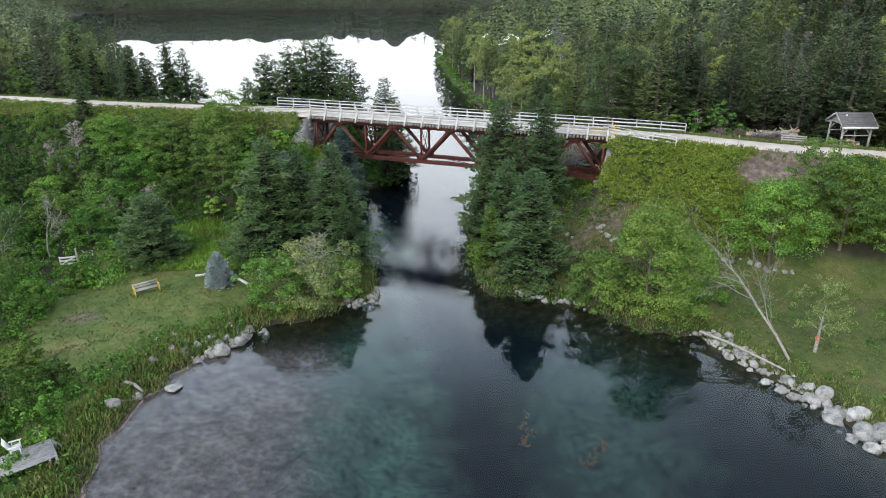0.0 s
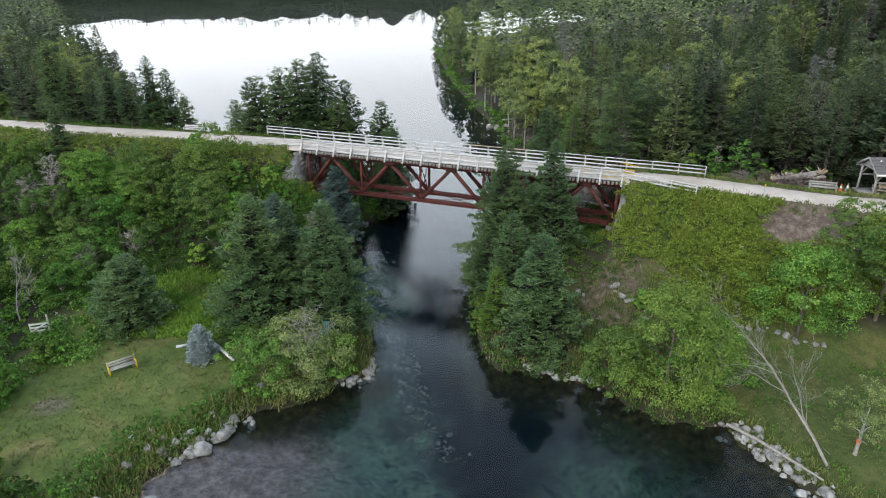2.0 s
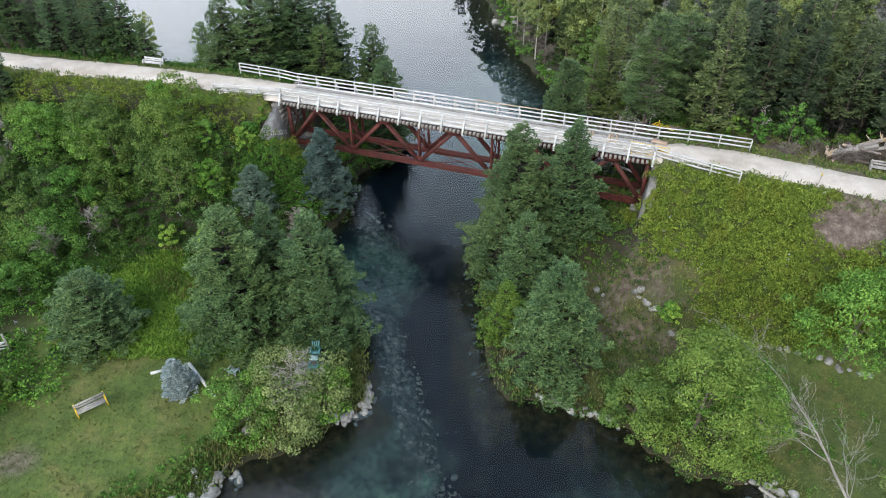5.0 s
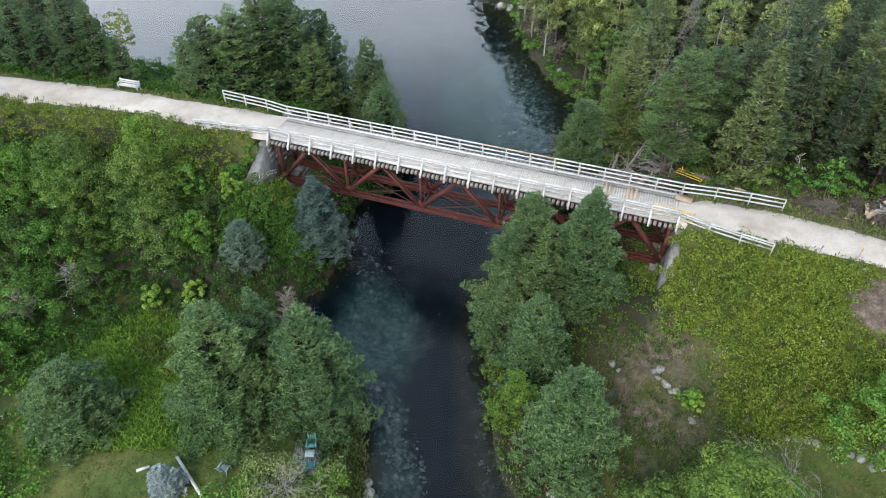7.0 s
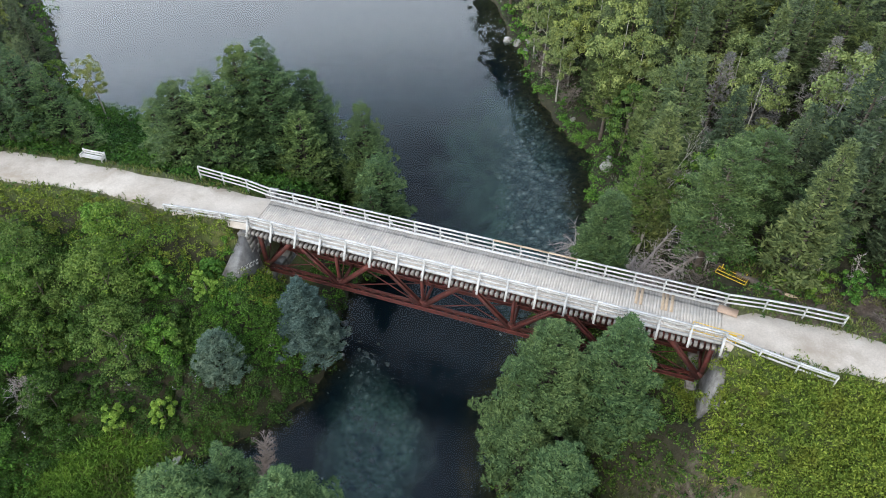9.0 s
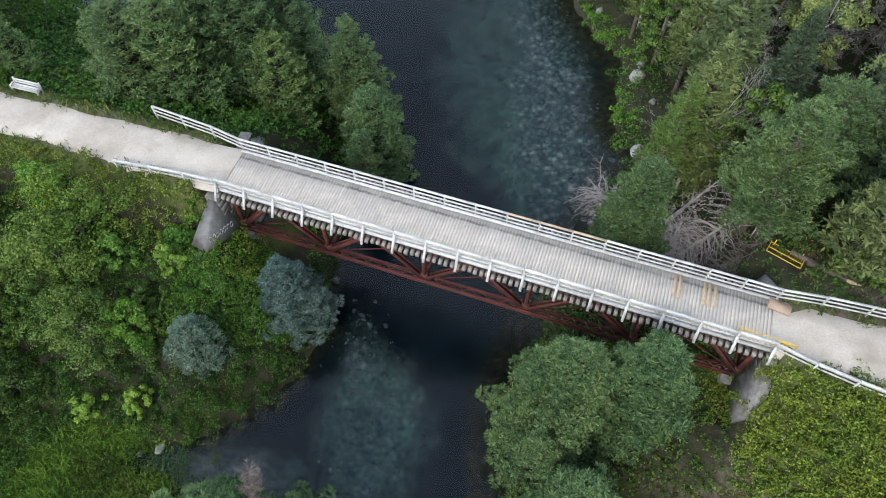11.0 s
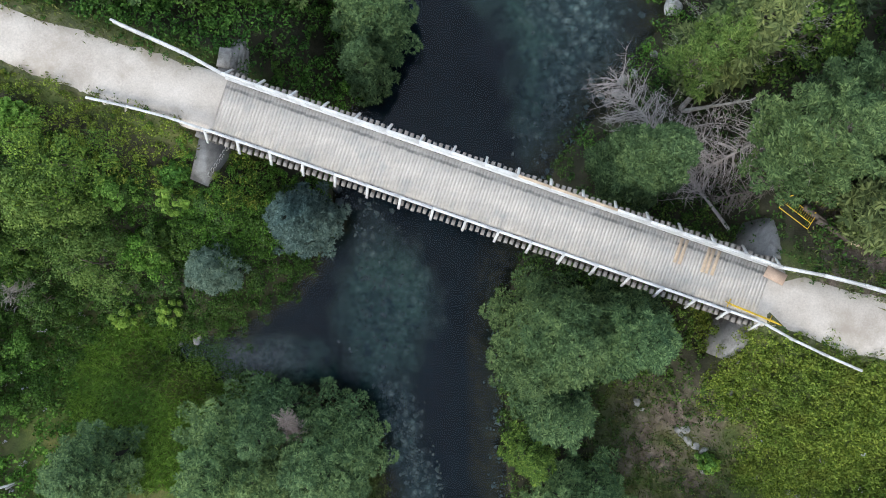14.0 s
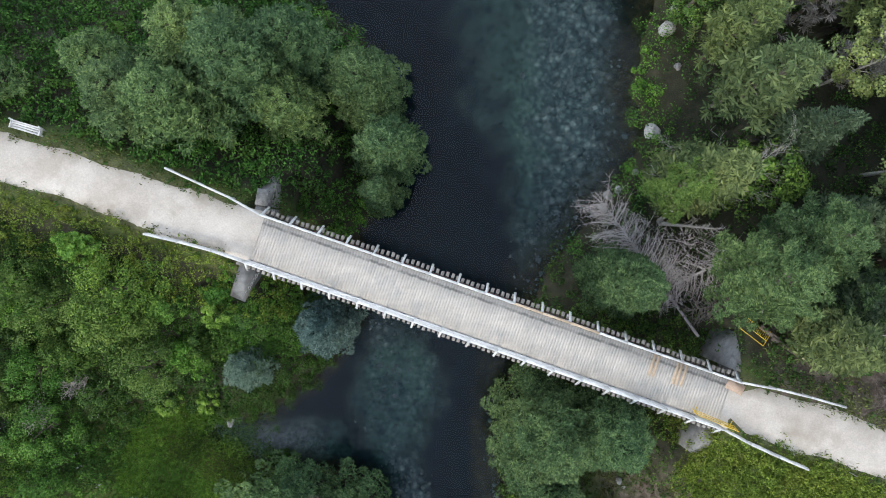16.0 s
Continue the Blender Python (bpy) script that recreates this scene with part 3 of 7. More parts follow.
lawn = np.maximum(lawn, 0.6 * smooth(15, 17, X) * (Y < 68.6 - (X - 17.15) * 0.34) * (Y > 53))
lawn = lawn * (1 - 0.3 * smooth(12, 17, X) * smooth(60, 54, Y))
lawn = np.maximum(lawn, 0.8 * smooth(3.4, 2.6, np.minimum(de, seg_dist(X, Y, ROAD_W)[0])))
cover = ground.data.color_attributes.new("cover", "FLOAT_COLOR", "POINT")
cover.data.foreach_set("color", np.stack([lawn, dirt, np.zeros_like(D), np.ones_like(D)], -1).ravel())


def blot(x, y, rx, ry, lean=0.0, soft=0.5):
    """An uneven oval patch, 1 inside and fading outwards."""
    ax, ay = (X - x) + lean * (Y - y), Y - y
    return smooth(1 + soft, 1 - soft, np.hypot(ax / rx, ay / ry) + 0.22 * wave(X, Y, 6, 41))


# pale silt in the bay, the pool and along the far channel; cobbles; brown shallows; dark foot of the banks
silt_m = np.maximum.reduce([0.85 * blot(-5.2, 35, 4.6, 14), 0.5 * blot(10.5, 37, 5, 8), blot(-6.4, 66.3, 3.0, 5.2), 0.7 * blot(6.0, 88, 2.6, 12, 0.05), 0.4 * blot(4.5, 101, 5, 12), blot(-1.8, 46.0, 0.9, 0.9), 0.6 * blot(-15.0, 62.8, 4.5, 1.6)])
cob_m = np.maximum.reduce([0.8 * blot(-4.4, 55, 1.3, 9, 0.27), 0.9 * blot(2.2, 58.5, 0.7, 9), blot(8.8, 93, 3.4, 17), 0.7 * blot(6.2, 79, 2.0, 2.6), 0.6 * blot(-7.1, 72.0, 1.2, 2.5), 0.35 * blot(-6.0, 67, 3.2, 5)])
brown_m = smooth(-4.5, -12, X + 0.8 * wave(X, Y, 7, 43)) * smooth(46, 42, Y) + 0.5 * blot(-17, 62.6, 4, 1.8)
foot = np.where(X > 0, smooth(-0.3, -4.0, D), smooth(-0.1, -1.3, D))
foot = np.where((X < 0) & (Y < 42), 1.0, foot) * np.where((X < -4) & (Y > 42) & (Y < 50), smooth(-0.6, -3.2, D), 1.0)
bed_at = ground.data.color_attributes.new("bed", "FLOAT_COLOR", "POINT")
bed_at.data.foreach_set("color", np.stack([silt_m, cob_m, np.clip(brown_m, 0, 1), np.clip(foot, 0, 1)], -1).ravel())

g = Geo()
g.add([(-2600, -2600, 0), (2600, -2600, 0), (2600, 2600, 0), (-2600, 2600, 0)], [(0, 1, 2, 3)])
water = solo("water", g, M_WATER, "calm dark blue-green lake water", "water", kind="structure")


def ribbon(pts, half, lift, step=1.2):
    """A road bed along the line, domed a little, with uneven edges."""
    g, rows, total = Geo(), [], 0.0
    for p, q in zip(pts[:-1], pts[1:]):
        p, q = Vector(p), Vector(q)
        k = max(1, int((q - p).length / step))
        for i in range(k):
            rows.append(p.lerp(q, i / k))
    v = []
    for i, c in enumerate(rows):
        t = (rows[min(i + 1, len(rows) - 1)] - rows[max(i - 1, 0)]).normalized()
        s = Vector((-t.y, t.x, 0))
        wl, wr = (half + 0.08 * math.sin(i * 1.7 + k * 2.1) + 0.14 * math.sin(i * 0.41 + k) for k in (0, 1))
        k = 0.98 if i < 3 else 1.0
        wl, wr = wl * k, wr * k
        for o, dz in ((wl + (0.5 if i > 3 else 0.22), -0.25), (wl, 0), (wl * 0.4, 0.04), (0, 0.05), (-wr * 0.4, 0.04), (-wr, 0), (-wr - (0.5 if i > 3 else 0.22), -0.25)):
            v.append(tuple(c + s * o + Vector((0, 0, lift + dz))))
    f = [(7 * i + k, 7 * i + k + 1, 7 * i + k + 8, 7 * i + k + 7) for i in range(len(rows) - 1) for k in range(6)]
    g.add(v, f)
    return g


solo("road_west", ribbon([(-14.8, 79.8, 9.7)] + ROAD_W[1:], 1.55, 0.06), M_GRAVEL, "pale crushed-stone trail along the embankment", "trail", kind="structure", smooth=True)
solo("road_east", ribbon([(17.0, 68.41, 9.7)] + ROAD_E[1:], 1.55, 0.06), M_GRAVEL, "pale crushed-stone trail along the embankment", "trail", kind="structure", smooth=True)


# ---- bridge ----
def on_bridge(s, n, z=0.0):
    """s along the deck, n to the north, z above the deck."""
    return ORIGIN + U * s + N * n + Vector((0, 0, z))


UN = [[U[i], N[i], (0, 0, 1)[i]] for i in range(3)]
bridge = thing("truss_bridge", "old red steel deck truss bridge with plank deck and white railings", "bridge")
TRUSS_N, TOP_Z, LOW_Z, PANEL = 1.25, -0.62, -4.5, LENGTH / 5
deck_frame = part("steel_truss", Geo().box(on_bridge(LENGTH / 2, TRUSS_N, TOP_Z), (LENGTH - 0.6, 0.3, 0.42), UN), M_RED, bridge, "rusty oxide-red steel truss members")
part("top_chord", Geo().box(on_bridge(LENGTH / 2, -TRUSS_N, TOP_Z), (LENGTH - 0.6, 0.3, 0.42), UN), M_RED, bridge)
for side in (-TRUSS_N, TRUSS_N):
    for off in (-0.17, 0.17):
        g = Geo()
        g.box(on_bridge(LENGTH / 2, side + off, LOW_Z), (LENGTH - 1.4, 0.035, 0.34), UN)
        for e in (-0.155, 0.155):
            g.box(on_bridge(LENGTH / 2, side + off * 1.3, LOW_Z + e), (LENGTH - 1.4, 0.12, 0.03), UN)
        part("bottom_chord", g, M_RED, bridge)
    g, s, k = Geo(), 0.8, 0
    while s < LENGTH - 1.2:
        a, b = (-0.17, 0.17) if k % 2 else (0.17, -0.17)
        g.beam(on_bridge(s, side + a, LOW_Z + 0.2), on_bridge(s + 0.42, side + b, LOW_Z + 0.2), 0.06, 0.015)
        s, k = s + 0.42, k + 1
    part("lacing", g, M_RED, bridge, "zigzag lacing bars on the lower chord")
    for i in range(6):
        s = min(max(i * PANEL, 0.45), LENGTH - 0.45)
        w = 0.2 if 0 < i < 5 else 0.3
        part("vertical_post", Geo().box(on_bridge(s, side, (TOP_Z + LOW_Z) / 2), (w, 0.2, TOP_Z - LOW_Z), UN), M_RED, bridge)
        part("gusset", Geo().box(on_bridge(s, side, LOW_Z + 0.2), (0.9, 0.26, 0.5), UN).box(on_bridge(s, side, LOW_Z + 0.52), (0.5, 0.24, 0.3), UN), M_RED, bridge)
    for i in range(5):
        mid = on_bridge((i + 0.5) * PANEL, side, TOP_Z - 0.1)
        part("gusset", Geo().box(mid + Vector((0, 0, -0.15)), (1.1, 0.34, 0.34), UN), M_RED, bridge)
        for e in (i, i + 1):
            foot = on_bridge(min(max(e * PANEL, 0.5), LENGTH - 0.5), side, LOW_Z + 0.1)
            g = Geo()
            for off in (-0.13, 0.13):
                g.beam(foot + N * off, mid + N * off, 0.04, 0.3)
            g.beam(foot, mid, 0.22, 0.04)
            part("diagonal", g, M_RED, bridge)
for i in range(6):
    s = min(max(i * PANEL, 0.45), LENGTH - 0.45)
    part("cross_beam", Geo().box(on_bridge(s, 0, LOW_Z), (0.2, 2 * TRUSS_N, 0.2), UN), M_RED, bridge)
    part("sway_brace", Geo().beam(on_bridge(s, -TRUSS_N, LOW_Z), on_bridge(s, TRUSS_N, TOP_Z), 0.07, 0.07).beam(on_bridge(s, TRUSS_N, LOW_Z), on_bridge(s, -TRUSS_N, TOP_Z), 0.07, 0.07), M_RED, bridge)
    if i < 5:
        e = min((i + 1) * PANEL, LENGTH - 0.45)
        part("lateral_brace", Geo().beam(on_bridge(s, -TRUSS_N, LOW_Z), on_bridge(e, TRUSS_N, LOW_Z), 0.07, 0.05).beam(on_bridge(s, TRUSS_N, LOW_Z + 0.06), on_bridge(e, -TRUSS_N, LOW_Z + 0.06), 0.07, 0.05), M_RED, bridge)

# ties, their grey sawn ends, guard timbers
rng = random.Random(7)
turn = math.degrees(math.atan2(U.y, U.x))
tie_me = Geo().box((0, 0, 0), (0.2, 4.2, 0.24)).mesh("tie", M_TIE)
end_me = Geo().box((0, 0, 0), (0.21, 0.3, 0.25)).mesh("tie_end", M_TIEEND)
count = int(LENGTH / 0.36)
for i in range(count):
    s = 0.18 + i * LENGTH / count
    j = rng.uniform(-0.06, 0.06)
    tie = part("tie", tie_me, None, bridge)
    tie.matrix_basis = pose(*on_bridge(s, j, -0.24), 0, 0, turn + rng.uniform(-0.5, 0.5))
    for e in (-1, 1):
        end = part("tie_end", end_me, None, tie)
        end.matrix_basis = pose(0, e * 1.98, 0.002)
for n in (-1.62, 1.62):
    part("guard_timber", Geo().box(on_bridge(LENGTH / 2, n, -0.03), (LENGTH, 0.16, 0.16), UN), M_WHITEWOOD, bridge, "worn white guard timber along the deck edge")

# railings
def railing(parent, pts, post_gap, height_, out, brace, fresh=(9, 9)):
    """Posts, two boards and a flat cap along the points; out is the outward side."""
    pts = [Vector(p) for p in pts]
    lens = [(b - a).length for a, b in zip(pts[:-1], pts[1:])]
    total, place = sum(lens), 0.0
    k = max(2, round(total / post_gap))
    tops = []
    for i in range(k + 1):
        s, seg = total * i / k, 0
        while seg < len(lens) - 1 and s > lens[seg]:
            s -= lens[seg]
            seg += 1
        p = pts[seg].lerp(pts[seg + 1], s / lens[seg])
        tops.append(p)
        g = Geo().box(p + Vector((0, 0, height_ / 2 - 0.2)), (0.09, 0.09, height_ + 0.4), UN)
        post = part("post", g, M_WHITEWOOD, parent)
        if brace:
            part("brace", Geo().beam(p + out * 0.06 + Vector((0, 0, height_ * 0.62)), p + out * 0.62 + Vector((0, 0, -0.42)), 0.085, 0.15, tuple(U)), M_WHITEWOOD, post)
    for i, (a, b) in enumerate(zip(tops[:-1], tops[1:])):
        new_wood = fresh[0] <= i < fresh[1]
        part("cap_rail", Geo().beam(a + Vector((0, 0, height_ + 0.02)), b + Vector((0, 0, height_ + 0.02)), 0.15, 0.04), M_NEWWOOD if new_wood else M_WHITEWOOD, parent, "fresh unpainted cap rail" if new_wood else "")
        for z in (0.36, 0.72):
            o = -out * 0.065
            part("rail", Geo().beam(a + o + Vector((0, 0, height_ * z)), b + o + Vector((0, 0, height_ * z)), 0.04, 0.13), M_WHITEWOOD, parent)


railing(bridge, [on_bridge(0.1, -1.68), on_bridge(LENGTH - 0.1, -1.68)], 2.0, 1.08, -N, True)
railing(bridge, [on_bridge(0.1, 1.68), on_bridge(LENGTH - 0.1, 1.68)], 2.0, 1.08, N, True, (9, 12))
fence_label = "worn white wooden railing beside the trail"
f = thing("railing", fence_label, "railing", group="approach railings")
railing(f, [tuple(on_bridge(0.1, -1.68)), (-18.5, 79.3, 9.55), (-22.3, 80.2, 9.5)], 2.2, 0.95, Vector((-0.2, -1, 0)), False)
f = thing("railing", fence_label, "railing", group="approach railings")
railing(f, [tuple(on_bridge(0.1, 1.68)), (-16.4, 82.6, 9.75), (-20.7, 84.6, 9.6)], 2.2, 1.06, Vector((0.2, 1, 0)), False)
f = thing("railing", fence_label, "railing", group="approach railings")
railing(f, [tuple(on_bridge(LENGTH - 0.1, -1.68)), (19, 65.4, 9.6), (22.4, 63.9, 9.35)], 2.2, 0.95, Vector((-0.4, -1, 0)), False)
f = thing("railing", fence_label, "railing", group="approach railings")
railing(f, [tuple(on_bridge(LENGTH - 0.1, 1.68)), (21, 69.3, 9.7), (24.7, 68.2, 9.6)], 2.2, 1.06, Vector((0.3, 1, 0)), False)


# abutments of coursed blocks, with wing walls
def masonry(parent, a, b, top_a, top_b, low, thick, batter=0.0, rowh=0.55):
    """A wall from a to b in courses of blocks; the top slopes from top_a to top_b."""
    a, b = Vector((*a, 0)), Vector((*b, 0))
    d = b - a
    length = d.length
    x = d.normalized()
    y = Vector((-x.y, x.x, 0))
    z, row = low, 0
    while z < max(top_a, top_b) - 0.05:
        s = -rng.uniform(0, 0.5) if row % 2 else 0.0
        while s < length - 0.02:
            w, lump = rng.uniform(0.8, 1.3), rng.uniform(-0.02, 0.02)
            s0, s1 = max(s, 0), min(s + w, length)
            if length - s1 < 0.3:
                s1 = length
            ha, hb = (min(rowh, top_a + (top_b - top_a) * e / length - z) for e in (s0, s1))
            if max(ha, hb) > 0.1 and s1 - s0 > 0.1:
                ha, hb = max(ha, 0.03), max(hb, 0.03)
                v = []
                for e, h in ((s0 + 0.012, ha), (s1 - 0.012, hb)):
                    for k in (-1, 1):
                        for zz in (0, h - 0.02):
                            t = thick + batter * (max(top_a, top_b) - z - zz)
                            v.append(tuple(a + x * e + y * (k * t / 2 + lump) + Vector((0, 0, z + zz))))
                g = Geo()
                g.add(v, BOXF)
                part("stone_block", g, M_STONE, parent)
            s = s1 if s1 > s else s + w
        z, row = z + rowh, row + 1


for nm, s0, outw in (("west", -0.35, -1), ("east", LENGTH + 0.35, 1)):
    ab = thing("abutment", "weathered grey stone bridge abutment with sloping wing walls", "abutment", group="bridge abutments")
    p, q = on_bridge(s0, -2.2), on_bridge(s0, 2.2)
    masonry(ab, (p.x, p.y), (q.x, q.y), 9.35, 9.35, 3.4, 0.9)
    shelf_s = s0 - outw * 0.9
    p, q = on_bridge(shelf_s, -2.0), on_bridge(shelf_s, 2.0)
    masonry(ab, (p.x, p.y), (q.x, q.y), 5.05, 5.05, 2.4, 1.2)
    p, q = on_bridge(s0 + outw * 0.1, -2.0), on_bridge(s0 + outw * (0.3 if nm == "west" else 0.1), -4.5)
    if nm == "east":
        g = Geo()
        top = [on_bridge(LENGTH + a, b, c) for a, b, c in ((0.5, -1.7, -0.28), (0.15, -1.7, -0.3), (-0.1, -4.5, -2.6), (0.55, -4.6, -2.5))]
        foot = [on_bridge(LENGTH + a, b, c) for a, b, c in ((0.6, -1.7, -5.8), (-0.7, -1.7, -5.8), (-0.5, -4.55, -5.8), (0.65, -4.65, -5.8))]
        g.add([tuple(v) for v in top + foot], [(0, 1, 2, 3), (1, 5, 6, 2), (0, 4, 5, 1), (2, 6, 7, 3), (3, 7, 4, 0), (4, 7, 6, 5)])
        part("wing_wall", g, M_STONE, ab, "sloping rough grey wing wall")
    else:
        g = Geo()
        A0, A1, L0, B0 = (on_bridge(*v) for v in ((-0.5, -1.7, -0.28), (-0.14, -1.7, -0.3), (-1.05, -4.75, -2.5), (0.05, -4.85, -2.62)))
        foot = [on_bridge(*v) for v in ((-0.6, -1.7, -5.6), (0.62, -1.7, -5.6), (0.5, -4.9, -5.6), (-1.1, -4.8, -5.6))]
        g.add([tuple(v) for v in (A0, A1, B0, L0, *foot)], [(0, 3, 2, 1), (1, 2, 6, 5), (0, 1, 5, 4), (2, 3, 7, 6), (3, 0, 4, 7), (4, 5, 6, 7)])
        part("wing_wall", g, M_CONCRETE, ab, "sloping weathered concrete wing wall with faded paint scrawls")
        R0 = foot[1].lerp(A1, 0.3)
        face = (B0 - A1).cross(R0 - A1).normalized()
        face = face if face.x > 0 else -face
        qs = random.Random(3)
        for i in range(7):
            c = B0.lerp(R0, 0.1 + 0.12 * i).lerp(A1, 0.16) + face * 0.012
            x_, y_ = (R0 - B0).normalized(), (A1 - B0.lerp(R0, 0.5)).normalized()
            n_ = qs.choice((4, 6, 7))
            loop = [c + x_ * (0.13 * math.cos(0.7 + 6.28 * k / 7)) + y_ * (qs.uniform(0.16, 0.24) * math.sin(0.7 + 6.28 * k / 7)) for k in range(n_ + 1)]
            part("scrawl", Geo().tube(loop, [0.034] * len(loop), 4), M_WHITEWOOD, ab, "faded white paint stroke")
    if nm == "east":
        g = Geo()
        top = [on_bridge(LENGTH + a, b, c) for a, b, c in ((0.5, 2.25, -0.35), (-0.35, 2.25, -0.4), (-0.15, 4.7, -2.3), (0.9, 4.75, -2.4))]
        foot = [on_bridge(LENGTH + a, b, c) for a, b, c in ((0.7, 2.25, -5.8), (-0.9, 2.25, -5.8), (-0.5, 5.0, -5.8), (1.1, 5.1, -5.8))]
        g.add([tuple(v) for v in top + foot], [(0, 3, 2, 1), (1, 2, 6, 5), (0, 1, 5, 4), (2, 3, 7, 6), (3, 0, 4, 7), (4, 5, 6, 7)])
        part("wing_wall", g, M_CONCRETE, ab, "sloping weathered concrete wing wall")
    else:
        p, q = on_bridge(s0 + outw * 0.1, 2.2), on_bridge(s0 + outw * 0.6, 5.0)
        masonry(ab, (p.x, p.y), (q.x, q.y), 9.6, 7.4, 3.4, 0.75, 0.09)


# ---- plants ----
def unit(v):
    return v / np.maximum(np.linalg.norm(v, axis=-1, keepdims=True), 1e-6)


def spruce_geo(h, r, seed, gap=0.42, step=0.08, twig=0.28, wide=0.33, base=0.05, bush=1.0, droop=0.22, power=0.76, rag=0.28, hang=0.2, fan=11):
    """Needles of an evergreen: whorls of boughs; side branchlets end in domed tufts of sprays with gaps between them."""
    q = np.random.RandomState(seed)
    C, A, NN, LS = [], [], [], []
    pitch = step * 4.2
    z = h * base
    while z < h * 0.985:
        k = z / h
        reach = r * (1 - k) ** power * (0.78 + 0.22 * min(1, (k - base) / 0.12)) + 0.12
        nb = max(5, int((4.6 + 2.6 * reach ** 0.8) * bush))
        reach = reach * q.uniform(0.8, 1.1)
        a0 = q.rand() * 6.28
        for b in range(nb):
            a = a0 + 6.28 * b / nb + q.normal(0, 0.28)
            L = reach * q.uniform(1 - 1.5 * rag, 1 + 0.7 * rag)
            d = np.array([math.cos(a), math.sin(a), 0])
            side = np.array([-d[1], d[0], 0])
            first = 0.42 if L > 0.8 else 0.15
            n = max(1, int(round((1 - first) * L / pitch)))
            t = np.repeat(first + (1 - first) * (np.arange(n) + 0.4 + 0.5 * q.rand(n)) / n, 3)
            o = np.tile([-1.0, 1.0, 0.0], n)
            t = np.concatenate([t, [1.0]])
            o = np.concatenate([o, [0.0]])
            rise = 0.55 * (k - 0.35)
            p = d * (L * t)[:, None]
            p += side * (o * q.uniform(0.55, 1.1, len(t)) * (0.3 * L * (1.12 - t) + 0.4 * twig))[:, None]
            p[:, 2] += z + L * (rise * t - droop * t * t + 0.0875 * t ** 4) + q.normal(0, 0.09, len(t)) + q.normal(0, 0.12) - hang * 0.35 * np.abs(o)
            m = len(t)
            ang = (a + o * 0.55)[:, None] + np.linspace(-1.9, 1.9, fan)[None, :] + q.normal(0, 0.3, (m, fan))
            lift = q.normal(0.1, 0.26, (m, fan)) + 0.12 - 0.3 * np.abs(np.linspace(-1, 1, fan))[None, :]
            ax = unit(np.stack([np.cos(ang), np.sin(ang), lift], -1))
            ls = twig * q.uniform(0.7, 1.25, (m, fan)) * min(1.1, 0.6 + 0.28 * L)
            nn = unit(np.array([0, 0, 0.75]) + 0.8 * ax + q.normal(0, 0.22, (m, fan, 3)))
            c = p[:, None, :] + ax * (ls * 0.48)[..., None]
            C.append(c.reshape(-1, 3)), A.append(ax.reshape(-1, 3)), NN.append(nn.reshape(-1, 3)), LS.append(ls.ravel())
        z += gap * q.uniform(0.75, 1.2) * (1.05 - 0.5 * k)
    tip = h - np.linspace(0, 0.06 * h, 12)
    C.append(np.stack([q.normal(0, 0.05, 12), q.normal(0, 0.05, 12), tip], -1)), A.append(unit(q.normal(0, 0.5, (12, 3)) + np.array([0, 0, 0.8])))
    NN.append(unit(q.normal(0, 1, (12, 3)))), LS.append(np.full(12, twig * 0.8))
    ls = np.concatenate(LS)
    return Geo().leaves(np.concatenate(C), np.concatenate(A), np.concatenate(NN), ls, ls * wide * 0.8)


def trunk_geo(h, r, seed, lean=0.0, limbs=0, reach=1.0):
    q = random.Random(seed)
    g = Geo()
    pts, x, y = [], 0.0, 0.0
    for i in range(7):
        pts.append((x, y, h * i / 6 - 0.15))
        x += q.uniform(-0.05, 0.05) * h / 6 + lean * h / 6
        y += q.uniform(-0.05, 0.05) * h / 6
    g.tube(pts, [r * (1.15 - 0.95 * i / 6) for i in range(7)], 7)
    for _ in range(limbs):
        i = q.randint(2, 5)
        p = Vector(pts[i])
        a = q.uniform(0, 6.28)
        d = Vector((math.cos(a), math.sin(a), q.uniform(0.2, 0.9))) * reach * q.uniform(0.5, 1)
        g.tube([p, p + d * 0.5 + Vector((0, 0, 0.1)), p + d], [r * 0.4, r * 0.26, r * 0.08], 5)
    return g


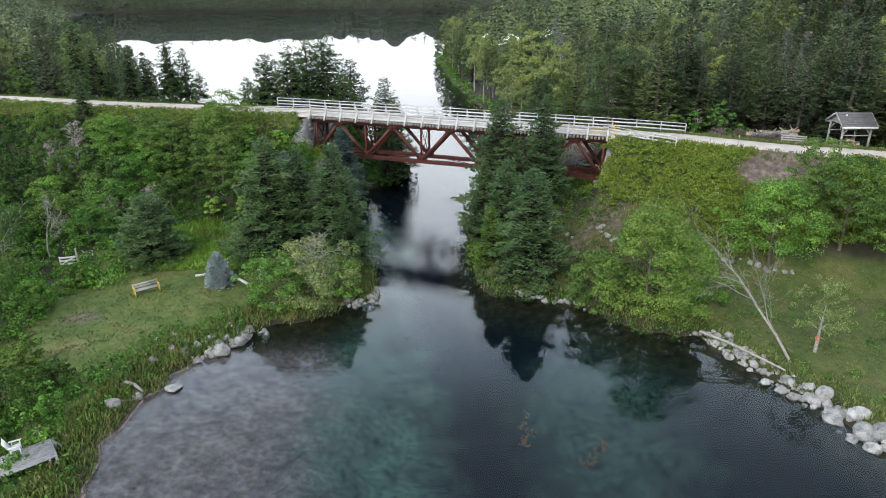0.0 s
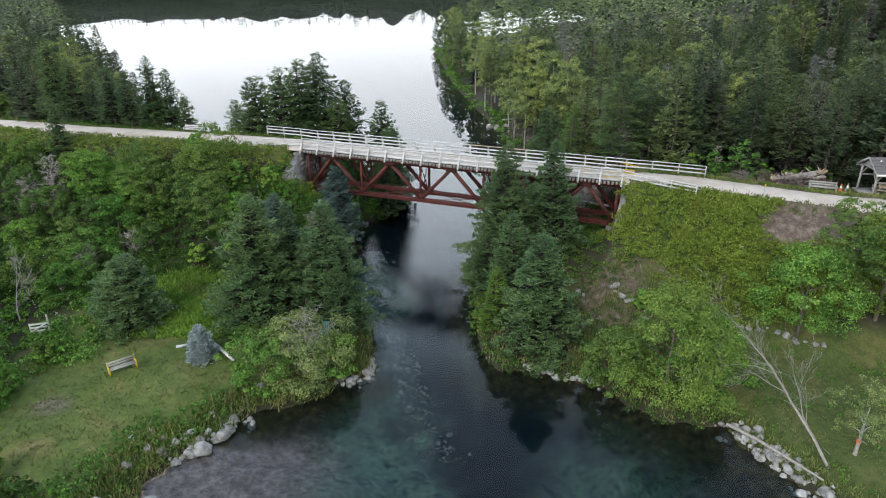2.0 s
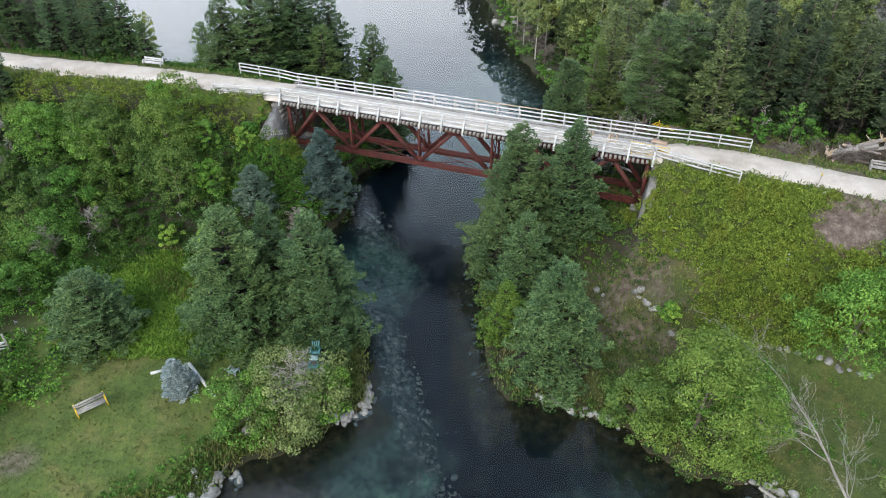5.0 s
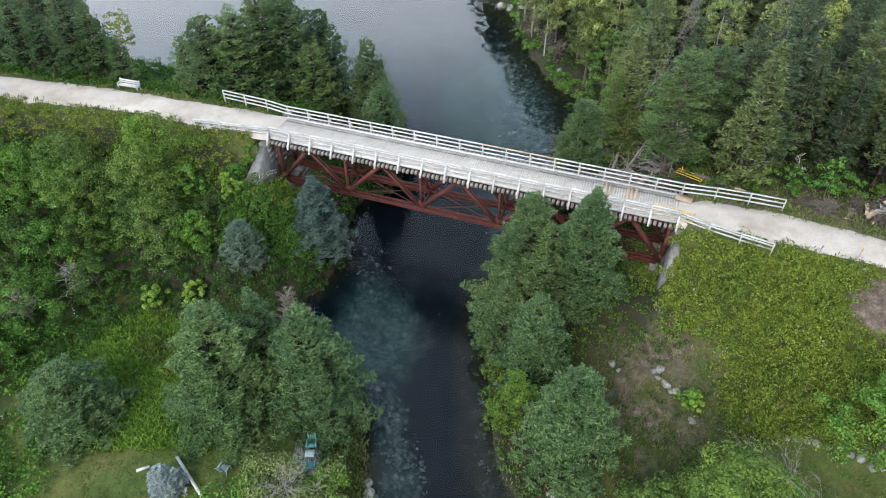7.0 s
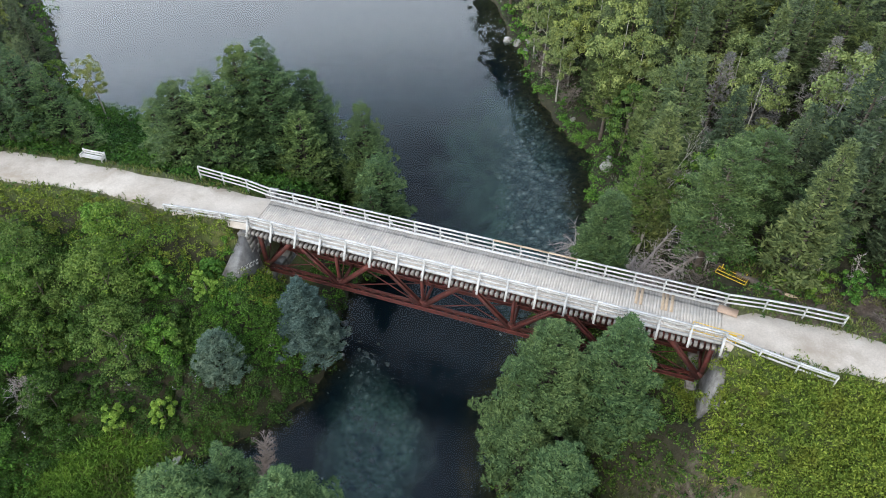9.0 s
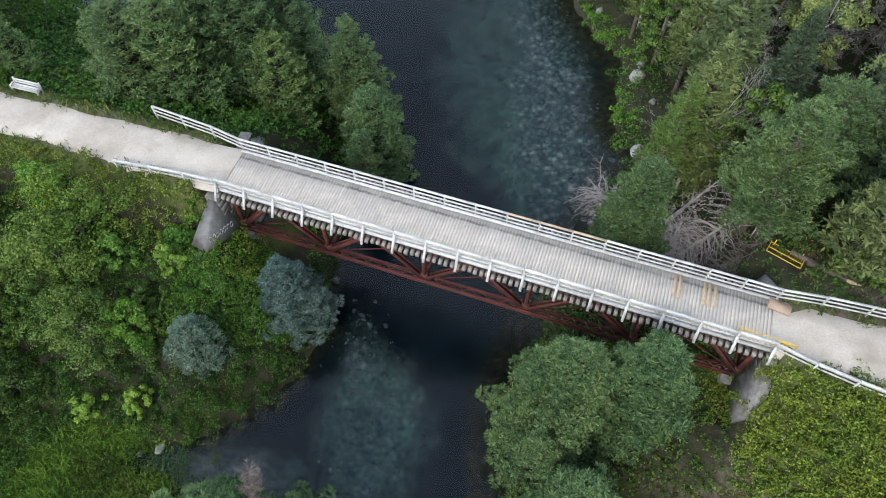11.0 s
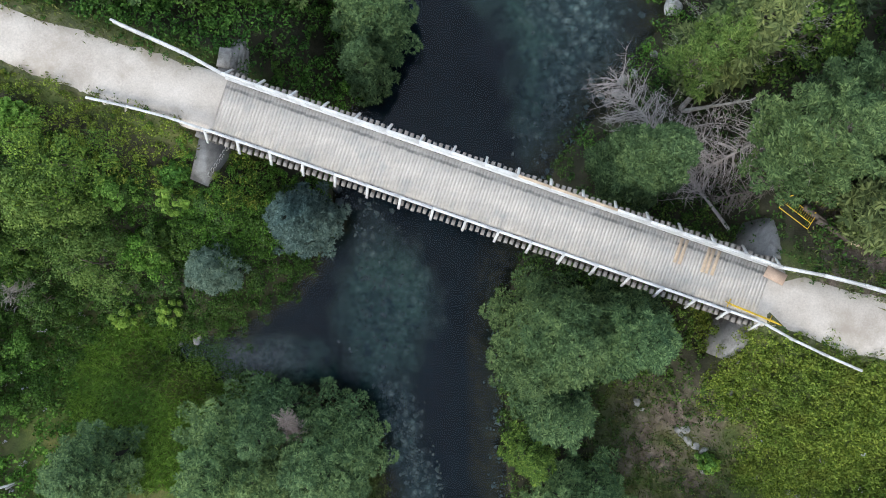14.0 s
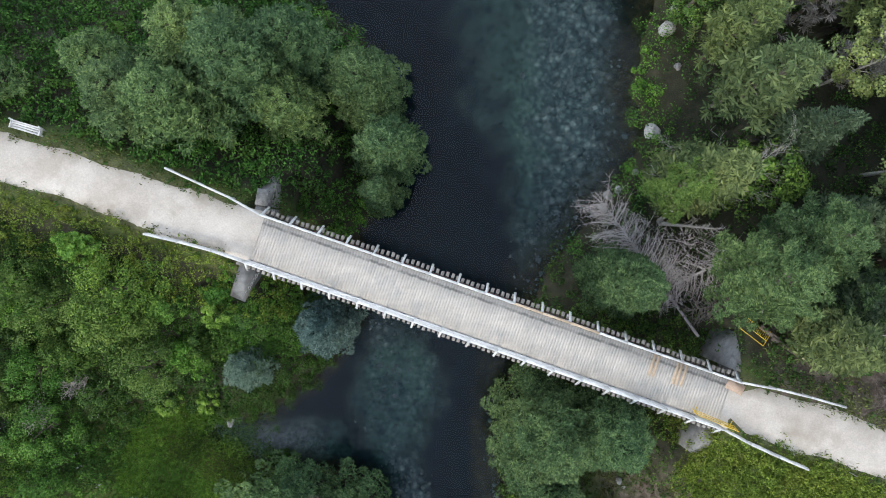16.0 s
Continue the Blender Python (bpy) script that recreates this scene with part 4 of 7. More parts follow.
def broad_geo(h, r, seed, leaf=0.19, lobes=26, per=95, low=0.2, flat=0.75):
    """Leaves of a broad-leaved crown: domed clumps on the outer limbs, dark and open between them."""
    q = np.random.RandomState(seed)
    lobes = int(lobes * 2.2)
    zc = h * (low + (0.96 - low) * q.rand(lobes))
    f = np.clip(0.2 + 0.78 * (zc / h - low) / (1 - low), 0.05, 0.97)
    env = r * np.sin(math.pi * f) ** 0.65
    a = q.rand(lobes) * 6.28
    lump = 1 + 0.22 * np.sin(3 * a + seed) + 0.15 * np.sin(5 * a + zc)
    rad = env * lump * (0.25 + 0.75 * q.rand(lobes) ** 0.6)
    c0 = np.stack([rad * np.cos(a), rad * np.sin(a), zc], -1)
    size = r * q.uniform(0.13, 0.27, lobes)
    per = int(per * 0.98)
    v = unit(q.normal(0, 1, (lobes, per, 3)) + 0.35 * unit(c0 * np.array([1, 1, 0]) + 1e-6)[:, None, :])
    v[..., 2] = np.where(v[..., 2] < -0.25, -v[..., 2] * 0.6, v[..., 2])
    c = c0[:, None, :] + v * np.array([1, 1, flat]) * size[:, None, None] * q.uniform(0.72, 1.08, (lobes, per, 1))
    ax = unit(np.cross(v, q.normal(0, 1, (lobes, per, 3))) + 0.35 * v + np.array([0, 0, -0.2]))
    nn = unit(v * 1.0 + q.normal(0, 0.4, (lobes, per, 3)) + np.array([0, 0, 0.15]))
    ls = 0.8 * leaf * q.uniform(0.65, 1.35, lobes * per)
    return Geo().leaves(c.reshape(-1, 3), ax.reshape(-1, 3), nn.reshape(-1, 3), ls, ls * 0.66)


def bare_geo(h, r, seed, lean=(0.0, 0.0), forks=26, spread=0.35, twigs=5, thick=0.11, low=0.25):
    """A leafless tree: leaning stem, forks and fine twigs."""
    q = random.Random(seed)
    g = Geo()
    stem = [Vector((lean[0] * t * t * h, lean[1] * t * t * h, h * t * (1 - 0.0))) for t in (0, 0.2, 0.4, 0.6, 0.8, 1)]
    g.tube(stem, [thick * (1.05 - 0.95 * i / 5) for i in range(6)], 6)
    for i in range(forks):
        t = low + (0.97 - low) * i / forks
        k = min(int(t * 5), 4)
        p = stem[k].lerp(stem[k + 1], t * 5 - k)
        a = q.uniform(0, 6.28)
        L = r * (1.15 - 0.7 * t) * q.uniform(0.5, 1.1)
        d = Vector((math.cos(a), math.sin(a), q.uniform(-0.1, 0.8) * spread * 2)).normalized() * L
        e = p + d
        m = p + d * 0.5 + Vector((0, 0, -0.05 * L))
        g.tube([p, m, e], [thick * 0.35 * (1.1 - t), thick * 0.2, 0.008], 4)
        for _ in range(twigs):
            b = m.lerp(e, q.random())
            o = Vector((q.uniform(-1, 1), q.uniform(-1, 1), q.uniform(-0.5, 0.8))) * L * 0.35
            g.tube([b, b + o], [0.018, 0.006], 3)
    return g


def inner_geo(h, r, seed, count, low, cone=True, thick=0.2):
    """Bare boughs inside a crown; M_INNER has the crown's inner shade in its colour."""
    q = np.random.RandomState(seed + 900)
    k = q.rand(count) ** (1.25 if cone else 1.0)
    z = h * (low + (0.9 - low) * k)
    env = r * (1 - (z / h)) ** 0.8 if cone else r * np.sin(math.pi * np.clip(0.2 + 0.75 * k, 0.05, 0.95)) ** 0.7
    a = q.rand(count) * 6.28
    rad = env * (0.12 + 0.5 * q.rand(count))
    c = np.stack([rad * np.cos(a), rad * np.sin(a), z], -1)
    ax = np.stack([np.cos(a), np.sin(a), q.normal(0.0, 0.35, count)], -1)
    ls = np.maximum(env * q.uniform(0.5, 0.9, count), 0.2)
    return Geo().leaves(c, ax, unit(q.normal(0, 1, (count, 3)) + np.array([0, 0, 0.6])), ls, ls * thick)


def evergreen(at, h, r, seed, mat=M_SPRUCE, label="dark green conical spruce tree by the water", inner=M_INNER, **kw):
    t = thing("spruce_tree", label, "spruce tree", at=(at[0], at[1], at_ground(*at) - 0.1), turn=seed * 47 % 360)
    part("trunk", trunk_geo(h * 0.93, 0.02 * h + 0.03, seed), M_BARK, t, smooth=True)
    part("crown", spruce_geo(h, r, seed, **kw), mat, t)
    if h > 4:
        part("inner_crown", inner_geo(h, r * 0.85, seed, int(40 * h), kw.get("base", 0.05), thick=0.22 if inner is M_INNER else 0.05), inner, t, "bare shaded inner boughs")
    return t


def broadleaf(at, h, r, seed, mat=M_LEAF, label="green broad-leaved tree on the bank", name="broadleaf_tree", bark=M_BARK, limbs=9, **kw):
    t = thing(name, label, name.replace("_", " "), at=(at[0], at[1], at_ground(*at) - 0.08), turn=seed * 31 % 360)
    part("trunk", trunk_geo(h * 0.66, 0.016 * h + 0.03, seed, 0, limbs, r * 0.55), bark, t, smooth=True)
    part("crown", broad_geo(h, r, seed, **kw), mat, t)
    return t


def top_at(x, y, z):
    return z - at_ground(x, y)


# spruces on the west point
for (x, y, z, r, s) in ((-15.6, 57.3, 12.3, 4.8, 1), (-13.4, 59.6, 11.0, 2.5, 2), (-9.9, 57.5, 11.7, 4.1, 3), (-8.8, 55.6, 6.6, 2.4, 4)):
    evergreen((x, y), top_at(x, y, z), r, s, bush=1.05, rag=0.36)
evergreen((-26.2, 56.2), 6.2, 3.7, 5, M_SPRUCE, "stout dark spruce among the shrubs", bush=1.3, power=0.6)
evergreen((-11.3, 73.2), top_at(-11.3, 73.2, 9.5), 2.7, 6, M_BLUE, "blue-green spruce under the bridge bank", bush=1.4, gap=0.34, step=0.08, twig=0.27)
evergreen((-17.1, 70.1), top_at(-17.1, 70.1, 7.6), 2.2, 7, M_BLUE, "small blue-green spruce on the slope", bush=1.4, gap=0.3, step=0.08, twig=0.25)
evergreen((-44.5, 83.5), 7.0, 1.8, 8, M_SPRUCE, "small spruce beside the trail")
for (x, y, z, r, s) in ((-42.2, 92.6, 16.5, 2.5, 411), (-39.6, 91.6, 15.6, 2.2, 412), (-36.6, 91.8, 17.6, 2.6, 413), (-34.4, 91.6, 16.2, 2.2, 414), (-32.4, 91.0, 13.0, 1.9, 415), (-51.0, 96.5, 19.5, 3.2, 416), (-48.0, 95.0, 17.0, 2.6, 417)):
    evergreen((x, y), top_at(x, y, z), r, s, M_SPRUCE, "dark spruce with a bare lower trunk along the trail", base=0.27, power=0.6, rag=0.38, step=0.1, twig=0.3, gap=0.5)
evergreen((-18.8, 51.0), 2.9, 1.25, 9, M_SILVER, "small silvery blue spruce on the lawn", gap=0.15, step=0.06, twig=0.2, base=0.03, bush=2.0, wide=0.4, power=0.7)
# spruces on the east bank
for (x, y, z, r, s, m) in ((5.6, 65.4, 14.0, 4.6, 11, M_PINE), (9.8, 65.6, 14.2, 3.5, 12, M_SPRUCE), (5.8, 60.2, 9.4, 3.2, 13, M_SPRUCE), (7.4, 53.4, 10.4, 4.2, 14, M_SPRUCE), (4.0, 62.6, 8.4, 2.5, 15, M_PINE), (4.2, 56.5, 6.0, 2.0, 16, M_LEAFDARK)):
    evergreen((x, y), top_at(x, y, z), r, s, m, "tall green spruce crowding the river bank", bush=1.05, rag=0.36)
# behind the bridge, west of the channel
for (x, y, z, r, s) in ((-7.9, 91.2, 12.2, 3.3, 21), (-6.3, 86.6, 10.2, 3.0, 22), (-6.9, 83.2, 9.6, 1.7, 23), (-15.6, 91.5, 18.0, 4.0, 24), (-18.2, 92.6, 17.2, 3.8, 25), (-19.8, 88.9, 16.6, 3.8, 26), (-23.0, 89.4, 15.7, 3.6, 27), (-12.6, 93.2, 14.5, 3.2, 28), (-12.9, 89.0, 13.0, 2.8, 29), (-26.5, 92.5, 12.0, 2.6, 30)):
    evergreen((x, y), top_at(x, y, z), r, s, M_PINE if s % 2 else M_SPRUCE, "tall spruce between the trail and the lake", droop=0.16, bush=1.1, power=0.6, gap=0.5, step=0.105, twig=0.31, wide=0.34, rag=0.36)

# east bank behind the bridge
evergreen((10.8, 76.4), top_at(10.8, 76.4, 14.4), 2.7, 31, M_PINE, "fresh green fir against the bridge railing", bush=1.3, power=0.5)
for (x, y, z, r, s, m) in ((18.6, 77.0, 18.3, 4.0, 32, M_PINE), (22.0, 79.6, 17.2, 3.8, 33, M_PINE), (25.0, 75.5, 15.5, 3.4, 35, M_PINE)):
    evergreen((x, y), top_at(x, y, z), r, s, m, "tall fir with thinning boughs", inner=M_TWIG, bush=0.85, base=0.3, power=0.55, droop=0.12, rag=0.4, gap=0.5, step=0.06, twig=0.27)
evergreen((14.9, 83.2), top_at(14.9, 83.2, 13.4), 2.3, 34, M_LEAFYEL, "half-bare tan fir over the fallen boughs", inner=M_TWIG, bush=0.55, base=0.3, power=0.55, droop=0.12, rag=0.5, gap=0.55, step=0.07, twig=0.25)


def fallen_geo(a, b, thick, reach, count, seed, start=0.1, along=0.5):
    """A toppled bare conifer: a stem from a to b with curved boughs and twigs on all sides."""
    q = random.Random(seed)
    a, b = Vector(a), Vector(b)
    x = (b - a).normalized()
    g = Geo().tube([a, a.lerp(b, 0.35), a.lerp(b, 0.7), b], [thick, thick * 0.75, thick * 0.45, 0.02], 8)
    for i in range(count):
        t = start + (0.98 - start) * i / count
        p = a.lerp(b, t)
        ang = q.uniform(0, 6.28)
        y = x.orthogonal().normalized()
        o = y * math.cos(ang) + x.cross(y) * math.sin(ang)
        o.z = o.z * 0.6 + 0.1
        L = reach * (1.05 - 0.5 * t) * q.uniform(0.5, 1.1)
        d = (o + x * along * q.uniform(0.5, 1.6)).normalized() * L
        m, e = p + d * 0.5 + Vector((0, 0, 0.1 * L)), p + d + Vector((0, 0, -0.12 * L))
        g.tube([p, m, e], [0.035, 0.022, 0.008], 4)
        for _ in range(10):
            k = p.lerp(m, q.random()) if q.random() < 0.3 else m.lerp(e, q.random())
            g.tube([k, k + Vector((q.uniform(-1, 1), q.uniform(-1, 1), q.uniform(-0.5, 0.6))) * L * 0.3], [0.014, 0.005], 3)
    return g


def forked_geo(at, way, length, thick, seed, depth=4, spread=0.5, lift=0.12, bare=0.45):
    """A leafless tree that forks again and again into fine twigs."""
    q = random.Random(seed)
    g = Geo()

    def grow(p, d, length, r, level):
        pts, rad, n = [p], [r], 4
        for i in range(n):
            d = (d + Vector((q.gauss(0, 0.15), q.gauss(0, 0.15), q.gauss(0, 0.15) + lift * 0.25))).normalized()
            p = p + d * (length / n)
            pts.append(p)
            rad.append(max(r * (1 - 0.8 * (i + 1) / n), 0.005))
        g.tube(pts, rad, 7 if level == depth else 4 if level > 1 else 3)
        if level > 0:
            low = bare if level == depth else 0.2
            for k in range(7 if level == depth else 5):
                t = low + (1 - low) * (k + q.random()) / (7 if level == depth else 5)
                i = min(int(t * n), n - 1)
                c = pts[i].lerp(pts[i + 1], t * n - i)
                side = d.orthogonal().normalized()
                side.rotate(Matrix.Rotation(q.uniform(0, 6.28), 3, d))
                grow(c, (d + side * spread * q.uniform(0.6, 1.5)).normalized(), length * q.uniform(0.34, 0.56), max(rad[i] * 0.45, 0.006), level - 1)

    grow(Vector(at), Vector(way).normalized(), length, thick, depth)
    return g


M_GREYTWIG = surface("grey_bare_boughs", [(0.3, (0.31, 0.275, 0.265)), (0.7, (0.56, 0.51, 0.49))], 2, 0.9, 0, 25, 0.4)
t = thing("dead_tree", "toppled grey dead larch with a fan of bare boughs", "dead tree", at=(0, 0, 0))
part("stem", fallen_geo((16.9, 72.2, 5.2), (10.0, 82.8, 3.2), 0.12, 4.2, 170, 41, 0.2), M_GREYTWIG, t)
t = thing("dead_tree", "tangle of fallen bare boughs under the firs", "dead tree", at=(0, 0, 0))
part("stem", fallen_geo((20.5, 79.0, 6.5), (13.5, 75.2, 4.8), 0.14, 3.2, 110, 43, 0.1), M_GREYTWIG, t)
t = thing("dead_tree", "tangle of fallen bare boughs beside the abutment", "dead tree", at=(0, 0, 0))
part("stem", fallen_geo((21.5, 75.5, 7.6), (16.0, 74.2, 5.6), 0.12, 2.8, 100, 44, 0.1), M_TWIG, t)
for (x, y, z, r, sd) in ((29.6, 81.5, 18.6, 2.4, 36), (27.5, 92.0, 16.5, 2.4, 37), (46.0, 80.0, 18.5, 2.6, 38)):
    evergreen((x, y), top_at(x, y, z), r, sd, M_GREYFIR, "grey lichen-hung dying fir at the forest edge", bush=0.75, base=0.2, droop=0.12, rag=0.4, gap=0.6, wide=0.3)
t = thing("dead_tree", "pale forked dead tree leaning over the forest edge", "dead tree", at=(0, 0, 0))
part("stem", forked_geo((15.3, 80.9, at_ground(15.3, 80.9) - 0.2), (1.1, 3.1, 9.0), 9.8, 0.2, 42, 4, 0.6, 0.05, 0.35), M_PALEBARK, t)
part("second_stem", fallen_geo((15.4, 80.8, at_ground(15.3, 80.9) - 0.2), (17.6, 80.2, 7.6), 0.17, 1.6, 26, 142, 0.35, 1.2), M_PALEBARK, t)

broadleaf((29.1, 70.6), 3.8, 1.5, 45, M_LEAF, "light green maple sapling at the forest edge", "sapling", lobes=12, per=60, low=0.35, leaf=0.22)
for k, (x, y, h, r, sd) in enumerate(((26.4, 71.2, 2.6, 1.2, 46), (24.6, 71.6, 2.2, 1.1, 47), (31.6, 71.8, 2.4, 1.3, 48), (34.4, 71.4, 1.7, 1.4, 49), (37.4, 71.8, 1.9, 1.5, 50), (22.8, 72.4, 2.0, 1.0, 146))):
    broadleaf((x, y), h, r, sd, (M_SHRUBW, M_LEAFDARK)[k % 2], "low leafy shrub at the forest edge", "shrub", lobes=14, per=80, low=0.05, leaf=0.18, limbs=4)
for k, (x, y, h, sd) in enumerate(((24.0, 72.6, 3.2, 147), (27.6, 72.8, 3.0, 148), (18.8, 76.0, 6.5, 149), (16.0, 79.5, 6.0, 150))):
    t = thing("dead_tree", "thin bare grey sapling at the forest edge", "dead tree", at=(x, y, at_ground(x, y)), turn=k * 80)
    part("stem", bare_geo(h, h * 0.32, sd, (0.1, 0.05), 26, 0.7, 4, 0.05), M_GREYTWIG, t)

# large bushes by the shore
broadleaf((-10.6, 49.0), 5.2, 3.6, 51, M_BIRCH, "sprawling half-bare shoreline bush", "bush", lobes=44, per=110, low=0.08, leaf=0.2)
broadleaf((-13.4, 48.2), 4.2, 2.7, 52, M_LEAF, "leafy green shoreline bush", "bush", lobes=28, per=110, low=0.05, leaf=0.2)
broadleaf((-8.6, 49.8), 3.2, 2.0, 53, M_LEAF, "leafy green shoreline bush", "bush", lobes=24, per=100, low=0.05, leaf=0.2)
broadleaf((15.7, 46.9), 8.4, 4.1, 54, M_LEAFYEL, "large rounded yellow-green bush hanging over the water", "bush", lobes=80, per=170, low=0.03, leaf=0.18)
broadleaf((18.4, 47.4), 6.0, 3.0, 55, M_LEAF, "large rounded green bush beside the shore", "bush", lobes=44, per=150, low=0.03, leaf=0.18)
broadleaf((12.2, 48.6), 4.6, 2.6, 56, M_LEAFYEL, "yellow-green bush on the shore", "bush", lobes=34, per=110, low=0.03, leaf=0.22)
t = thing("bush", "tangle of bare grey branches in a shoreline bush", "bush", at=(-10.4, 49.2, at_ground(-10.4, 49.2)))
part("stem", bare_geo(5.4, 3.0, 57, (0.05, -0.05), 46, 0.6, 6, 0.07, 0.3), M_DEAD, t)
t = thing("dead_tree", "mauve-grey dead spruce among the point's spruces", "dead tree", at=(0, 0, 0))
part("stem", fallen_geo((-11.9, 57.2, 2.2), (-11.4, 61.2, 9.0), 0.09, 1.6, 150, 58, 0.35, 0.8), M_TWIG, t)
t = thing("dead_tree", "bleached dead tree leaning over the shore", "dead tree", at=(0, 0, 0))
part("stem", forked_geo((23.5, 38.9, 0.3), (-3.8, 4.5, 7.2), 9.6, 0.12, 59, 4, 0.5, 0.1, 0.42), M_DEAD, t)
part("second_stem", forked_geo((24.0, 40.2, 0.7), (-3.6, 2.4, 3.9), 5.6, 0.06, 60, 3, 0.5, 0.1, 0.4), M_DEAD, t)
for (x, y, h, r, s, m) in ((27.3, 52.0, 7.4, 3.6, 62, M_LEAF), (33.0, 52.0, 8.0, 3.4, 63, M_LEAFDARK), (36.5, 50.0, 8.6, 3.6, 64, M_LEAFDARK), (31.5, 54.5, 7.6, 2.6, 65, M_LEAFYEL), (41.0, 52.0, 8.5, 3.6, 66, M_LEAF), (44.0, 46.0, 9.5, 3.8, 67, M_LEAFDARK), (45.5, 41.0, 7.0, 3.2, 68, M_LEAF), (16.2, 56.2, 1.9, 0.7, 70, M_LEAF)):
    broadleaf((x, y), h, r, s, m, "broad-leaved tree at the edge of the lawn", lobes=int(20 + r * 9), per=100)

t = broadleaf((25.4, 40.0), 5.8, 1.7, 61, M_BIRCH, "airy pale green birch sapling on the lawn with orange tape", "birch_tree", bark=M_PALEBARK, lobes=34, per=60, low=0.3, leaf=0.12, flat=1.1)
part("tape", Geo().tube([(0.02, 0, 1.0), (0.02, 0, 1.25)], [0.15, 0.15], 10), M_ORANGE, t, "orange marking tape")

# trees and tall shrubs on the west slope
rs = np.random.RandomState(5)
spots = [(-34, 60), (-38, 62), (-42, 58), (-46, 63), (-37, 68), (-43, 70), (-50, 68), (-33, 70), (-29, 68), (-31, 75), (-38, 76), (-46, 77), (-53, 75), (-26, 73),
         (-24, 70.5), (-22, 75), (-40, 54), (-45, 50), (-50, 56), (-36, 48), (-40, 45), (-34, 40), (-31, 34), (-38, 37), (-56, 62), (-33.5, 65), (-20.5, 71.5), (-60, 70), (-24.5, 76.5), (-33, 77), (-29, 30), (-26, 33.5), (-35, 31), (-24.6, 36.2), (-27.5, 37.6), (-25.2, 30.8), (-30.5, 50.5), (-31.5, 46.5)]
for i, (x, y) in enumerate(spots):
    h = rs.uniform(3.0, 6.4) * (1.2 if x < -36 else 0.95)
    h = h * (0.5 if x > -31.6 and y < 52 else 1.0)
    broadleaf((x, y), h, h * rs.uniform(0.42, 0.6), 80 + i, (M_LEAF, M_LEAFDARK, M_SHRUBW, M_LEAFDARK, M_LEAFYEL)[i % 5], "leafy shrub on the embankment slope" if i % 5 != 4 else "yellowing shrub on the embankment slope", "shrub", lobes=int(22 + 3 * h), per=85, low=0.06, leaf=0.18, limbs=5)
for k, (x, y, h, r, m) in enumerate(((-25.6, 74.6, 5.6, 2.8, M_LEAFYEL), (-27.2, 79.2, 3.4, 1.3, M_LEAF), (-37.8, 77.6, 4.6, 2.4, M_LEAF), (-40.6, 78.6, 4.0, 2.0, M_LEAFYEL), (-33.6, 76.0, 4.0, 2.2, M_LEAF), (-21.2, 71.2, 3.4, 1.7, M_SHRUBW), (-36.0, 71.5, 4.6, 2.4, M_LEAFDARK), (-41.5, 73.5, 5.2, 2.6, M_LEAFDARK), (-47.5, 81.5, 4.6, 2.4, M_LEAFDARK), (-30.5, 71.5, 4.4, 2.3, M_LEAFDARK), (-18.4, 76.0, 1.6, 1.0, M_SHRUBW))):
    broadleaf((x, y), h, r, 160 + k, m, "tall leafy alder on the embankment slope", "shrub", lobes=int(16 + 11 * r), per=90, low=0.1, leaf=0.2, limbs=7)
for k, (x, y, h) in enumerate(((-43.4, 78.0, 4.4), (-42.0, 75.4, 3.8), (-44.8, 76.0, 4.0), (-31.0, 68.6, 2.6), (-34.6, 66.0, 2.6))):
    t = thing("dead_shrub", "grey bare shrub with fine twigs on the slope", "dead shrub", at=(x, y, at_ground(x, y)), turn=k * 70)
    part("stem", bare_geo(h, 1.9, 180 + k, (0.05, 0.05), 60, 0.9, 8, 0.05, 0.12), M_GREYTWIG, t)
for i, (x, y, h) in enumerate(((-37.5, 53, 5.2), (-36.0, 56.5, 4.2), (-39, 50, 4.4))):
    t = thing("dead_tree", "pale bare dead tree among the shrubs", "dead tree", at=(x, y, at_ground(x, y)), turn=i * 100)
    part("stem", forked_geo((0, 0, -0.1), (0.1, 0.05, 1), h, 0.08, 120 + i, 4, 0.6, 0.1, 0.25), M_DEAD, t)


M_SAPLING = foliage("bright_sapling_leaves", (0.085, 0.18, 0.02), (0.17, 0.315, 0.038), (0.29, 0.44, 0.07))
for k, (x, y, h, r) in enumerate(((-18.4, 74.4, 2.6, 1.1), (-24.2, 66.7, 2.4, 1.0), (-20.9, 66.9, 2.2, 0.9), (-27.6, 79.6, 2.4, 1.0), (16.3, 55.9, 2.0, 0.7))):
    broadleaf((x, y), h, r, 260 + k, M_SAPLING, "bright yellow-green sapling on the bank", "sapling", lobes=11, per=80, low=0.25, leaf=0.24, limbs=4)
for k, (x, y, h) in enumerate(((12.4, 115.0, 2.6), (13.0, 111.5, 2.8), (13.6, 108.0, 2.2), (12.2, 118.5, 2.4))):
    t = thing("dead_shrub", "reddish-grey dead brush leaning over the lake shore", "dead shrub", at=(x, y, at_ground(x, y)), turn=k * 80)
    part("stem", bare_geo(h, 2.0, 280 + k, (-0.4, -0.2), 70, 0.8, 8, 0.05, 0.08), M_TWIG, t)
solo("log", Geo().tube([(-3.0, 0, 0), (0, 0.1, 0.12), (3.0, 0, 0.3)], [0.13, 0.11, 0.07], 8), M_DEAD, "pale fallen trunk caught in the shore brush", "log", (12.9, 121.0, 2.4), 6, smooth=True)


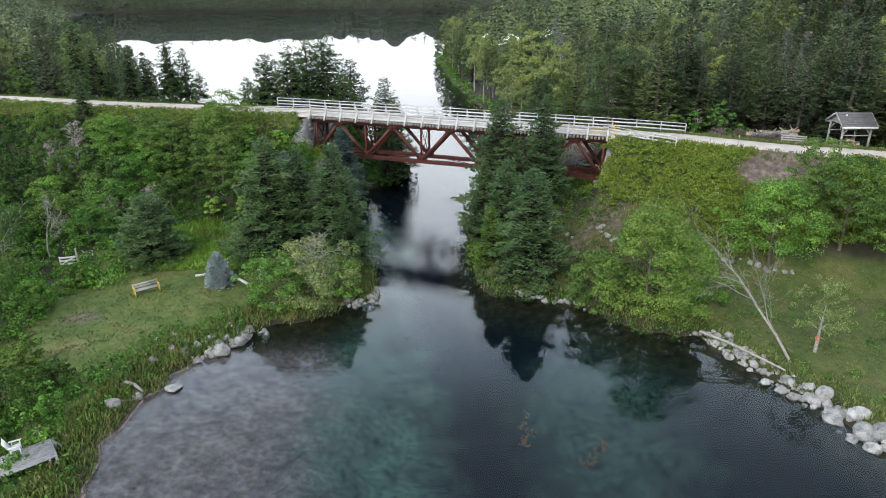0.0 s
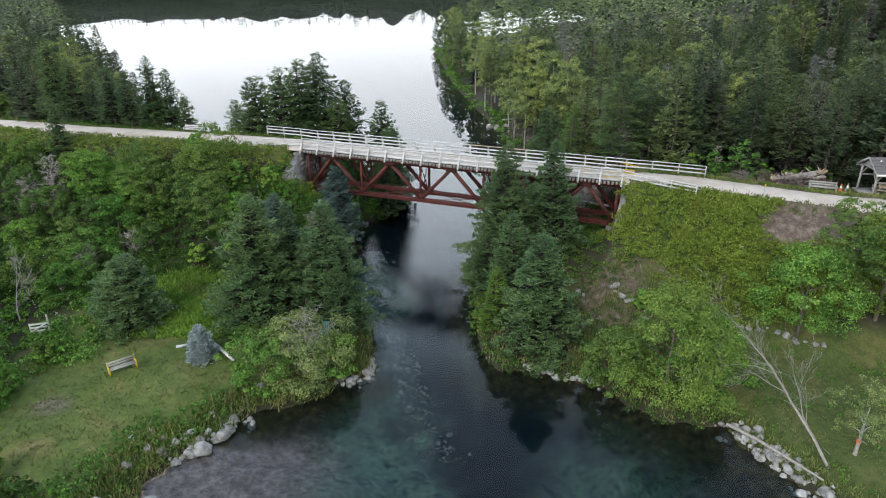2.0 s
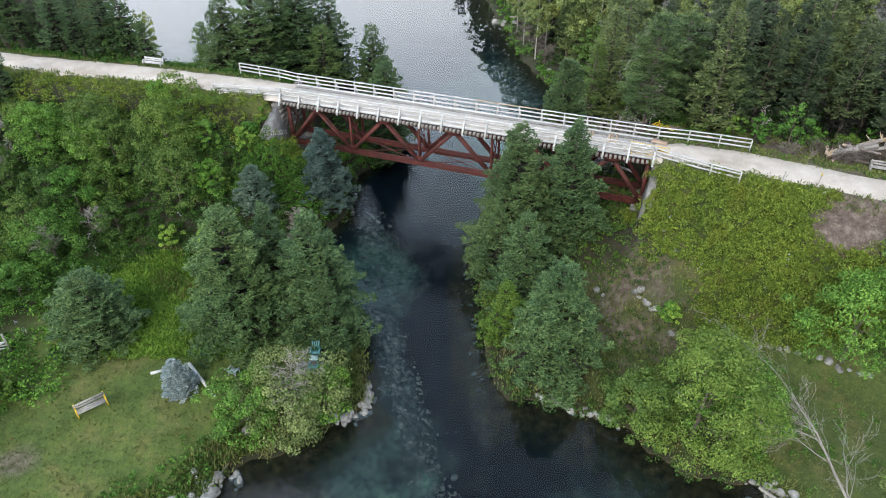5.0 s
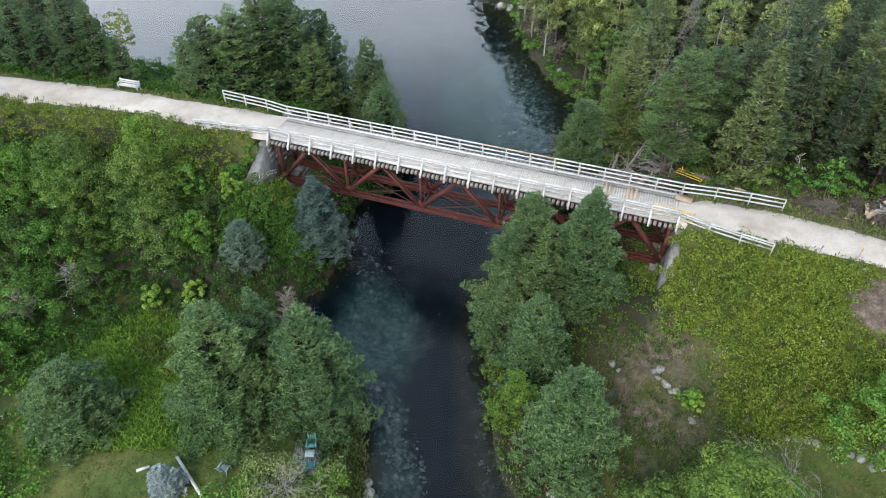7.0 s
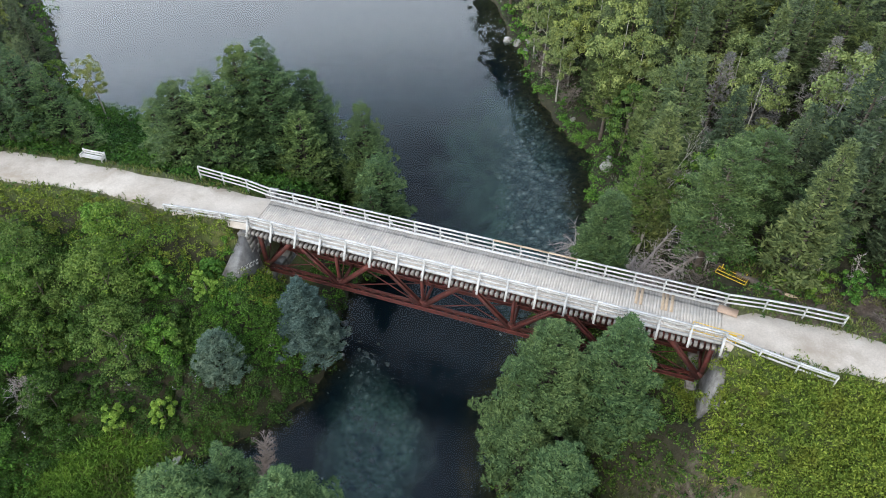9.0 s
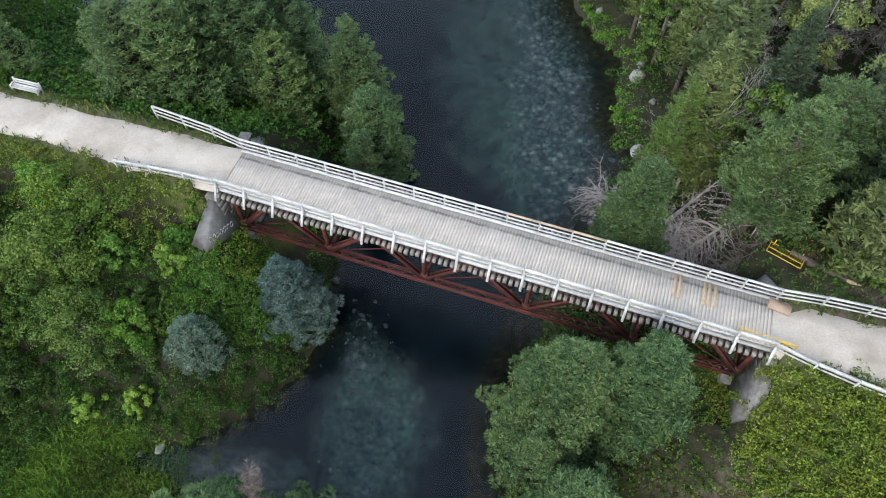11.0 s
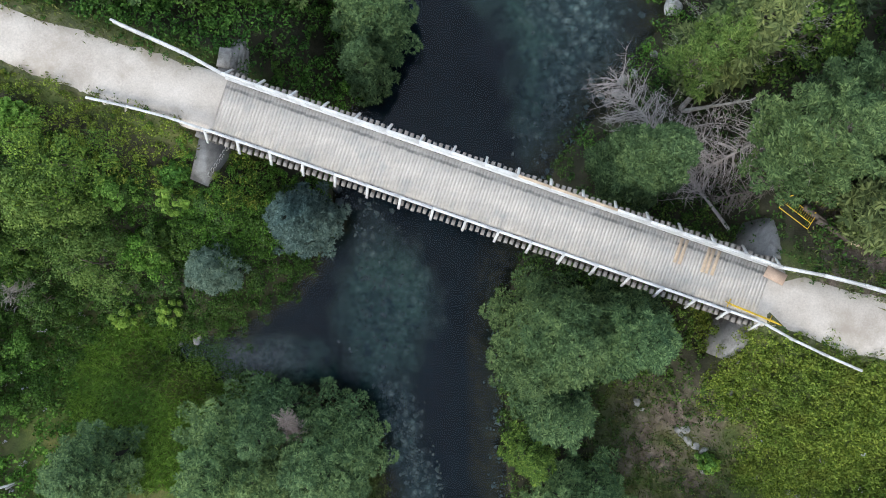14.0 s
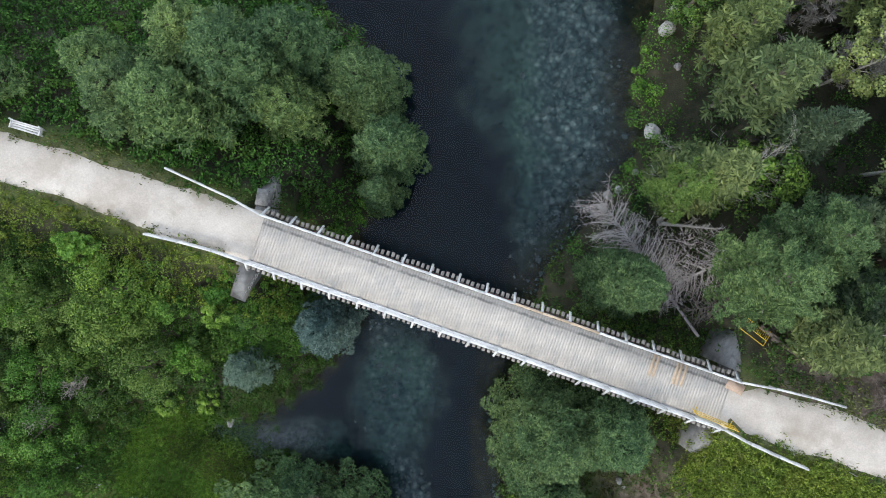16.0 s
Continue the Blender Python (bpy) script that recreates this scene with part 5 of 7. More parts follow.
# ---- woods ----
def wood_kind(kind, seed):
    if kind == 0:
        return spruce_geo(14, 2.8, seed, gap=0.66, step=0.15, twig=0.5, wide=0.34, fan=6, base=0.08 if seed % 2 else 0.3, power=0.78), M_FORESTDARK, "dark conical spruce at the forest edge", "spruce_tree", 13, 0.2
    if kind == 1:
        return spruce_geo(14, 3.0, seed, gap=0.7, step=0.15, twig=0.5, wide=0.32, fan=6, base=0.34, power=0.55, droop=0.08, rag=0.4, bush=0.9), M_FIR, "tall fir with an open crown over a bare trunk", "fir_tree", 13, 0.22
    if kind == 2:
        return broad_geo(13, 2.7, seed, 0.25, 34, 90, 0.36, 1.0), M_BIRCH, "slender light green birch with a pale trunk", "birch_tree", 11, 0.13
    if kind == 3:
        return broad_geo(8, 2.4, seed, 0.25, 28, 85, 0.2), M_LEAFDARK, "dark green broad-leaved forest tree", "broadleaf_tree", 7, 0.14
    return spruce_geo(13, 2.3, seed, gap=0.8, step=0.2, twig=0.5, wide=0.2, fan=6, base=0.2, power=0.7, rag=0.45, bush=0.7), M_GREYFIR, "grey lichen-hung dying fir in the forest", "fir_tree", 12, 0.17


stock = []
for i, kind in enumerate((0, 0, 0, 1, 1, 1, 2, 2, 3, 4)):
    geo, mat, label, nm, th, tr = wood_kind(kind, 200 + i)
    t = thing(nm, label, nm.replace("_", " "), group="forest trees")
    part("trunk", trunk_geo(th, tr, 200 + i, 0.01, 7 if kind in (2, 3) else 0, 1.6), M_PALEBARK if kind == 2 else M_BARK, t, smooth=True)
    part("crown", geo, mat, t)
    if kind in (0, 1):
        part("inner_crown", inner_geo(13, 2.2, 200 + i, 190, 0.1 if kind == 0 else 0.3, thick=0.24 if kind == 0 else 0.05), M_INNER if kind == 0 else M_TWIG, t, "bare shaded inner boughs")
    stock.append(t)
used = [False] * len(stock)


def plant(x, y, pick, scale, seed):
    m = pose(x, y, at_ground(x, y) - 0.1, 0, 0, seed * 61 % 360)
    if not used[pick]:
        used[pick] = True
        stock[pick].matrix_basis = m @ Matrix.Scale(scale, 4)
        return stock[pick]
    c = copy_thing(stock[pick], m)
    c.scale = (scale,) * 3
    return c


def scatter(count, box, keep, gap, seed):
    """Spots inside the box that satisfy keep(x, y), at least gap apart."""
    q = np.random.RandomState(seed)
    out, cells = [], {}
    c = np.column_stack([q.uniform(box[0], box[1], count * 14), q.uniform(box[2], box[3], count * 14)])
    for px_, py_ in c[keep(c[:, 0], c[:, 1])]:
        i, j = int(px_ // gap), int(py_ // gap)
        if any((px_ - ox) ** 2 + (py_ - oy) ** 2 < gap * gap for a in (-1, 0, 1) for b in (-1, 0, 1) for ox, oy in cells.get((i + a, j + b), ())):
            continue
        cells.setdefault((i, j), []).append((px_, py_))
        out.append((px_, py_))
        if len(out) >= count:
            break
    return out


def road_gap(x, y):
    return np.minimum(seg_dist(x, y, ROAD_W)[0], seg_dist(x, y, ROAD_E)[0])


q = random.Random(77)
north_east = lambda x, y: (shore_dist(x, y) > 2.5) & (y > 68.35 - (x - 17.15) * 0.36 + 6.5) & (np.hypot(x - 13, y - 77) > 7) & (np.hypot(x - 20.5, y - 78) > 4.5) & (road_gap(x, y) > np.where((x > 24) & (x < 43), 8.5, 6))
for i, (x, y) in enumerate(scatter(250, (12, 88, 60, 140), north_east, 3.1, 11)):
    edge = float(shore_dist(np.array([x]), np.array([y]))[0])
    near = road_gap(np.array([x]), np.array([y]))[0] < 14
    pick = q.choice((6, 7, 8, 1, 4, 6, 7) if edge < 7 else (0, 1, 2, 0, 1, 2, 3, 5) if near else (0, 1, 2, 3, 4, 5, 3, 4, 0, 6, 7, 9, 1))
    plant(x, y, pick, q.uniform(0.8, 1.2), i)
for i, (x, y) in enumerate(scatter(85, (-4, 40, 100, 235), lambda x, y: (shore_dist(x, y) > 0.8) & (shore_dist(x, y) < 7), 2.8, 12)):
    plant(x, y, q.choice((6, 7, 8, 3, 0, 6)), q.uniform(0.7, 1.0), i + 300)
north_west = lambda x, y: (shore_dist(x, y) > 1.5) & (y > 79.85 - (x + 14.95) * 0.29 + 5) & (x < -36) & (road_gap(x, y) > 4.5)
for i, (x, y) in enumerate(scatter(105, (-100, -34, 88, 160), north_west, 2.9, 13)):
    plant(x, y, q.choice((0, 1, 2, 0, 3, 6, 8, 8)), q.uniform(0.75, 1.05) if x < -50 else q.uniform(0.6, 0.85), i + 600)
# edge of the woods north of the trail
for i, (x, y, pick, sc) in enumerate(((35.4, 74.2, 0, 0.8), (40.9, 73.4, 1, 0.95), (38.2, 75.8, 2, 0.9), (43.6, 71.0, 0, 0.9), (46.8, 68.8, 1, 1.0), (32.0, 76.0, 1, 0.75), (29.2, 78.0, 2, 0.8))):
    plant(x, y, pick, sc, i + 900)


def woods(name, spots, lo, hi, seed, mat, label, n=90, spray=0.1, dome=False):
    """Far trees in one mesh: layered cones, or domed crowns, of sprays."""
    rs_ = np.random.RandomState(seed)
    g = Geo()
    for x, y in spots:
        h = rs_.uniform(lo, hi)
        r = h * (rs_.uniform(0.2, 0.28) if dome else rs_.uniform(0.15, 0.22))
        t = rs_.rand(n) ** 0.8
        if not dome:
            t = (np.floor(t * 11) + 0.35 * rs_.rand(n)) / 11
        a = rs_.rand(n) * 6.28
        shape = np.sin(math.pi * np.clip(0.12 + 0.84 * t, 0, 1)) ** 0.6 if dome else (1 - t) ** 0.8
        rad = r * shape * rs_.uniform(0.5, 1.05, n)
        z0 = at_ground(x, y)
        c = np.stack([x + rad * np.cos(a), y + rad * np.sin(a), z0 + h * ((0.3 + 0.7 * t) if dome else (0.04 + 0.96 * t))], -1)
        ax = np.stack([np.cos(a), np.sin(a), rs_.uniform(-0.7, 0.0, n)], -1)
        nn = np.stack([np.cos(a) * 0.5, np.sin(a) * 0.5, np.ones(n)], -1) + rs_.normal(0, 0.25, (n, 3))
        ls = h * spray * rs_.uniform(0.7, 1.3, n) * (1.1 - 0.5 * t)
        g.leaves(c, ax, unit(nn), ls, ls * 0.55)
    return solo(name, g, mat, label, "woods", kind="stuff")


hill = scatter(640, (0, 190, 130, 330), lambda x, y: shore_dist(x, y) > 5, 4.6, 22)
woods("far_woods", scatter(1100, (-330, 240, 484, 560), lambda x, y: shore_dist(x, y) > 1, 3.8, 21), 13, 21, 1, M_FORESTDARK, "distant spruce woods on the far shore", 76, 0.085)
woods("far_shore_woods", scatter(520, (-330, 240, 482, 494), lambda x, y: shore_dist(x, y) > 0.2, 2.2, 121), 9, 15, 11, M_FORESTDARK, "spruces lining the far shore", 90, 0.09)
woods("hill_woods", [w for k, w in enumerate(hill) if k % 5 < 3], 12, 19, 2, M_FIR, "spruce woods covering the eastern hill", 190, 0.075)
woods("hill_broadleaf_woods", [w for k, w in enumerate(hill) if k % 5 > 2], 11, 16, 5, M_BIRCH, "light green broad-leaved trees among the hill's spruces", 200, 0.06, True)
west = scatter(420, (-300, -70, 130, 480), lambda x, y: (shore_dist(x, y) > 1) & (shore_dist(x, y) < 45), 4.5, 23)
woods("west_woods", [w for k, w in enumerate(west) if k % 4], 10, 16, 3, M_FORESTDARK, "spruce woods along the western shore", 170, 0.075)
woods("west_broadleaf_woods", [w for k, w in enumerate(west) if k % 4 == 0], 9, 14, 6, M_BIRCH, "light green broad-leaved trees along the western shore", 180, 0.06, True)
woods("roadside_woods", scatter(200, (80, 170, 60, 150), lambda x, y: (shore_dist(x, y) > 2) & (road_gap(x, y) > 10), 4.0, 24), 11, 16, 4, M_FORESTDARK, "spruce woods beyond the shelter", 170, 0.08)


# ---- ground cover ----
def cover_geo(spots, seed, size, per, leaf, tall, up=-0.1, wide=0.6, uneven=1.0, sub=7, lobe=0.42):
    """Mounds on the ground, each a handful of domed leaf clumps."""
    q = np.random.RandomState(seed)
    xy = np.array(spots)
    z = height(xy[:, 0], xy[:, 1])
    k, per = len(xy), max(5, per // sub)
    s = size * q.uniform(0.55, 1.4, k)
    hgt = tall * (1 + uneven * (1.5 * q.rand(k) ** 1.6 - 0.65)) * np.clip((road_gap(xy[:, 0], xy[:, 1]) - 1.2) / 4.0, 0.25, 1)
    v0 = unit(q.normal(0, 1, (k, sub, 3)))
    v0[..., 2] = np.abs(v0[..., 2])
    dims = np.stack([s, s, hgt], -1)[:, None, :]
    c0 = v0 * q.uniform(0.45, 0.95, (k, sub, 1)) * dims + np.stack([xy[:, 0], xy[:, 1], z + 0.02], -1)[:, None, :]
    lob = (lobe * dims[..., :1] + 0.12 * leaf) * q.uniform(0.6, 1.2, (k, sub, 1))
    v = unit(q.normal(0, 1, (k, sub, per, 3)) + 0.3 * v0[:, :, None, :])
    v[..., 2] = np.abs(v[..., 2]) * np.where(q.rand(k, sub, per) < 0.12, -0.5, 1.0)
    c = c0[:, :, None, :] + v * lob[:, :, None, :] * np.array([1, 1, 0.75]) * q.uniform(0.7, 1.08, (k, sub, per, 1))
    ax = unit(np.cross(v, q.normal(0, 1, v.shape)) + 0.4 * v + np.array([0, 0, up]))
    nn = unit(v * 0.9 + q.normal(0, 0.42, v.shape) + np.array([0, 0, 0.15]))
    ls = leaf * q.uniform(0.6, 1.4, k * sub * per)
    return Geo().leaves(c.reshape(-1, 3), ax.reshape(-1, 3), nn.reshape(-1, 3), ls, ls * wide)


def blades_geo(spots, seed, tall, per, spread, lean=0.4):
    q = np.random.RandomState(seed)
    xy = np.repeat(np.array(spots), per, 0) + q.normal(0, spread, (len(spots) * per, 2))
    z = height(xy[:, 0], xy[:, 1])
    h = tall * q.uniform(0.4, 1.3, len(xy))
    ax = np.stack([q.normal(0, lean, len(xy)), q.normal(0, lean, len(xy)), np.ones(len(xy))], -1)
    c = np.stack([xy[:, 0], xy[:, 1], z], -1) + unit(ax) * (h / 2)[:, None]
    return Geo().leaves(c, ax, unit(q.normal(0, 1, (len(xy), 3))), h, 0.05 + 0.05 * q.rand(len(xy)))


def bare_spot(x, y):
    return (np.hypot((x - 31.5) / 1.3, (y - 59.8) * 1.7) < 3.6) | ((x > 8) & (x < 18.5) & (y > 50) & (y < 61.5) & (y < 62.5 - (x - 8) * 0.25))


meadow = lambda x, y: (((x + 23.6) / 5.4) ** 2 + ((y - 61.0) / 5.2) ** 2) < 1
at_wing = lambda x, y: (np.abs((x - ORIGIN.x) * U.x + (y - ORIGIN.y) * U.y + 0.3) < 0.8) & (np.abs((x - ORIGIN.x) * N.x + (y - ORIGIN.y) * N.y + 3.2) < 2.1)
west_slope = lambda x, y: (shore_dist(x, y) > 0.5) & ~at_wing(x, y) & ~meadow(x, y) & (road_gap(x, y) > 2.0) & (y < 79.85 - (x + 14.95) * 0.3 + 1) & (y > 60.5 + np.where(x > -24, 2.5, 0)) & (x < -9.6)
east_slope = lambda x, y: (shore_dist(x, y) > 0.5) & (road_gap(x, y) > 2.15) & (y < 68.6 - (x - 17.15) * 0.34) & (y > 53.6 - (x - 22) * 0.12) & (x > 15.5) & ~bare_spot(x, y)
left_scrub = lambda x, y: (shore_dist(x, y) > 1.0) & (((x < -27.5 - (48 - y) * -0.1) & (y > 50)) | ((x < -30.5) & (y > 24)) | ((y > 58) & (x < -19)) | ((y < 38) & (x < -22.5))) & (y < 64) & ~meadow(x, y) & ~((x > -25) & (x < -19) & (y > 56) & (y < 62))
north_bank = lambda x, y: (shore_dist(x, y) > 0.3) & (road_gap(x, y) > 2.3) & (y > 68.35 - (x - 17.15) * 0.34 + 1.5) & ((x > 5) | (y > 79.85 - (x + 14.95) * 0.3 + 1.5)) & ~((x > 25) & (x < 42) & (road_gap(x, y) < 8.5))
solo("slope_shrubs", cover_geo(scatter(900, (-37, -9, 60, 84), lambda x, y: west_slope(x, y) & (road_gap(x, y) > 5), 0.7, 31), 1, 0.9, 420, 0.12, 0.9), M_UNDER, "dense mixed green shrubs covering the embankment, shade painted into the leaves", "shrubs", kind="stuff")
solo("slope_shrubs", cover_geo(scatter(600, (-62, -37, 60, 96), lambda x, y: west_slope(x, y) & (road_gap(x, y) > 5), 0.8, 231), 21, 1.0, 98, 0.25, 0.95), M_UNDER, "dense mixed green shrubs covering the embankment, shade painted into the leaves", "shrubs", kind="stuff")
solo("slope_thicket", cover_geo(scatter(260, (-62, -12, 60, 92), lambda x, y: west_slope(x, y) & (road_gap(x, y) > 6), 2.0, 131), 11, 1.3, 700, 0.13, 2.0), M_LEAFDARK, "taller dark thickets on the embankment", "shrubs", kind="stuff")
solo("abutment_shrubs", cover_geo(scatter(330, (-20, -8, 71, 81), lambda x, y: (shore_dist(x, y) > 0.4) & (np.abs((x - ORIGIN.x) * U.x + (y - ORIGIN.y) * U.y - 2.2) < 3.8) & ((x - ORIGIN.x) * N.x + (y - ORIGIN.y) * N.y < -2.4) & ~at_wing(x, y), 0.36, 233), 23, 0.55, 210, 0.125, 0.5), M_SHRUBW, "green plants on the steep bank below the abutment", "shrubs", kind="stuff")
solo("upper_slope_plants", cover_geo(scatter(760, (-62, -14, 70, 97), lambda x, y: west_slope(x, y) & (road_gap(x, y) < 6), 0.6, 331), 31, 0.72, 154, 0.14, 1.7, 0.3, 0.5, 0.7), M_SHRUBE, "yellow-green knotweed and weeds along the top of the slope", "shrubs", kind="stuff")
solo("verge_weeds", cover_geo(scatter(520, (-62, 62, 50, 96), lambda x, y: (road_gap(x, y) > 1.5) & (road_gap(x, y) < 2.5) & ((x < -15.3) | (x > 17.4)) & (wave(x, y, 4, 93) > -0.3), 0.3, 341), 41, 0.28, 49, 0.1, 0.9), M_SHRUBW, "low weeds creeping over the trail's edges", "weeds", kind="stuff")
bank_foot = lambda x, y: (shore_dist(x, y) > -0.25) & (shore_dist(x, y) < 0.7) & (((x < -8) & (y > 62)) | ((x > 1) & (y > 43.5)))
solo("bank_foot_plants", cover_geo(scatter(360, (-24, 18.5, 43, 79), bank_foot, 0.42, 332), 32, 0.55, 84, 0.15, 0.5), M_LEAFDARK, "dark leafy plants overhanging the bank's foot", "shrubs", kind="stuff")
solo("knotweed", cover_geo(scatter(1700, (15, 50, 44, 69), east_slope, 0.47, 32), 2, 0.85, 333, 0.17, 1.05, 0.6, 0.46, 0.9, 9, 0.46), M_SHRUBE, "dense yellow-green knotweed covering the slope", "shrubs", kind="stuff")
solo("scrub", cover_geo(scatter(900, (-58, -19, 22, 64), left_scrub, 0.75, 33), 3, 0.95, 120, 0.21, 0.95), M_SHRUBW, "tangled green scrub behind the lawn", "shrubs", kind="stuff")
thicket = lambda x, y: (shore_dist(x, y) > -0.1) & (shore_dist(x, y) < 1.6) & (np.hypot(x - 11, y - 81) > 3.5)
solo("shore_thicket", cover_geo(scatter(230, (-45, 40, 78, 114), thicket, 1.0, 135), 12, 1.2, 330, 0.15, 1.5), M_SHRUBW, "leafy thicket overhanging the water", "shrubs", kind="stuff")
solo("shore_thicket", cover_geo(scatter(420, (-60, 40, 114, 240), thicket, 1.1, 335), 35, 1.4, 84, 0.32, 1.8), M_SHRUBW, "leafy thicket along the lake shore", "shrubs", kind="stuff")
solo("west_bank_shrubs", cover_geo(scatter(1000, (-62, -5, 79, 110), lambda x, y: north_bank(x, y) & (road_gap(x, y) > 2.8) & (x < 0) & (x > -48), 0.66, 136), 13, 0.95, 126, 0.21, 0.9), M_SHRUBW, "bright green shrubs between the trail and the lake", "shrubs", kind="stuff")
solo("bank_undergrowth", cover_geo(scatter(420, (3, 17.5, 58, 74), lambda x, y: (shore_dist(x, y) > 0.3) & ~bare_spot(x, y) & (height(x, y) < 5.5), 0.6, 137), 15, 0.7, 120, 0.16, 0.4), M_LEAFDARK, "dark low plants on the bank under the bridge", "shrubs", kind="stuff")
solo("bank_weeds", cover_geo(scatter(130, (8, 19, 49, 63), lambda x, y: (shore_dist(x, y) > 0.5) & bare_spot(x, y) & (wave(x, y, 5, 71) > -0.15), 0.45, 238), 26, 0.42, 60, 0.13, 0.32), M_LEAFDARK, "low dark weeds on the stony bank", "weeds", kind="stuff")
solo("firs_undergrowth", cover_geo(scatter(260, (8, 32, 68, 88), lambda x, y: north_bank(x, y) & (shore_dist(x, y) > 0.8), 0.8, 237), 25, 0.6, 70, 0.17, 0.45), M_LEAFDARK, "low leafy plants under the firs", "shrubs", kind="stuff")
solo("undergrowth", cover_geo(scatter(1500, (-62, 62, 62, 135), north_bank, 0.9, 34), 4, 1.2, 84, 0.2, 0.9), M_UNDER, "dark undergrowth along the wooded bank, shade painted into the leaves", "shrubs", kind="stuff")
shore_west = lambda x, y: (shore_dist(x, y) > 0.15) & (shore_dist(x, y) < 3.2) & (x < 0) & (y < 47)
solo("shore_grass", blades_geo(scatter(1500, (-26, -5, 22, 64), lambda x, y: (shore_dist(x, y) > 0.1) & (shore_dist(x, y) < 2.6) & (x < -4), 0.18, 35), 5, 0.55, 14, 0.16), M_GRASSB, "long green and straw-coloured grass along the shore", "grass", kind="stuff")
solo("shore_herbs", cover_geo(scatter(420, (-30, -12, 24, 47), lambda x, y: (shore_dist(x, y) > 0.7) & (shore_dist(x, y) < 4.2), 0.5, 36), 6, 0.45, 40, 0.18, 0.5), M_SHRUBW, "low weeds between the lawn and the shore", "weeds", kind="stuff")
solo("bank_grass", blades_geo(scatter(900, (2, 45, 28, 64), lambda x, y: (shore_dist(x, y) > 0.2) & (height(x, y) < 4.6) & ((shore_dist(x, y) < 2.2) | bare_spot(x, y)), 0.25, 37), 7, 0.4, 12, 0.2), M_GRASSB, "rough grass along the eastern bank", "grass", kind="stuff")
solo("meadow_grass", blades_geo(scatter(1900, (-30, -15, 54, 67), lambda x, y: (shore_dist(x, y) > -1.2) & ((meadow(x, y)) | ((x < -15) & (y < 64) & (x > -28))), 0.25, 38), 8, 0.55, 22, 0.2, 0.9), foliage("meadow_blades", (0.1, 0.2, 0.02), (0.16, 0.31, 0.035), (0.24, 0.4, 0.06), clump=2.5), "bright green meadow grass beside the cove", "grass", kind="stuff")
on_lawn = lambda x, y: (shore_dist(x, y) > 0.8) & (height(x, y) < 2.6) & (((x > 17) & (x < 44) & (y > 26) & (y < 53)) | ((x > -32) & (x < -14) & (y > 36) & (y < 54)))
solo("lawn_tufts", blades_geo(scatter(1500, (-32, 44, 26, 54), on_lawn, 0.3, 439), 39, 0.16, 16, 0.22, 0.9), M_GRASSB, "uneven mown grass tufts on the lawns", "grass", kind="stuff")
solo("lawn_weeds", cover_geo(scatter(170, (17, 44, 26, 54), lambda x, y: on_lawn(x, y) & (wave(x, y, 5, 91) > 0.25), 0.6, 440), 40, 0.4, 63, 0.13, 0.22), M_LEAF, "low leafy weeds spreading over the lawn", "weeds", kind="stuff")
solo("clearing_grass", blades_geo(scatter(900, (20, 44, 60, 76), lambda x, y: (road_gap(x, y) > 1.6) & (road_gap(x, y) < 8) & (y > 68.35 - (x - 17.15) * 0.36) & (wave(x, y, 4, 63) > -0.1), 0.2, 139), 19, 0.3, 9, 0.14, 0.8), M_GRASSB, "patchy grass on the cleared ground beside the trail", "grass", kind="stuff")
solo("verge_grass", blades_geo(scatter(2600, (-62, 62, 50, 96), lambda x, y: (road_gap(x, y) > 1.45) & (road_gap(x, y) < 2.9) & ((x < -15.5) | (x > 17.5)), 0.2, 39), 9, 0.35, 8, 0.15), M_GRASSB, "grass verge along the trail", "grass", kind="stuff")
solo("wild_flowers", cover_geo(scatter(110, (-40, 40, 26, 78), lambda x, y: (shore_dist(x, y) > 1) & (west_slope(x, y) | east_slope(x, y) | left_scrub(x, y) | shore_west(x, y)), 0.8, 40), 10, 0.16, 9, 0.1, 1.1), M_FLOWER, "pale flower heads in the scrub", "flowers", kind="stuff")


# ---- rocks ----
def rock_mesh(seed, mat, worn=True):
    """An angular stone: the hull of scattered points, edges knocked off."""
    q = random.Random(seed)
    bm = bmesh.new()
    for _ in range(26 if worn else 14):
        v = Vector((q.gauss(0, 1), q.gauss(0, 1), q.gauss(0, 1))).normalized() * q.uniform(0.42, 0.55)
        bm.verts.new((v.x, v.y * 0.9, v.z * 0.75))
    r = bmesh.ops.convex_hull(bm, input=bm.verts)
    bmesh.ops.delete(bm, geom=[e for e in r["geom_interior"] if isinstance(e, bmesh.types.BMVert)], context="VERTS")
    if worn:
        bmesh.ops.bevel(bm, geom=bm.edges[:], offset=0.03, segments=1, affect="EDGES")
    me = bpy.data.meshes.new("rock")
    bm.to_mesh(me)
    bm.free()
    me.materials.append(mat)
    return me


DRY = [rock_mesh(i, M_ROCK) for i in range(7)]
WET = [rock_mesh(i + 20, M_ROCKWET, False) for i in range(4)]
qr = random.Random(17)


def boulder(x, y, size, label="pale grey granite boulder at the water's edge", sink=0.2, stock_=DRY, squash=1.0, group="shore boulders"):
    me = stock_[qr.randrange(len(stock_))]
    ob = new("boulder", me)
    sx, sy = size * qr.uniform(0.85, 1.25), size * qr.uniform(0.8, 1.1)
    ob.matrix_basis = pose(x, y, at_ground(x, y) + size * 0.36 * squash - size * sink, qr.uniform(-12, 12), qr.uniform(-12, 12), qr.uniform(0, 360)) @ Matrix.Diagonal((sx, sy, size * squash, 1))
    return tagged(ob, label, "boulder", group)


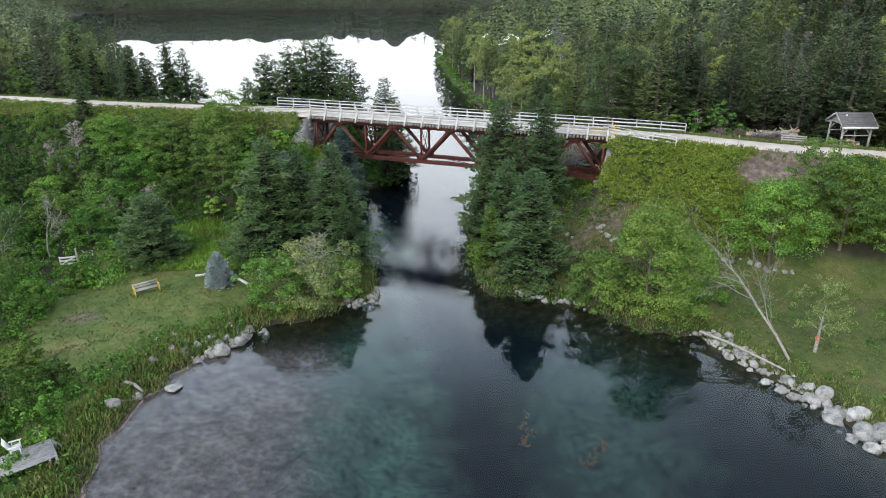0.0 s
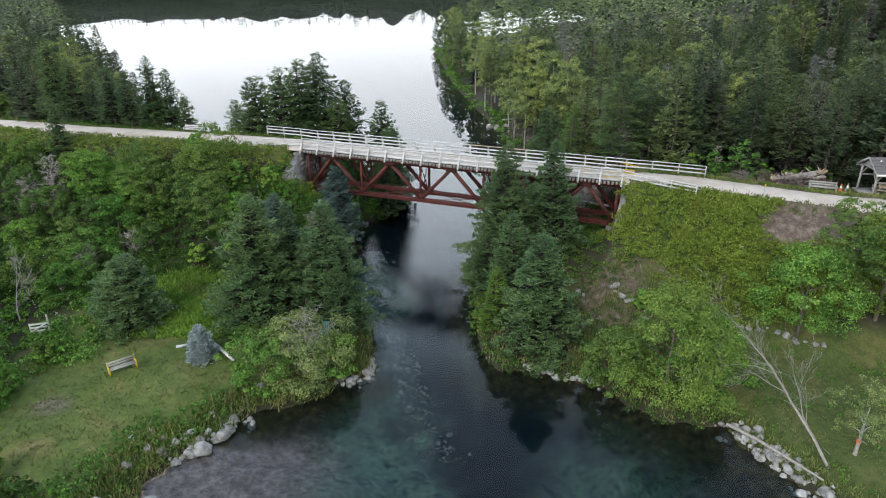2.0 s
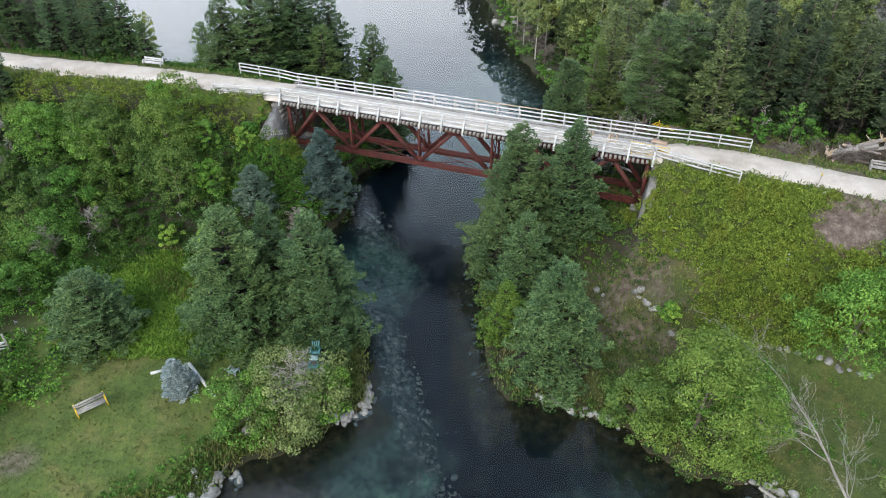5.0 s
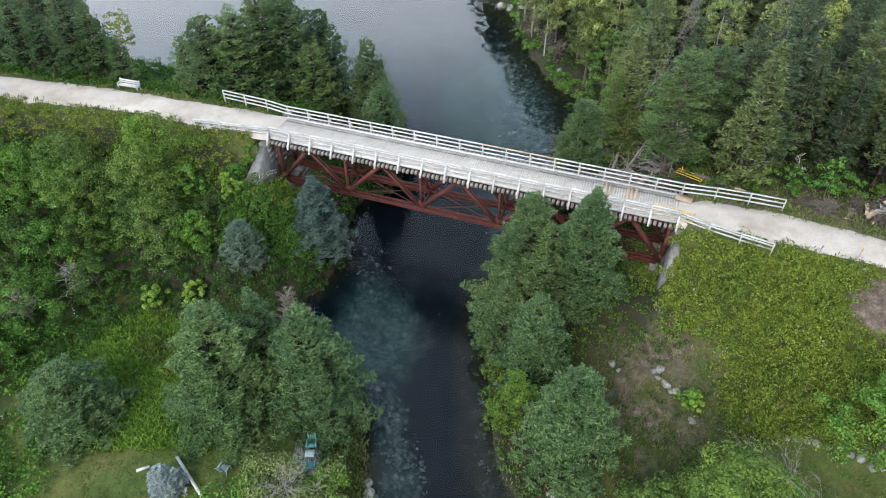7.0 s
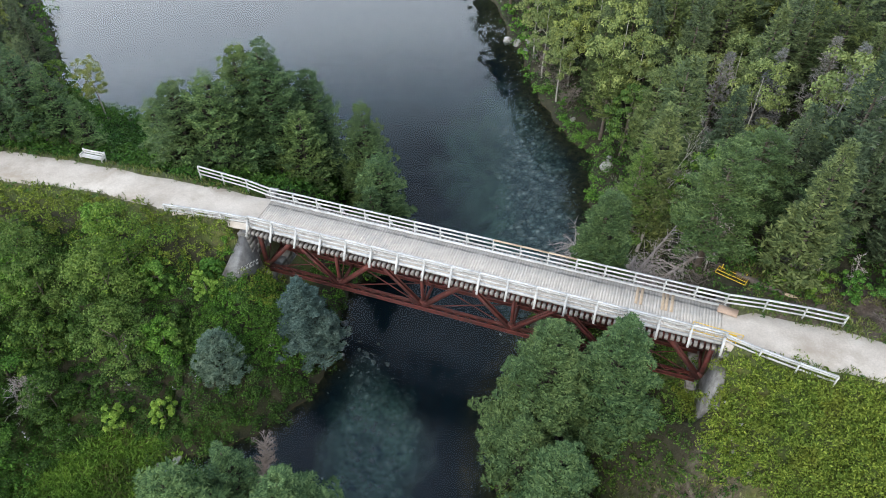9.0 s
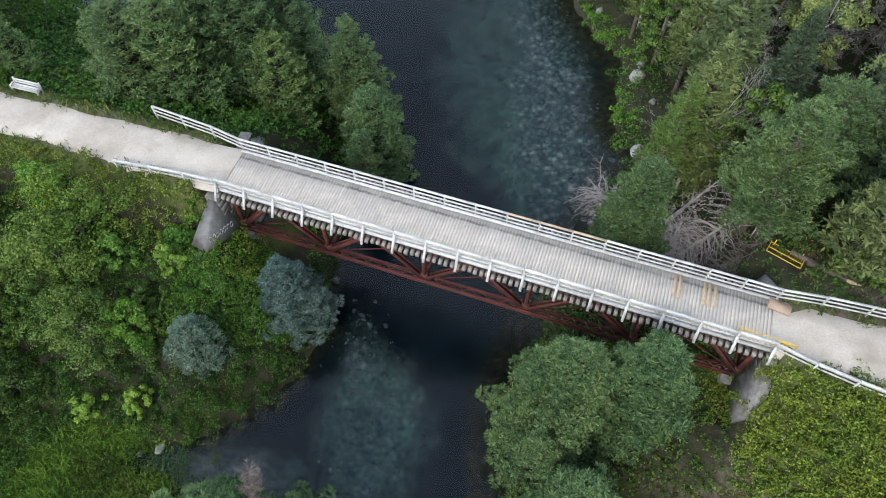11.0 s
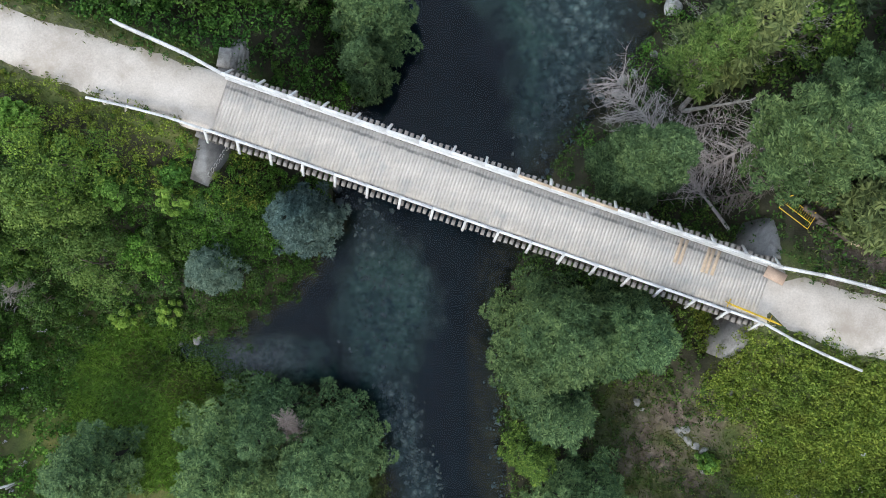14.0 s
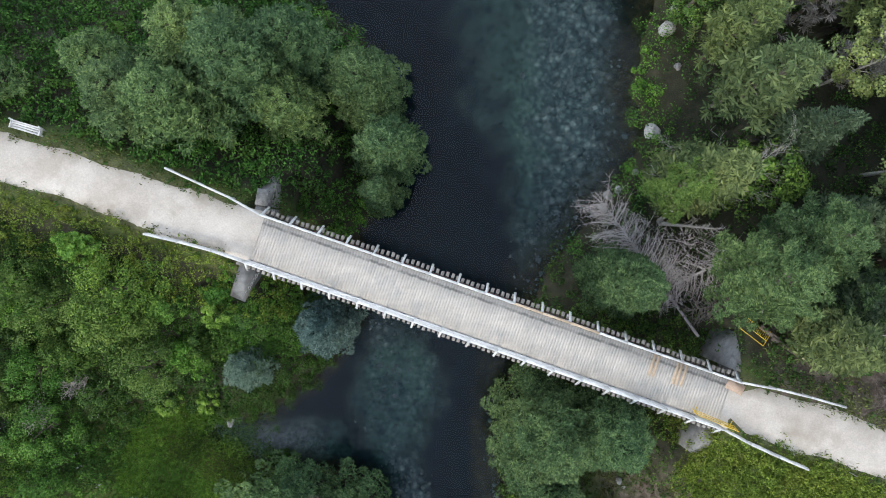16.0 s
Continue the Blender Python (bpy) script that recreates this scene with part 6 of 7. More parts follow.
# west shore heap, point, east shore line
for i in range(46):
    t = i / 45
    x, y = -18.2 + 4.4 * t + qr.uniform(-0.5, 0.5), 40.6 + 4.2 * t + qr.uniform(-0.5, 0.6)
    boulder(x, y, qr.choice((0.3, 0.4, 0.55, 0.7, 0.9)))
boulder(-15.9, 41.6, 1.4), boulder(-15.0, 43.0, 1.25), boulder(-16.6, 41.2, 0.9)
boulder(-17.8, 37.3, 1.5, "flat pale boulder lying in the shallows", 0.02, DRY, 0.32)
for x, y, d in ((-19.6, 36.0, 0.8), (-20.6, 34.8, 1.3), (-19.9, 39.6, 0.8), (-19.2, 41.2, 0.9), (-18.6, 42.3, 0.7), (-22.0, 30.3, 1.1), (-22.6, 29.4, 0.7), (-13.5, 47.6, 0.9), (-16.2, 44.6, 0.6)):
    boulder(x, y, d)
for i in range(44):
    t = i / 43
    x, y = -8.0 + 2.3 * min(1, t * 1.6) + qr.uniform(-0.4, 0.4), 49.2 + (3.6 * max(0, t - 0.4)) + qr.uniform(-0.5, 0.5)
    boulder(x, y, qr.choice((0.35, 0.45, 0.6, 0.8)), "pale broken rock on the point's bank")
for i in range(150):
    t = i / 149
    x = 18.8 + 6.2 * t
    y = 43.4 - 12.8 * t ** 1.25
    boulder(x + qr.uniform(-0.8, 0.8), y + qr.uniform(-0.8, 0.9), qr.choice((0.3, 0.4, 0.5, 0.65, 0.8)) * (0.8 + 0.5 * t))
for x, y, d in ((23.9, 35.7, 1.35), (23.2, 35.4, 1.1), (24.9, 33.6, 1.2), (25.3, 31.7, 1.5), (22.2, 36.0, 0.9), (24.6, 32.2, 1.3)):
    boulder(x, y, d)
for i in range(18):
    boulder(6.2 + 5.0 * i / 17 + qr.uniform(-0.2, 0.2), 50.6 - 2.2 * i / 17 + qr.uniform(-0.3, 0.3), qr.choice((0.4, 0.5, 0.7)))
for x, y, d in ((11.8, 60.2, 0.7), (12.2, 59.6, 0.4), (14.2, 58.5, 0.6), (14.7, 58.6, 0.85), (15.0, 57.7, 0.8), (15.3, 57.3, 0.5), (15.7, 57.2, 0.75), (16.2, 56.9, 0.7), (16.8, 61.6, 0.75), (16.4, 55.3, 0.6), (17.4, 60.5, 0.55), (14.5, 58.1, 0.45), (16.9, 62.4, 0.5)):
    boulder(x, y, d, "grey boulder on the bare bank", 0.3, group="bank boulders")
for i in range(16):
    t = i / 15
    boulder(19.9 + 9.0 * t, 54.7 - 3.6 * t + qr.uniform(-0.3, 0.3), qr.uniform(0.35, 0.8), "grey stone along the edge of the lawn", 0.3, group="bank boulders")
for x, y, d in ((16.1, 96.5, 1.6), (14.9, 88.3, 1.5), (16.7, 98.1, 0.9), (16.9, 93.5, 0.7), (9.3, 124, 1.4), (8.2, 125.2, 1.6), (10.2, 121.5, 1.2), (10.9, 123.2, 1.0), (11.2, 119.6, 0.8), (13.9, 105.3, 0.8), (11.0, 82.2, 0.9), (10.3, 81.6, 0.8), (11.4, 83.2, 0.9), (12.2, 83.6, 0.8), (13.6, 85.0, 0.7), (-20.0, 64.6, 0.9), (-21.3, 64.3, 0.6), (-9.4, 74.6, 0.8), (-9.6, 75.6, 0.9), (-9.3, 77.0, 0.7), (-9.2, 73.6, 0.6)):
    boulder(x, y, d)
# stones on the bed, one mesh
g = Geo()
wet_co = [np.array([v.co for v in me.vertices]) for me in WET]
wet_f = [[tuple(f.vertices) for f in me.polygons] for me in WET]
for i in range(2600):
    if i < 900:
        y = qr.uniform(44, 61)
        x = -5.8 + 4.6 * (60 - y) / 14 + qr.gauss(0, 0.9)
    elif i < 1150:
        x, y = qr.gauss(2.1, 0.5), qr.uniform(51, 67)
    elif i < 1350:
        x, y = qr.gauss(6.0, 1.4), qr.uniform(75, 82)
    elif i < 2250:
        x, y = qr.gauss(8.8, 1.9), qr.uniform(80, 110)
    else:
        x, y = qr.gauss(-7.0, 1.2), qr.uniform(62, 76)
    z = at_ground(x, y)
    if z < -0.2 and wave(np.float64(x), np.float64(y), 3.2, 77) > -0.35:
        k = i % 4
        co = wet_co[k] * min(0.75, qr.lognormvariate(-1.55, 0.5)) * np.array([1, qr.uniform(0.7, 1), 0.45])
        a = qr.uniform(0, 6.28)
        co = co @ np.array([[math.cos(a), math.sin(a), 0], [-math.sin(a), math.cos(a), 0], [0, 0, 1]]) + np.array([x, y, z + 0.02])
        g.v.append(co)
        for f in wet_f[k]:
            g.f.append(np.array([[e + g.n for e in f]]))
        g.n += len(co)
solo("bed_stones", g, M_ROCKWET, "pale stones scattered over the lake bed", "stones", kind="stuff")


# ---- deck boards ----
plank_me = [Geo().box((0, 0, 0), (0.1968, 3.06, 0.07)).mesh("plank", M_PLANK), Geo().box((0, 0, 0), (0.188, 3.06, 0.07)).mesh("plank", M_NEWWOOD)]
count = int(LENGTH / 0.196)
for i in range(count):
    s = (i + 0.5) * LENGTH / count
    b = part("plank", plank_me[0], None, bridge)
    b.matrix_basis = pose(*on_bridge(s, rng.uniform(-0.03, 0.03), -0.075 + rng.uniform(-0.002, 0.002)), 0, 0, turn + rng.uniform(-0.02, 0.02))
g1 = Geo().box((0, 0, 0), (0.19, 1.5, 0.05)).mesh("patch_board", M_NEWWOOD)
for s in (28.4, 28.7, 30.1, 30.35, 30.7):
    b = part("patch_board", g1, None, bridge, "fresh lumber patch board")
    b.matrix_basis = pose(*on_bridge(s, 0.75, -0.01), 0, 0, turn)
sheet = solo("plywood_sheet", Geo().box((0, 0, 0.03), (1.25, 0.7, 0.03)), M_TAN, "tan plywood sheet lying at the end of the deck", "plywood", on_bridge(LENGTH + 0.1, 1.2, 0.04), turn - 8)


# ---- furniture and small things ----
def bench(at, turn_, length, slat_mat, end_mat, label, group="benches"):
    b = thing("bench", label, "bench", (at[0], at[1], at_ground(*at) + 0.0), turn_, group)
    for e in (-1, 1):
        x = e * (length / 2 - 0.06)
        g = Geo().box((x, -0.2, 0.21), (0.09, 0.09, 0.46)).beam((x, 0.2, -0.02), (x, 0.36, 0.9), 0.09, 0.09, (1, 0, 0)).box((x, 0.02, 0.4), (0.09, 0.5, 0.08)).box((x, 0.0, 0.63), (0.1, 0.5, 0.05)).box((x, -0.2, 0.5), (0.08, 0.08, 0.24))
        part("end_frame", g, end_mat, b)
    for y in (-0.17, 0.0, 0.16):
        part("seat_slat", Geo().box((0, y, 0.45), (length, 0.14, 0.04)), slat_mat, b)
    for k in (0, 1):
        z = 0.6 + 0.2 * k
        part("back_slat", Geo().box((0, 0.24 + (z - 0.45) * 0.18, z), (length, 0.035, 0.15), [[1, 0, 0], [0, 0.98, 0.17], [0, -0.17, 0.98]]), slat_mat, b)
    return b


bench((-24.1, 49.1), 37, 2.0, M_GREYWOOD, M_YELLOW, "grey slatted bench with bright yellow end frames on the lawn")
bench((-30.6, 87.5), -17, 2.2, M_WHITEWOOD, M_WHITEWOOD, "weathered white wooden bench beside the trail")
bench((34.5, 65.4), -20, 2.3, M_GREYWOOD, M_GREYWOOD, "weathered grey wooden bench beside the trail")


def shelter(x, y, turn_):
    z = at_ground(x, y)
    t = thing("picnic_shelter", "open timber picnic shelter with a dark shingled gable roof", "shelter", (x, y, z), turn_)
    for px_ in (-1.3, 1.3):
        for py_ in (-1.3, 1.3):
            p = part("post", Geo().box((px_, py_, 1.22), (0.15, 0.15, 2.44)), M_GREYWOOD, t)
            part("knee_brace", Geo().beam((px_, py_, 1.6), (px_ * 0.55, py_, 2.35), 0.09, 0.09).beam((px_, py_, 1.6), (px_, py_ * 0.5, 2.35), 0.09, 0.09), M_GREYWOOD, p)
    for py_ in (-1.3, 1.3):
        part("beam", Geo().box((0, py_, 2.45), (3.1, 0.14, 0.18)), M_GREYWOOD, t)
        part("fascia", Geo().box((0, py_ * 1.36, 2.38), (3.3, 0.05, 0.2)), M_WHITEPL, t, "white eave board")
        part("side_rail", Geo().box((0, py_, 1.55), (2.8, 0.06, 0.1)), M_GREYWOOD, t)
    part("floor", Geo().box((0, 0, 0.06), (3.2, 3.2, 0.14)), M_GREYWOOD, t)
    for e in (-1, 1):
        slope = part("roof_slope", Geo().beam((0, 0, 3.5), (0, e * 1.75, 2.42), 3.3, 0.07, (0, -e * 0.4, 1)), M_ROOF, t)
        for k in range(6):
            a, b = 0.02 + k / 6, 0.02 + (k + 1) / 6
            part("shingle_course", Geo().beam((0, e * 1.75 * a, 3.56 - 1.08 * a), (0, e * 1.75 * b, 3.575 - 1.08 * b), 3.32, 0.025, (0, -e * 0.4, 1)), M_ROOF, slope)
        g = Geo()
        g.add([(e * 1.32, -1.3, 2.5), (e * 1.32, 1.3, 2.5), (e * 1.32, 0, 3.38), (e * 1.27, -1.3, 2.5), (e * 1.27, 1.3, 2.5), (e * 1.27, 0, 3.38)], [(0, 1, 2), (3, 4, 5)])
        part("gable", g, M_GREYWOOD, t)
        part("rake_board", Geo().beam((e * 1.67, 0, 3.5), (e * 1.67, 1.75, 2.42), 0.04, 0.16).beam((e * 1.67, 0, 3.5), (e * 1.67, -1.75, 2.42), 0.04, 0.16), M_GREYWOOD, t)
    return t


shelter(39.9, 65.6, -3)
pt = thing("picnic_table", "pale wooden picnic table under the shelter", "picnic table", (40.1, 65.5, at_ground(40.0, 65.5) + 0.13), 60)
for y in (-0.3, -0.1, 0.1, 0.3):
    part("table_board", Geo().box((0, y, 0.75), (1.8, 0.18, 0.04)), M_NEWWOOD, pt)
for y in (-0.72, 0.72):
    part("seat_board", Geo().box((0, y, 0.45), (1.8, 0.26, 0.04)), M_NEWWOOD, pt)
for x in (-0.6, 0.6):
    part("leg_frame", Geo().beam((x, -0.7, 0), (x, -0.15, 0.73), 0.08, 0.09).beam((x, 0.7, 0), (x, 0.15, 0.73), 0.08, 0.09).box((x, 0, 0.41), (0.05, 1.6, 0.09)), M_NEWWOOD, pt)
solo("roof_vent", Geo().tube([(0, 0, -0.05), (0, 0, 0.12)], [0.06, 0.06], 8), M_WHITEPL, "small white marker on the shelter roof", "vent", (39.0, 65.1, at_ground(40.0, 65.5) + 3.3))

def log_geo(length, r, seed):
    """A crooked, knotty trunk."""
    q = random.Random(seed + 500)
    n = 9
    pts = [Vector((-length / 2 + length * k / n, q.uniform(-0.07, 0.07) if 0 < k < n else 0, (q.uniform(-0.05, 0.07) if 0 < k < n else 0.05 * k / n))) for k in range(n + 1)]
    g = Geo().tube(pts, [r * (1.05 - 0.35 * k / n) * (q.uniform(0.82, 1.15) if 0 < k < n else 1.0) for k in range(n + 1)], 9)
    return g


# felled trunks and brush by the trail
for i, (x, y, L, a, r, m, up) in enumerate(((33.4, 68.4, 4.6, 14, 0.22, M_DEAD, 0.5), (32.4, 68.8, 3.4, -8, 0.2, M_BARK, 0.1), (36.0, 70.0, 3.4, 22, 0.2, M_NEWWOOD, 0.8), (31.1, 68.1, 1.5, 70, 0.13, M_NEWWOOD, 0.35), (34.6, 69.2, 4.0, 24, 0.2, M_DEAD, 0.75), (35.2, 69.0, 3.0, 2, 0.15, M_DEAD, 0.6), (34.0, 68.2, 2.6, -35, 0.12, M_TWIG, 0.7), (36.4, 69.2, 2.6, 48, 0.14, M_BARK, 0.2), (32.0, 67.8, 2.2, 38, 0.12, M_TWIG, 0.25), (33.2, 67.6, 2.8, -20, 0.14, M_BARK, 0.05), (30.2, 68.4, 1.6, 40, 0.12, M_TWIG, 0.0))):
    log = thing("felled_log", "felled trunk with torn pale wood beside the trail", "log", (x, y, at_ground(x, y) + r * 0.8 + up * 1.35), a, "felled logs")
    r = r * 1.25
    part("bark", log_geo(L, r, i), m, log, smooth=True)
    ql = random.Random(i + 700)
    for _ in range(4):
        p = Vector((ql.uniform(-0.4, 0.4) * L, 0, 0))
        d = Vector((ql.uniform(-0.5, 0.5), ql.uniform(-1, 1), ql.uniform(0.2, 1))).normalized() * ql.uniform(0.4, 0.9)
        part("limb_stub", Geo().tube([p, p + d * 0.6, p + d], [r * 0.32, r * 0.2, r * 0.06], 6), m, log)
    part("torn_end", Geo().tube([(-L / 2 - 0.25, 0, 0.05), (-L / 2 + 0.02, 0, 0)], [r * 0.5, r * 0.96], 9), M_NEWWOOD, log, "pale torn wood")
    part("cut_face", Geo().tube([(L / 2 - 0.02, 0, 0.05), (L / 2 + 0.02, 0, 0.05)], [r * 0.67, r * 0.6], 9), M_NEWWOOD, log, "pale sawn wood")
for k, (x, y) in enumerate(((32.2, 68.0), (34.4, 68.4), (36.4, 69.6), (31.0, 69.2), (28.4, 68.6), (33.2, 67.9), (35.2, 68.8), (37.2, 69.8), (33.4, 69.6), (31.6, 67.6))):
    t = thing("brush_pile", "heap of broken twigs and slash among the logs", "brush pile", at=(x, y, at_ground(x, y)), turn=k * 50)
    part("tangle", bare_geo(1.0, 1.4, 190 + k, (0.3, 0.25), 56, 0.2, 5, 0.04, 0.03), M_TWIG if k % 3 else M_BARK, t)
for i, (x, y, a) in enumerate(((20.8, 72.6, -40), (21.6, 71.9, -35))):
    log = thing("felled_log", "broken trunk with a torn pale end behind the railing", "log", (x, y, at_ground(x, y) + 0.2), a, "felled logs")
    part("bark", Geo().tube([(-1.4, 0, 0), (0, 0.05, 0.05), (0.9, 0, 0.05)], [0.2, 0.19, 0.15], 9), M_BARK, log, smooth=True)
    part("torn_end", Geo().tube([(0.85, 0, 0.05), (1.3, 0.05, 0.08), (1.7, 0.12, 0.1)], [0.15, 0.13, 0.02], 6), M_NEWWOOD, log, "torn orange-tan wood")
for k, (x, y, nm) in enumerate(((36.3, 65.6, "orange"), (37.1, 65.9, "grey"))):
    c = thing("traffic_cone", "orange and white traffic cone beside the trail" if k == 0 else "faded traffic cone beside the trail", "cone", (x, y, at_ground(x, y)), 0)
    part("base", Geo().box((0, 0, 0.02), (0.4, 0.4, 0.04)), M_ORANGE if k == 0 else M_GREYWOOD, c)
    part("cone", Geo().tube([(0, 0, 0.03), (0, 0, 0.75)], [0.16, 0.03], 12), M_ORANGE if k == 0 else M_GREYWOOD, c, smooth=True)
    part("band", Geo().tube([(0, 0, 0.35), (0, 0, 0.55)], [0.115, 0.08], 12), M_WHITEPL, c, "white reflective band", smooth=True)


def barrier(at, turn_, tilt, length, label):
    b = thing("barrier", label, "barrier", at, turn_)
    b.matrix_basis = pose(*at, tilt, 0, turn_)
    h = 1.05
    for z in (0.12, 0.62, h):
        part("rail_tube", Geo().tube([(-length / 2, 0, z), (length / 2, 0, z)], [0.024, 0.024], 8), M_YELLOW, b, smooth=True)
    for e in (-1, 1):
        part("end_tube", Geo().tube([(e * length / 2, 0, 0), (e * length / 2, 0, h)], [0.024, 0.024], 8), M_YELLOW, b, smooth=True)
        part("foot", Geo().box((e * (length / 2 - 0.2), 0, 0.015), (0.05, 0.5, 0.03)), M_YELLOW, b)
    for i in range(1, int(length / 0.14)):
        x = -length / 2 + i * 0.14
        part("bar", Geo().tube([(x, 0, 0.12), (x, 0, 0.62)], [0.009, 0.009], 5), M_YELLOW, b)
    return b


bz = on_bridge(LENGTH - 0.6, -1.25, 0.0)
b = barrier((*bz.xy, 9.78), turn - 3, 8, 3.0, "yellow steel crowd barrier leaning along the railing")
part("sign_plate", Geo().box((0.9, -0.03, 0.78), (0.5, 0.02, 0.3)), M_YELLOW, b, "plain bright yellow plate")
part("sign_plate", Geo().box((0.15, -0.03, 0.78), (0.45, 0.02, 0.28)), M_WHITEPL, b, "plain white plate")
barrier((19.6, 73.6, at_ground(19.6, 73.6) + 0.35), -38, 78, 2.1, "yellow steel barrier lying flat in the brush")
for x, y in ((25.5, 63.5), (28.0, 63.0)):
    plain_post = x < 26
    m_ = thing("marker_post", "thin brown wooden marker post beside the trail" if plain_post else "thin marker post with a yellow top beside the trail", "post", (x, y, at_ground(x, y)))
    part("stake", Geo().tube([(0, 0, -0.1), (0.02, 0, 1.0)], [0.03, 0.025], 6), M_GREYWOOD, m_)
    if plain_post:
        continue
    part("reflector", Geo().box((0.02, 0, 1.08), (0.1, 0.03, 0.2)), M_YELLOW, m_, "yellow reflector")

# gate, boards and seats on the west lawn
gt = thing("gate", "small weathered white wooden gate standing in the scrub", "gate", (-33.2, 54.5, at_ground(-33.2, 54.5)), 15)
part("post", Geo().box((0.75, 0, 0.9), (0.12, 0.12, 1.9)), M_GREYWOOD, gt)
for z in (0.45, 0.75, 1.05):
    part("gate_rail", Geo().box((0, 0, z), (1.4, 0.04, 0.14)), M_WHITEWOOD, gt)
part("gate_brace", Geo().beam((-0.65, -0.04, 0.4), (0.65, -0.04, 1.1), 0.04, 0.12), M_WHITEWOOD, gt)
part("gate_stile", Geo().box((-0.65, 0.02, 0.75), (0.1, 0.04, 0.85)), M_WHITEWOOD, gt)
solo("timber", Geo().box((0, 0, 0.1), (0.85, 0.18, 0.16)), M_WHITEWOOD, "short pale timber lying on the lawn", "timber", (-20.9, 52.4, at_ground(-20.9, 52.4)), 22)
solo("timber", Geo().beam((-2.2, 0, 0.12), (2.2, 0, 0.5), 0.2, 0.12), M_WHITEWOOD, "long pale weathered beam lying beside the bush", "timber", (-17.5, 51.6, at_ground(-17.5, 51.6)), -50)


def lawn_chair(at, turn_, mat, label, z=None):
    c = thing("lawn_chair", label, "chair", (at[0], at[1], at_ground(*at) if z is None else z), turn_)
    part("seat", Geo().box((0, 0, 0.4), (0.55, 0.5, 0.05), [[1, 0, 0], [0, 0.98, 0.15], [0, -0.15, 0.98]]), mat, c)
    for k in range(4):
        x = -0.21 + 0.14 * k
        part("back_slat", Geo().beam((x, 0.22, 0.38), (x * 1.15, 0.5, 1.0), 0.11, 0.03, (0, -1, 0.4)), mat, c)
    for e in (-1, 1):
        part("armrest", Geo().box((e * 0.32, -0.02, 0.62), (0.1, 0.6, 0.035)), mat, c)
        part("leg", Geo().box((e * 0.3, -0.24, 0.31), (0.06, 0.06, 0.62)), mat, c)
        part("leg", Geo().beam((e * 0.3, 0.3, 0.0), (e * 0.3, 0.1, 0.62), 0.06, 0.06, (1, 0, 0)), mat, c)
    return c


lawn_chair((-15.4, 52.3), 155, plain("pale_blue_paint", (0.3, 0.38, 0.4), 0.6), "pale blue-grey slatted lawn chair by the bushes")
# platform on the point
pf = thing("platform", "small grey plank platform on the point", "platform", (-10.1, 53.1, at_ground(-10.1, 53.1)), -4)
for i in range(12):
    part("platform_board", Geo().box((-0.83 + 0.15 * i, 0, 0.3), (0.14, 2.6, 0.04)), M_GREYWOOD, pf)
for x in (-0.85, 0.85):
    for y in (-1.1, 1.1):
        part("footing", Geo().box((x, y, 0.1), (0.12, 0.12, 0.38)), M_GREYWOOD, pf)
part("side_board", Geo().box((0.95, 0, 0.32), (0.05, 2.6, 0.16)), M_GREYWOOD, pf)
zp = at_ground(-10.1, 53.1) + 0.32
tb = thing("side_table", "pale teal square plastic table on the platform", "table", (-9.75, 53.0, zp), 0)
part("table_top", Geo().box((0, 0, 0.62), (0.62, 0.52, 0.04)), plain("pale_mint_plastic", (0.5, 0.66, 0.62), 0.4), tb)
for x in (-0.24, 0.24):
    for y in (-0.2, 0.2):
        part("leg", Geo().box((x, y, 0.31), (0.05, 0.05, 0.62)), M_TEAL, tb)
lawn_chair((-9.75, 53.8), 0, M_TEAL, "teal plastic chair on the platform", zp)
lawn_chair((-9.65, 52.2), 180, M_TEAL, "teal plastic chair on the platform", zp)
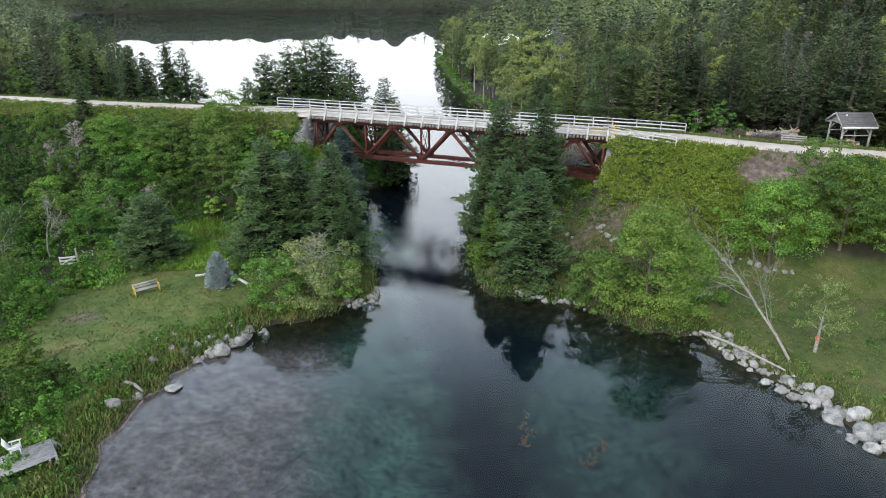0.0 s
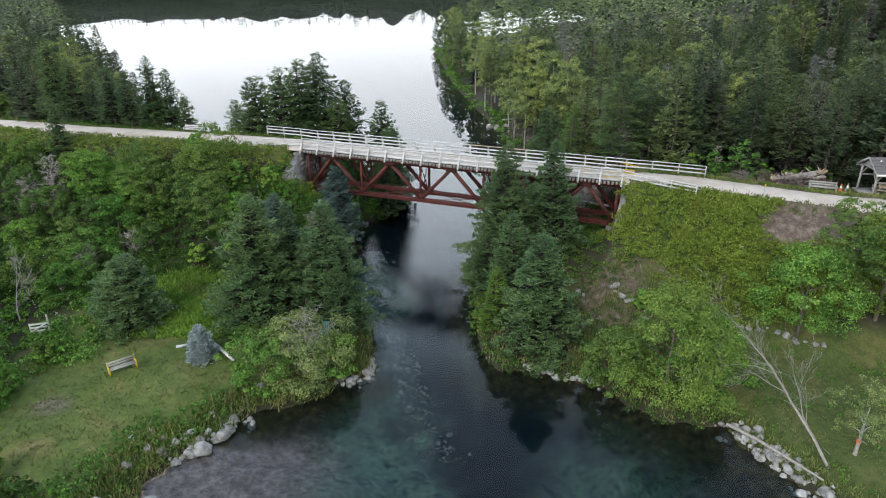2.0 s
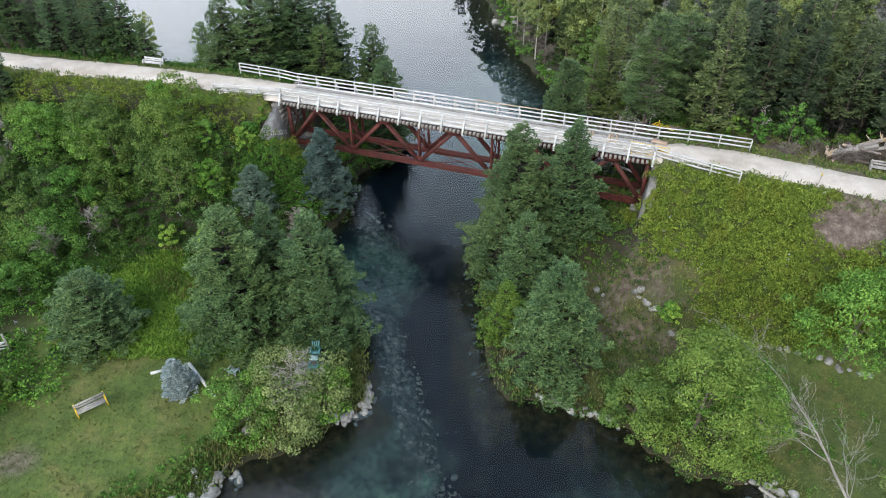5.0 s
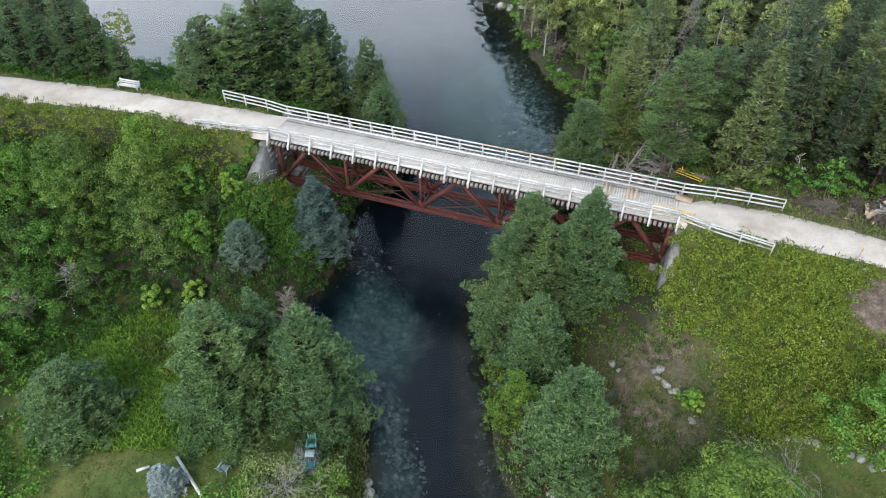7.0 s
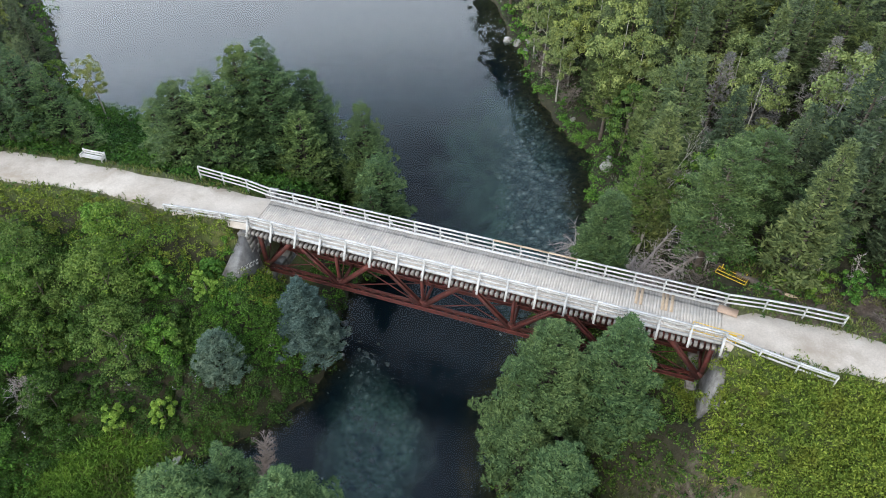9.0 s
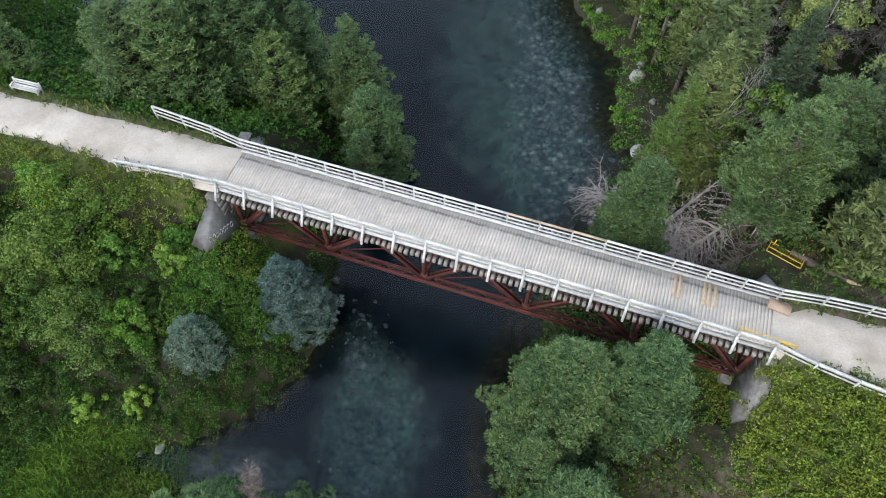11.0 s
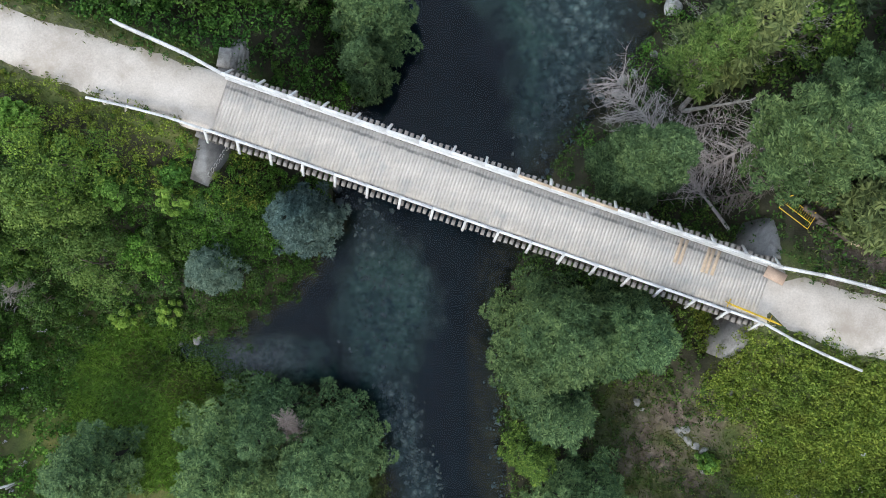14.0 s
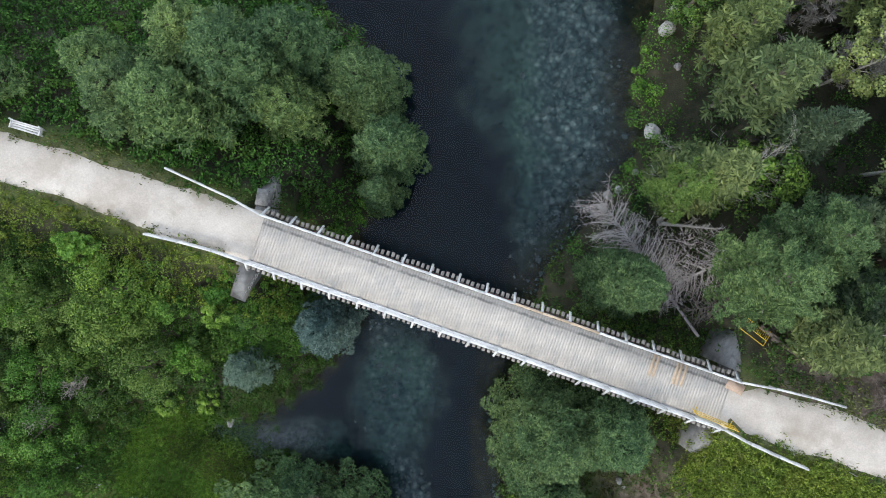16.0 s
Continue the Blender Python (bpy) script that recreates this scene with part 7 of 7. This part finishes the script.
# dock on the near west shore
dk = thing("dock", "weathered grey plank dock on the near shore", "dock", (-23.4, 28.2, 0.75), 40)
for i in range(9):
    part("dock_board", Geo().box((0, -0.85 + 0.21 * i, 0.5), (5.2, 0.195, 0.05)), M_GREYWOOD, dk)
for x in (-2.2, 0, 2.2):
    part("joist", Geo().box((x, 0, 0.39), (0.1, 1.9, 0.16)), M_GREYWOOD, dk)
    for y in (-0.8, 0.8):
        part("pile", Geo().tube([(x, y, -1.4), (x, y, 0.4)], [0.06, 0.06], 8), M_GREYWOOD, dk)
part("strut", Geo().beam((2.6, -0.95, -0.7), (2.5, -0.9, 0.6), 0.09, 0.09), M_GREYWOOD, dk)
lawn_chair((-23.1, 29.3), 120, M_WHITEPL, "white plastic garden chair on the dock", 1.28)
fr = thing("wooden_frame", "small pale wooden frame lying on the dock", "frame", (-24.2, 28.2, 1.28), 30)
for e in (-1, 1):
    part("frame_side", Geo().box((e * 0.28, 0, 0.03), (0.07, 0.6, 0.05)), M_NEWWOOD, fr)
    part("frame_end", Geo().box((0, e * 0.28, 0.03), (0.49, 0.07, 0.05)), M_NEWWOOD, fr)
# driftwood and logs
solo("driftwood", Geo().tube([(-0.9, 0, 0.15), (-0.4, 0.15, 0.42), (0.2, 0.1, 0.35), (0.9, -0.2, 0.1)], [0.13, 0.14, 0.12, 0.07], 8), M_DEAD, "curved bleached driftwood on the shore", "driftwood", (-20.2, 36.6, at_ground(-20.2, 36.6)), -8, smooth=True)
solo("log", Geo().tube([(-3.2, 0, 0.3), (-1, 0.1, 0.32), (1.5, 0, 0.25), (3.2, -0.1, 0.2)], [0.11, 0.11, 0.09, 0.06], 8), M_DEAD, "bleached log lying along the shore rocks", "log", (20.6, 40.6, at_ground(20.6, 40.6) + 0.15), -52, smooth=True)
for i, (x, y) in enumerate(((5.0, 35.5), (5.4, 36.5), (10.0, 34.6), (8.6, 33.0), (4.5, 27.5), (8.8, 28.2), (7.6, 27.4))):
    solo("pondweed", cover_geo([(x + qr.uniform(-0.4, 0.4), y + qr.uniform(-0.4, 0.4)) for _ in range(3)], 300 + i, 0.35, 40, 0.16, 1.6), M_WEED, "brown pondweed clump under the surface", "pondweed", kind="stuff")
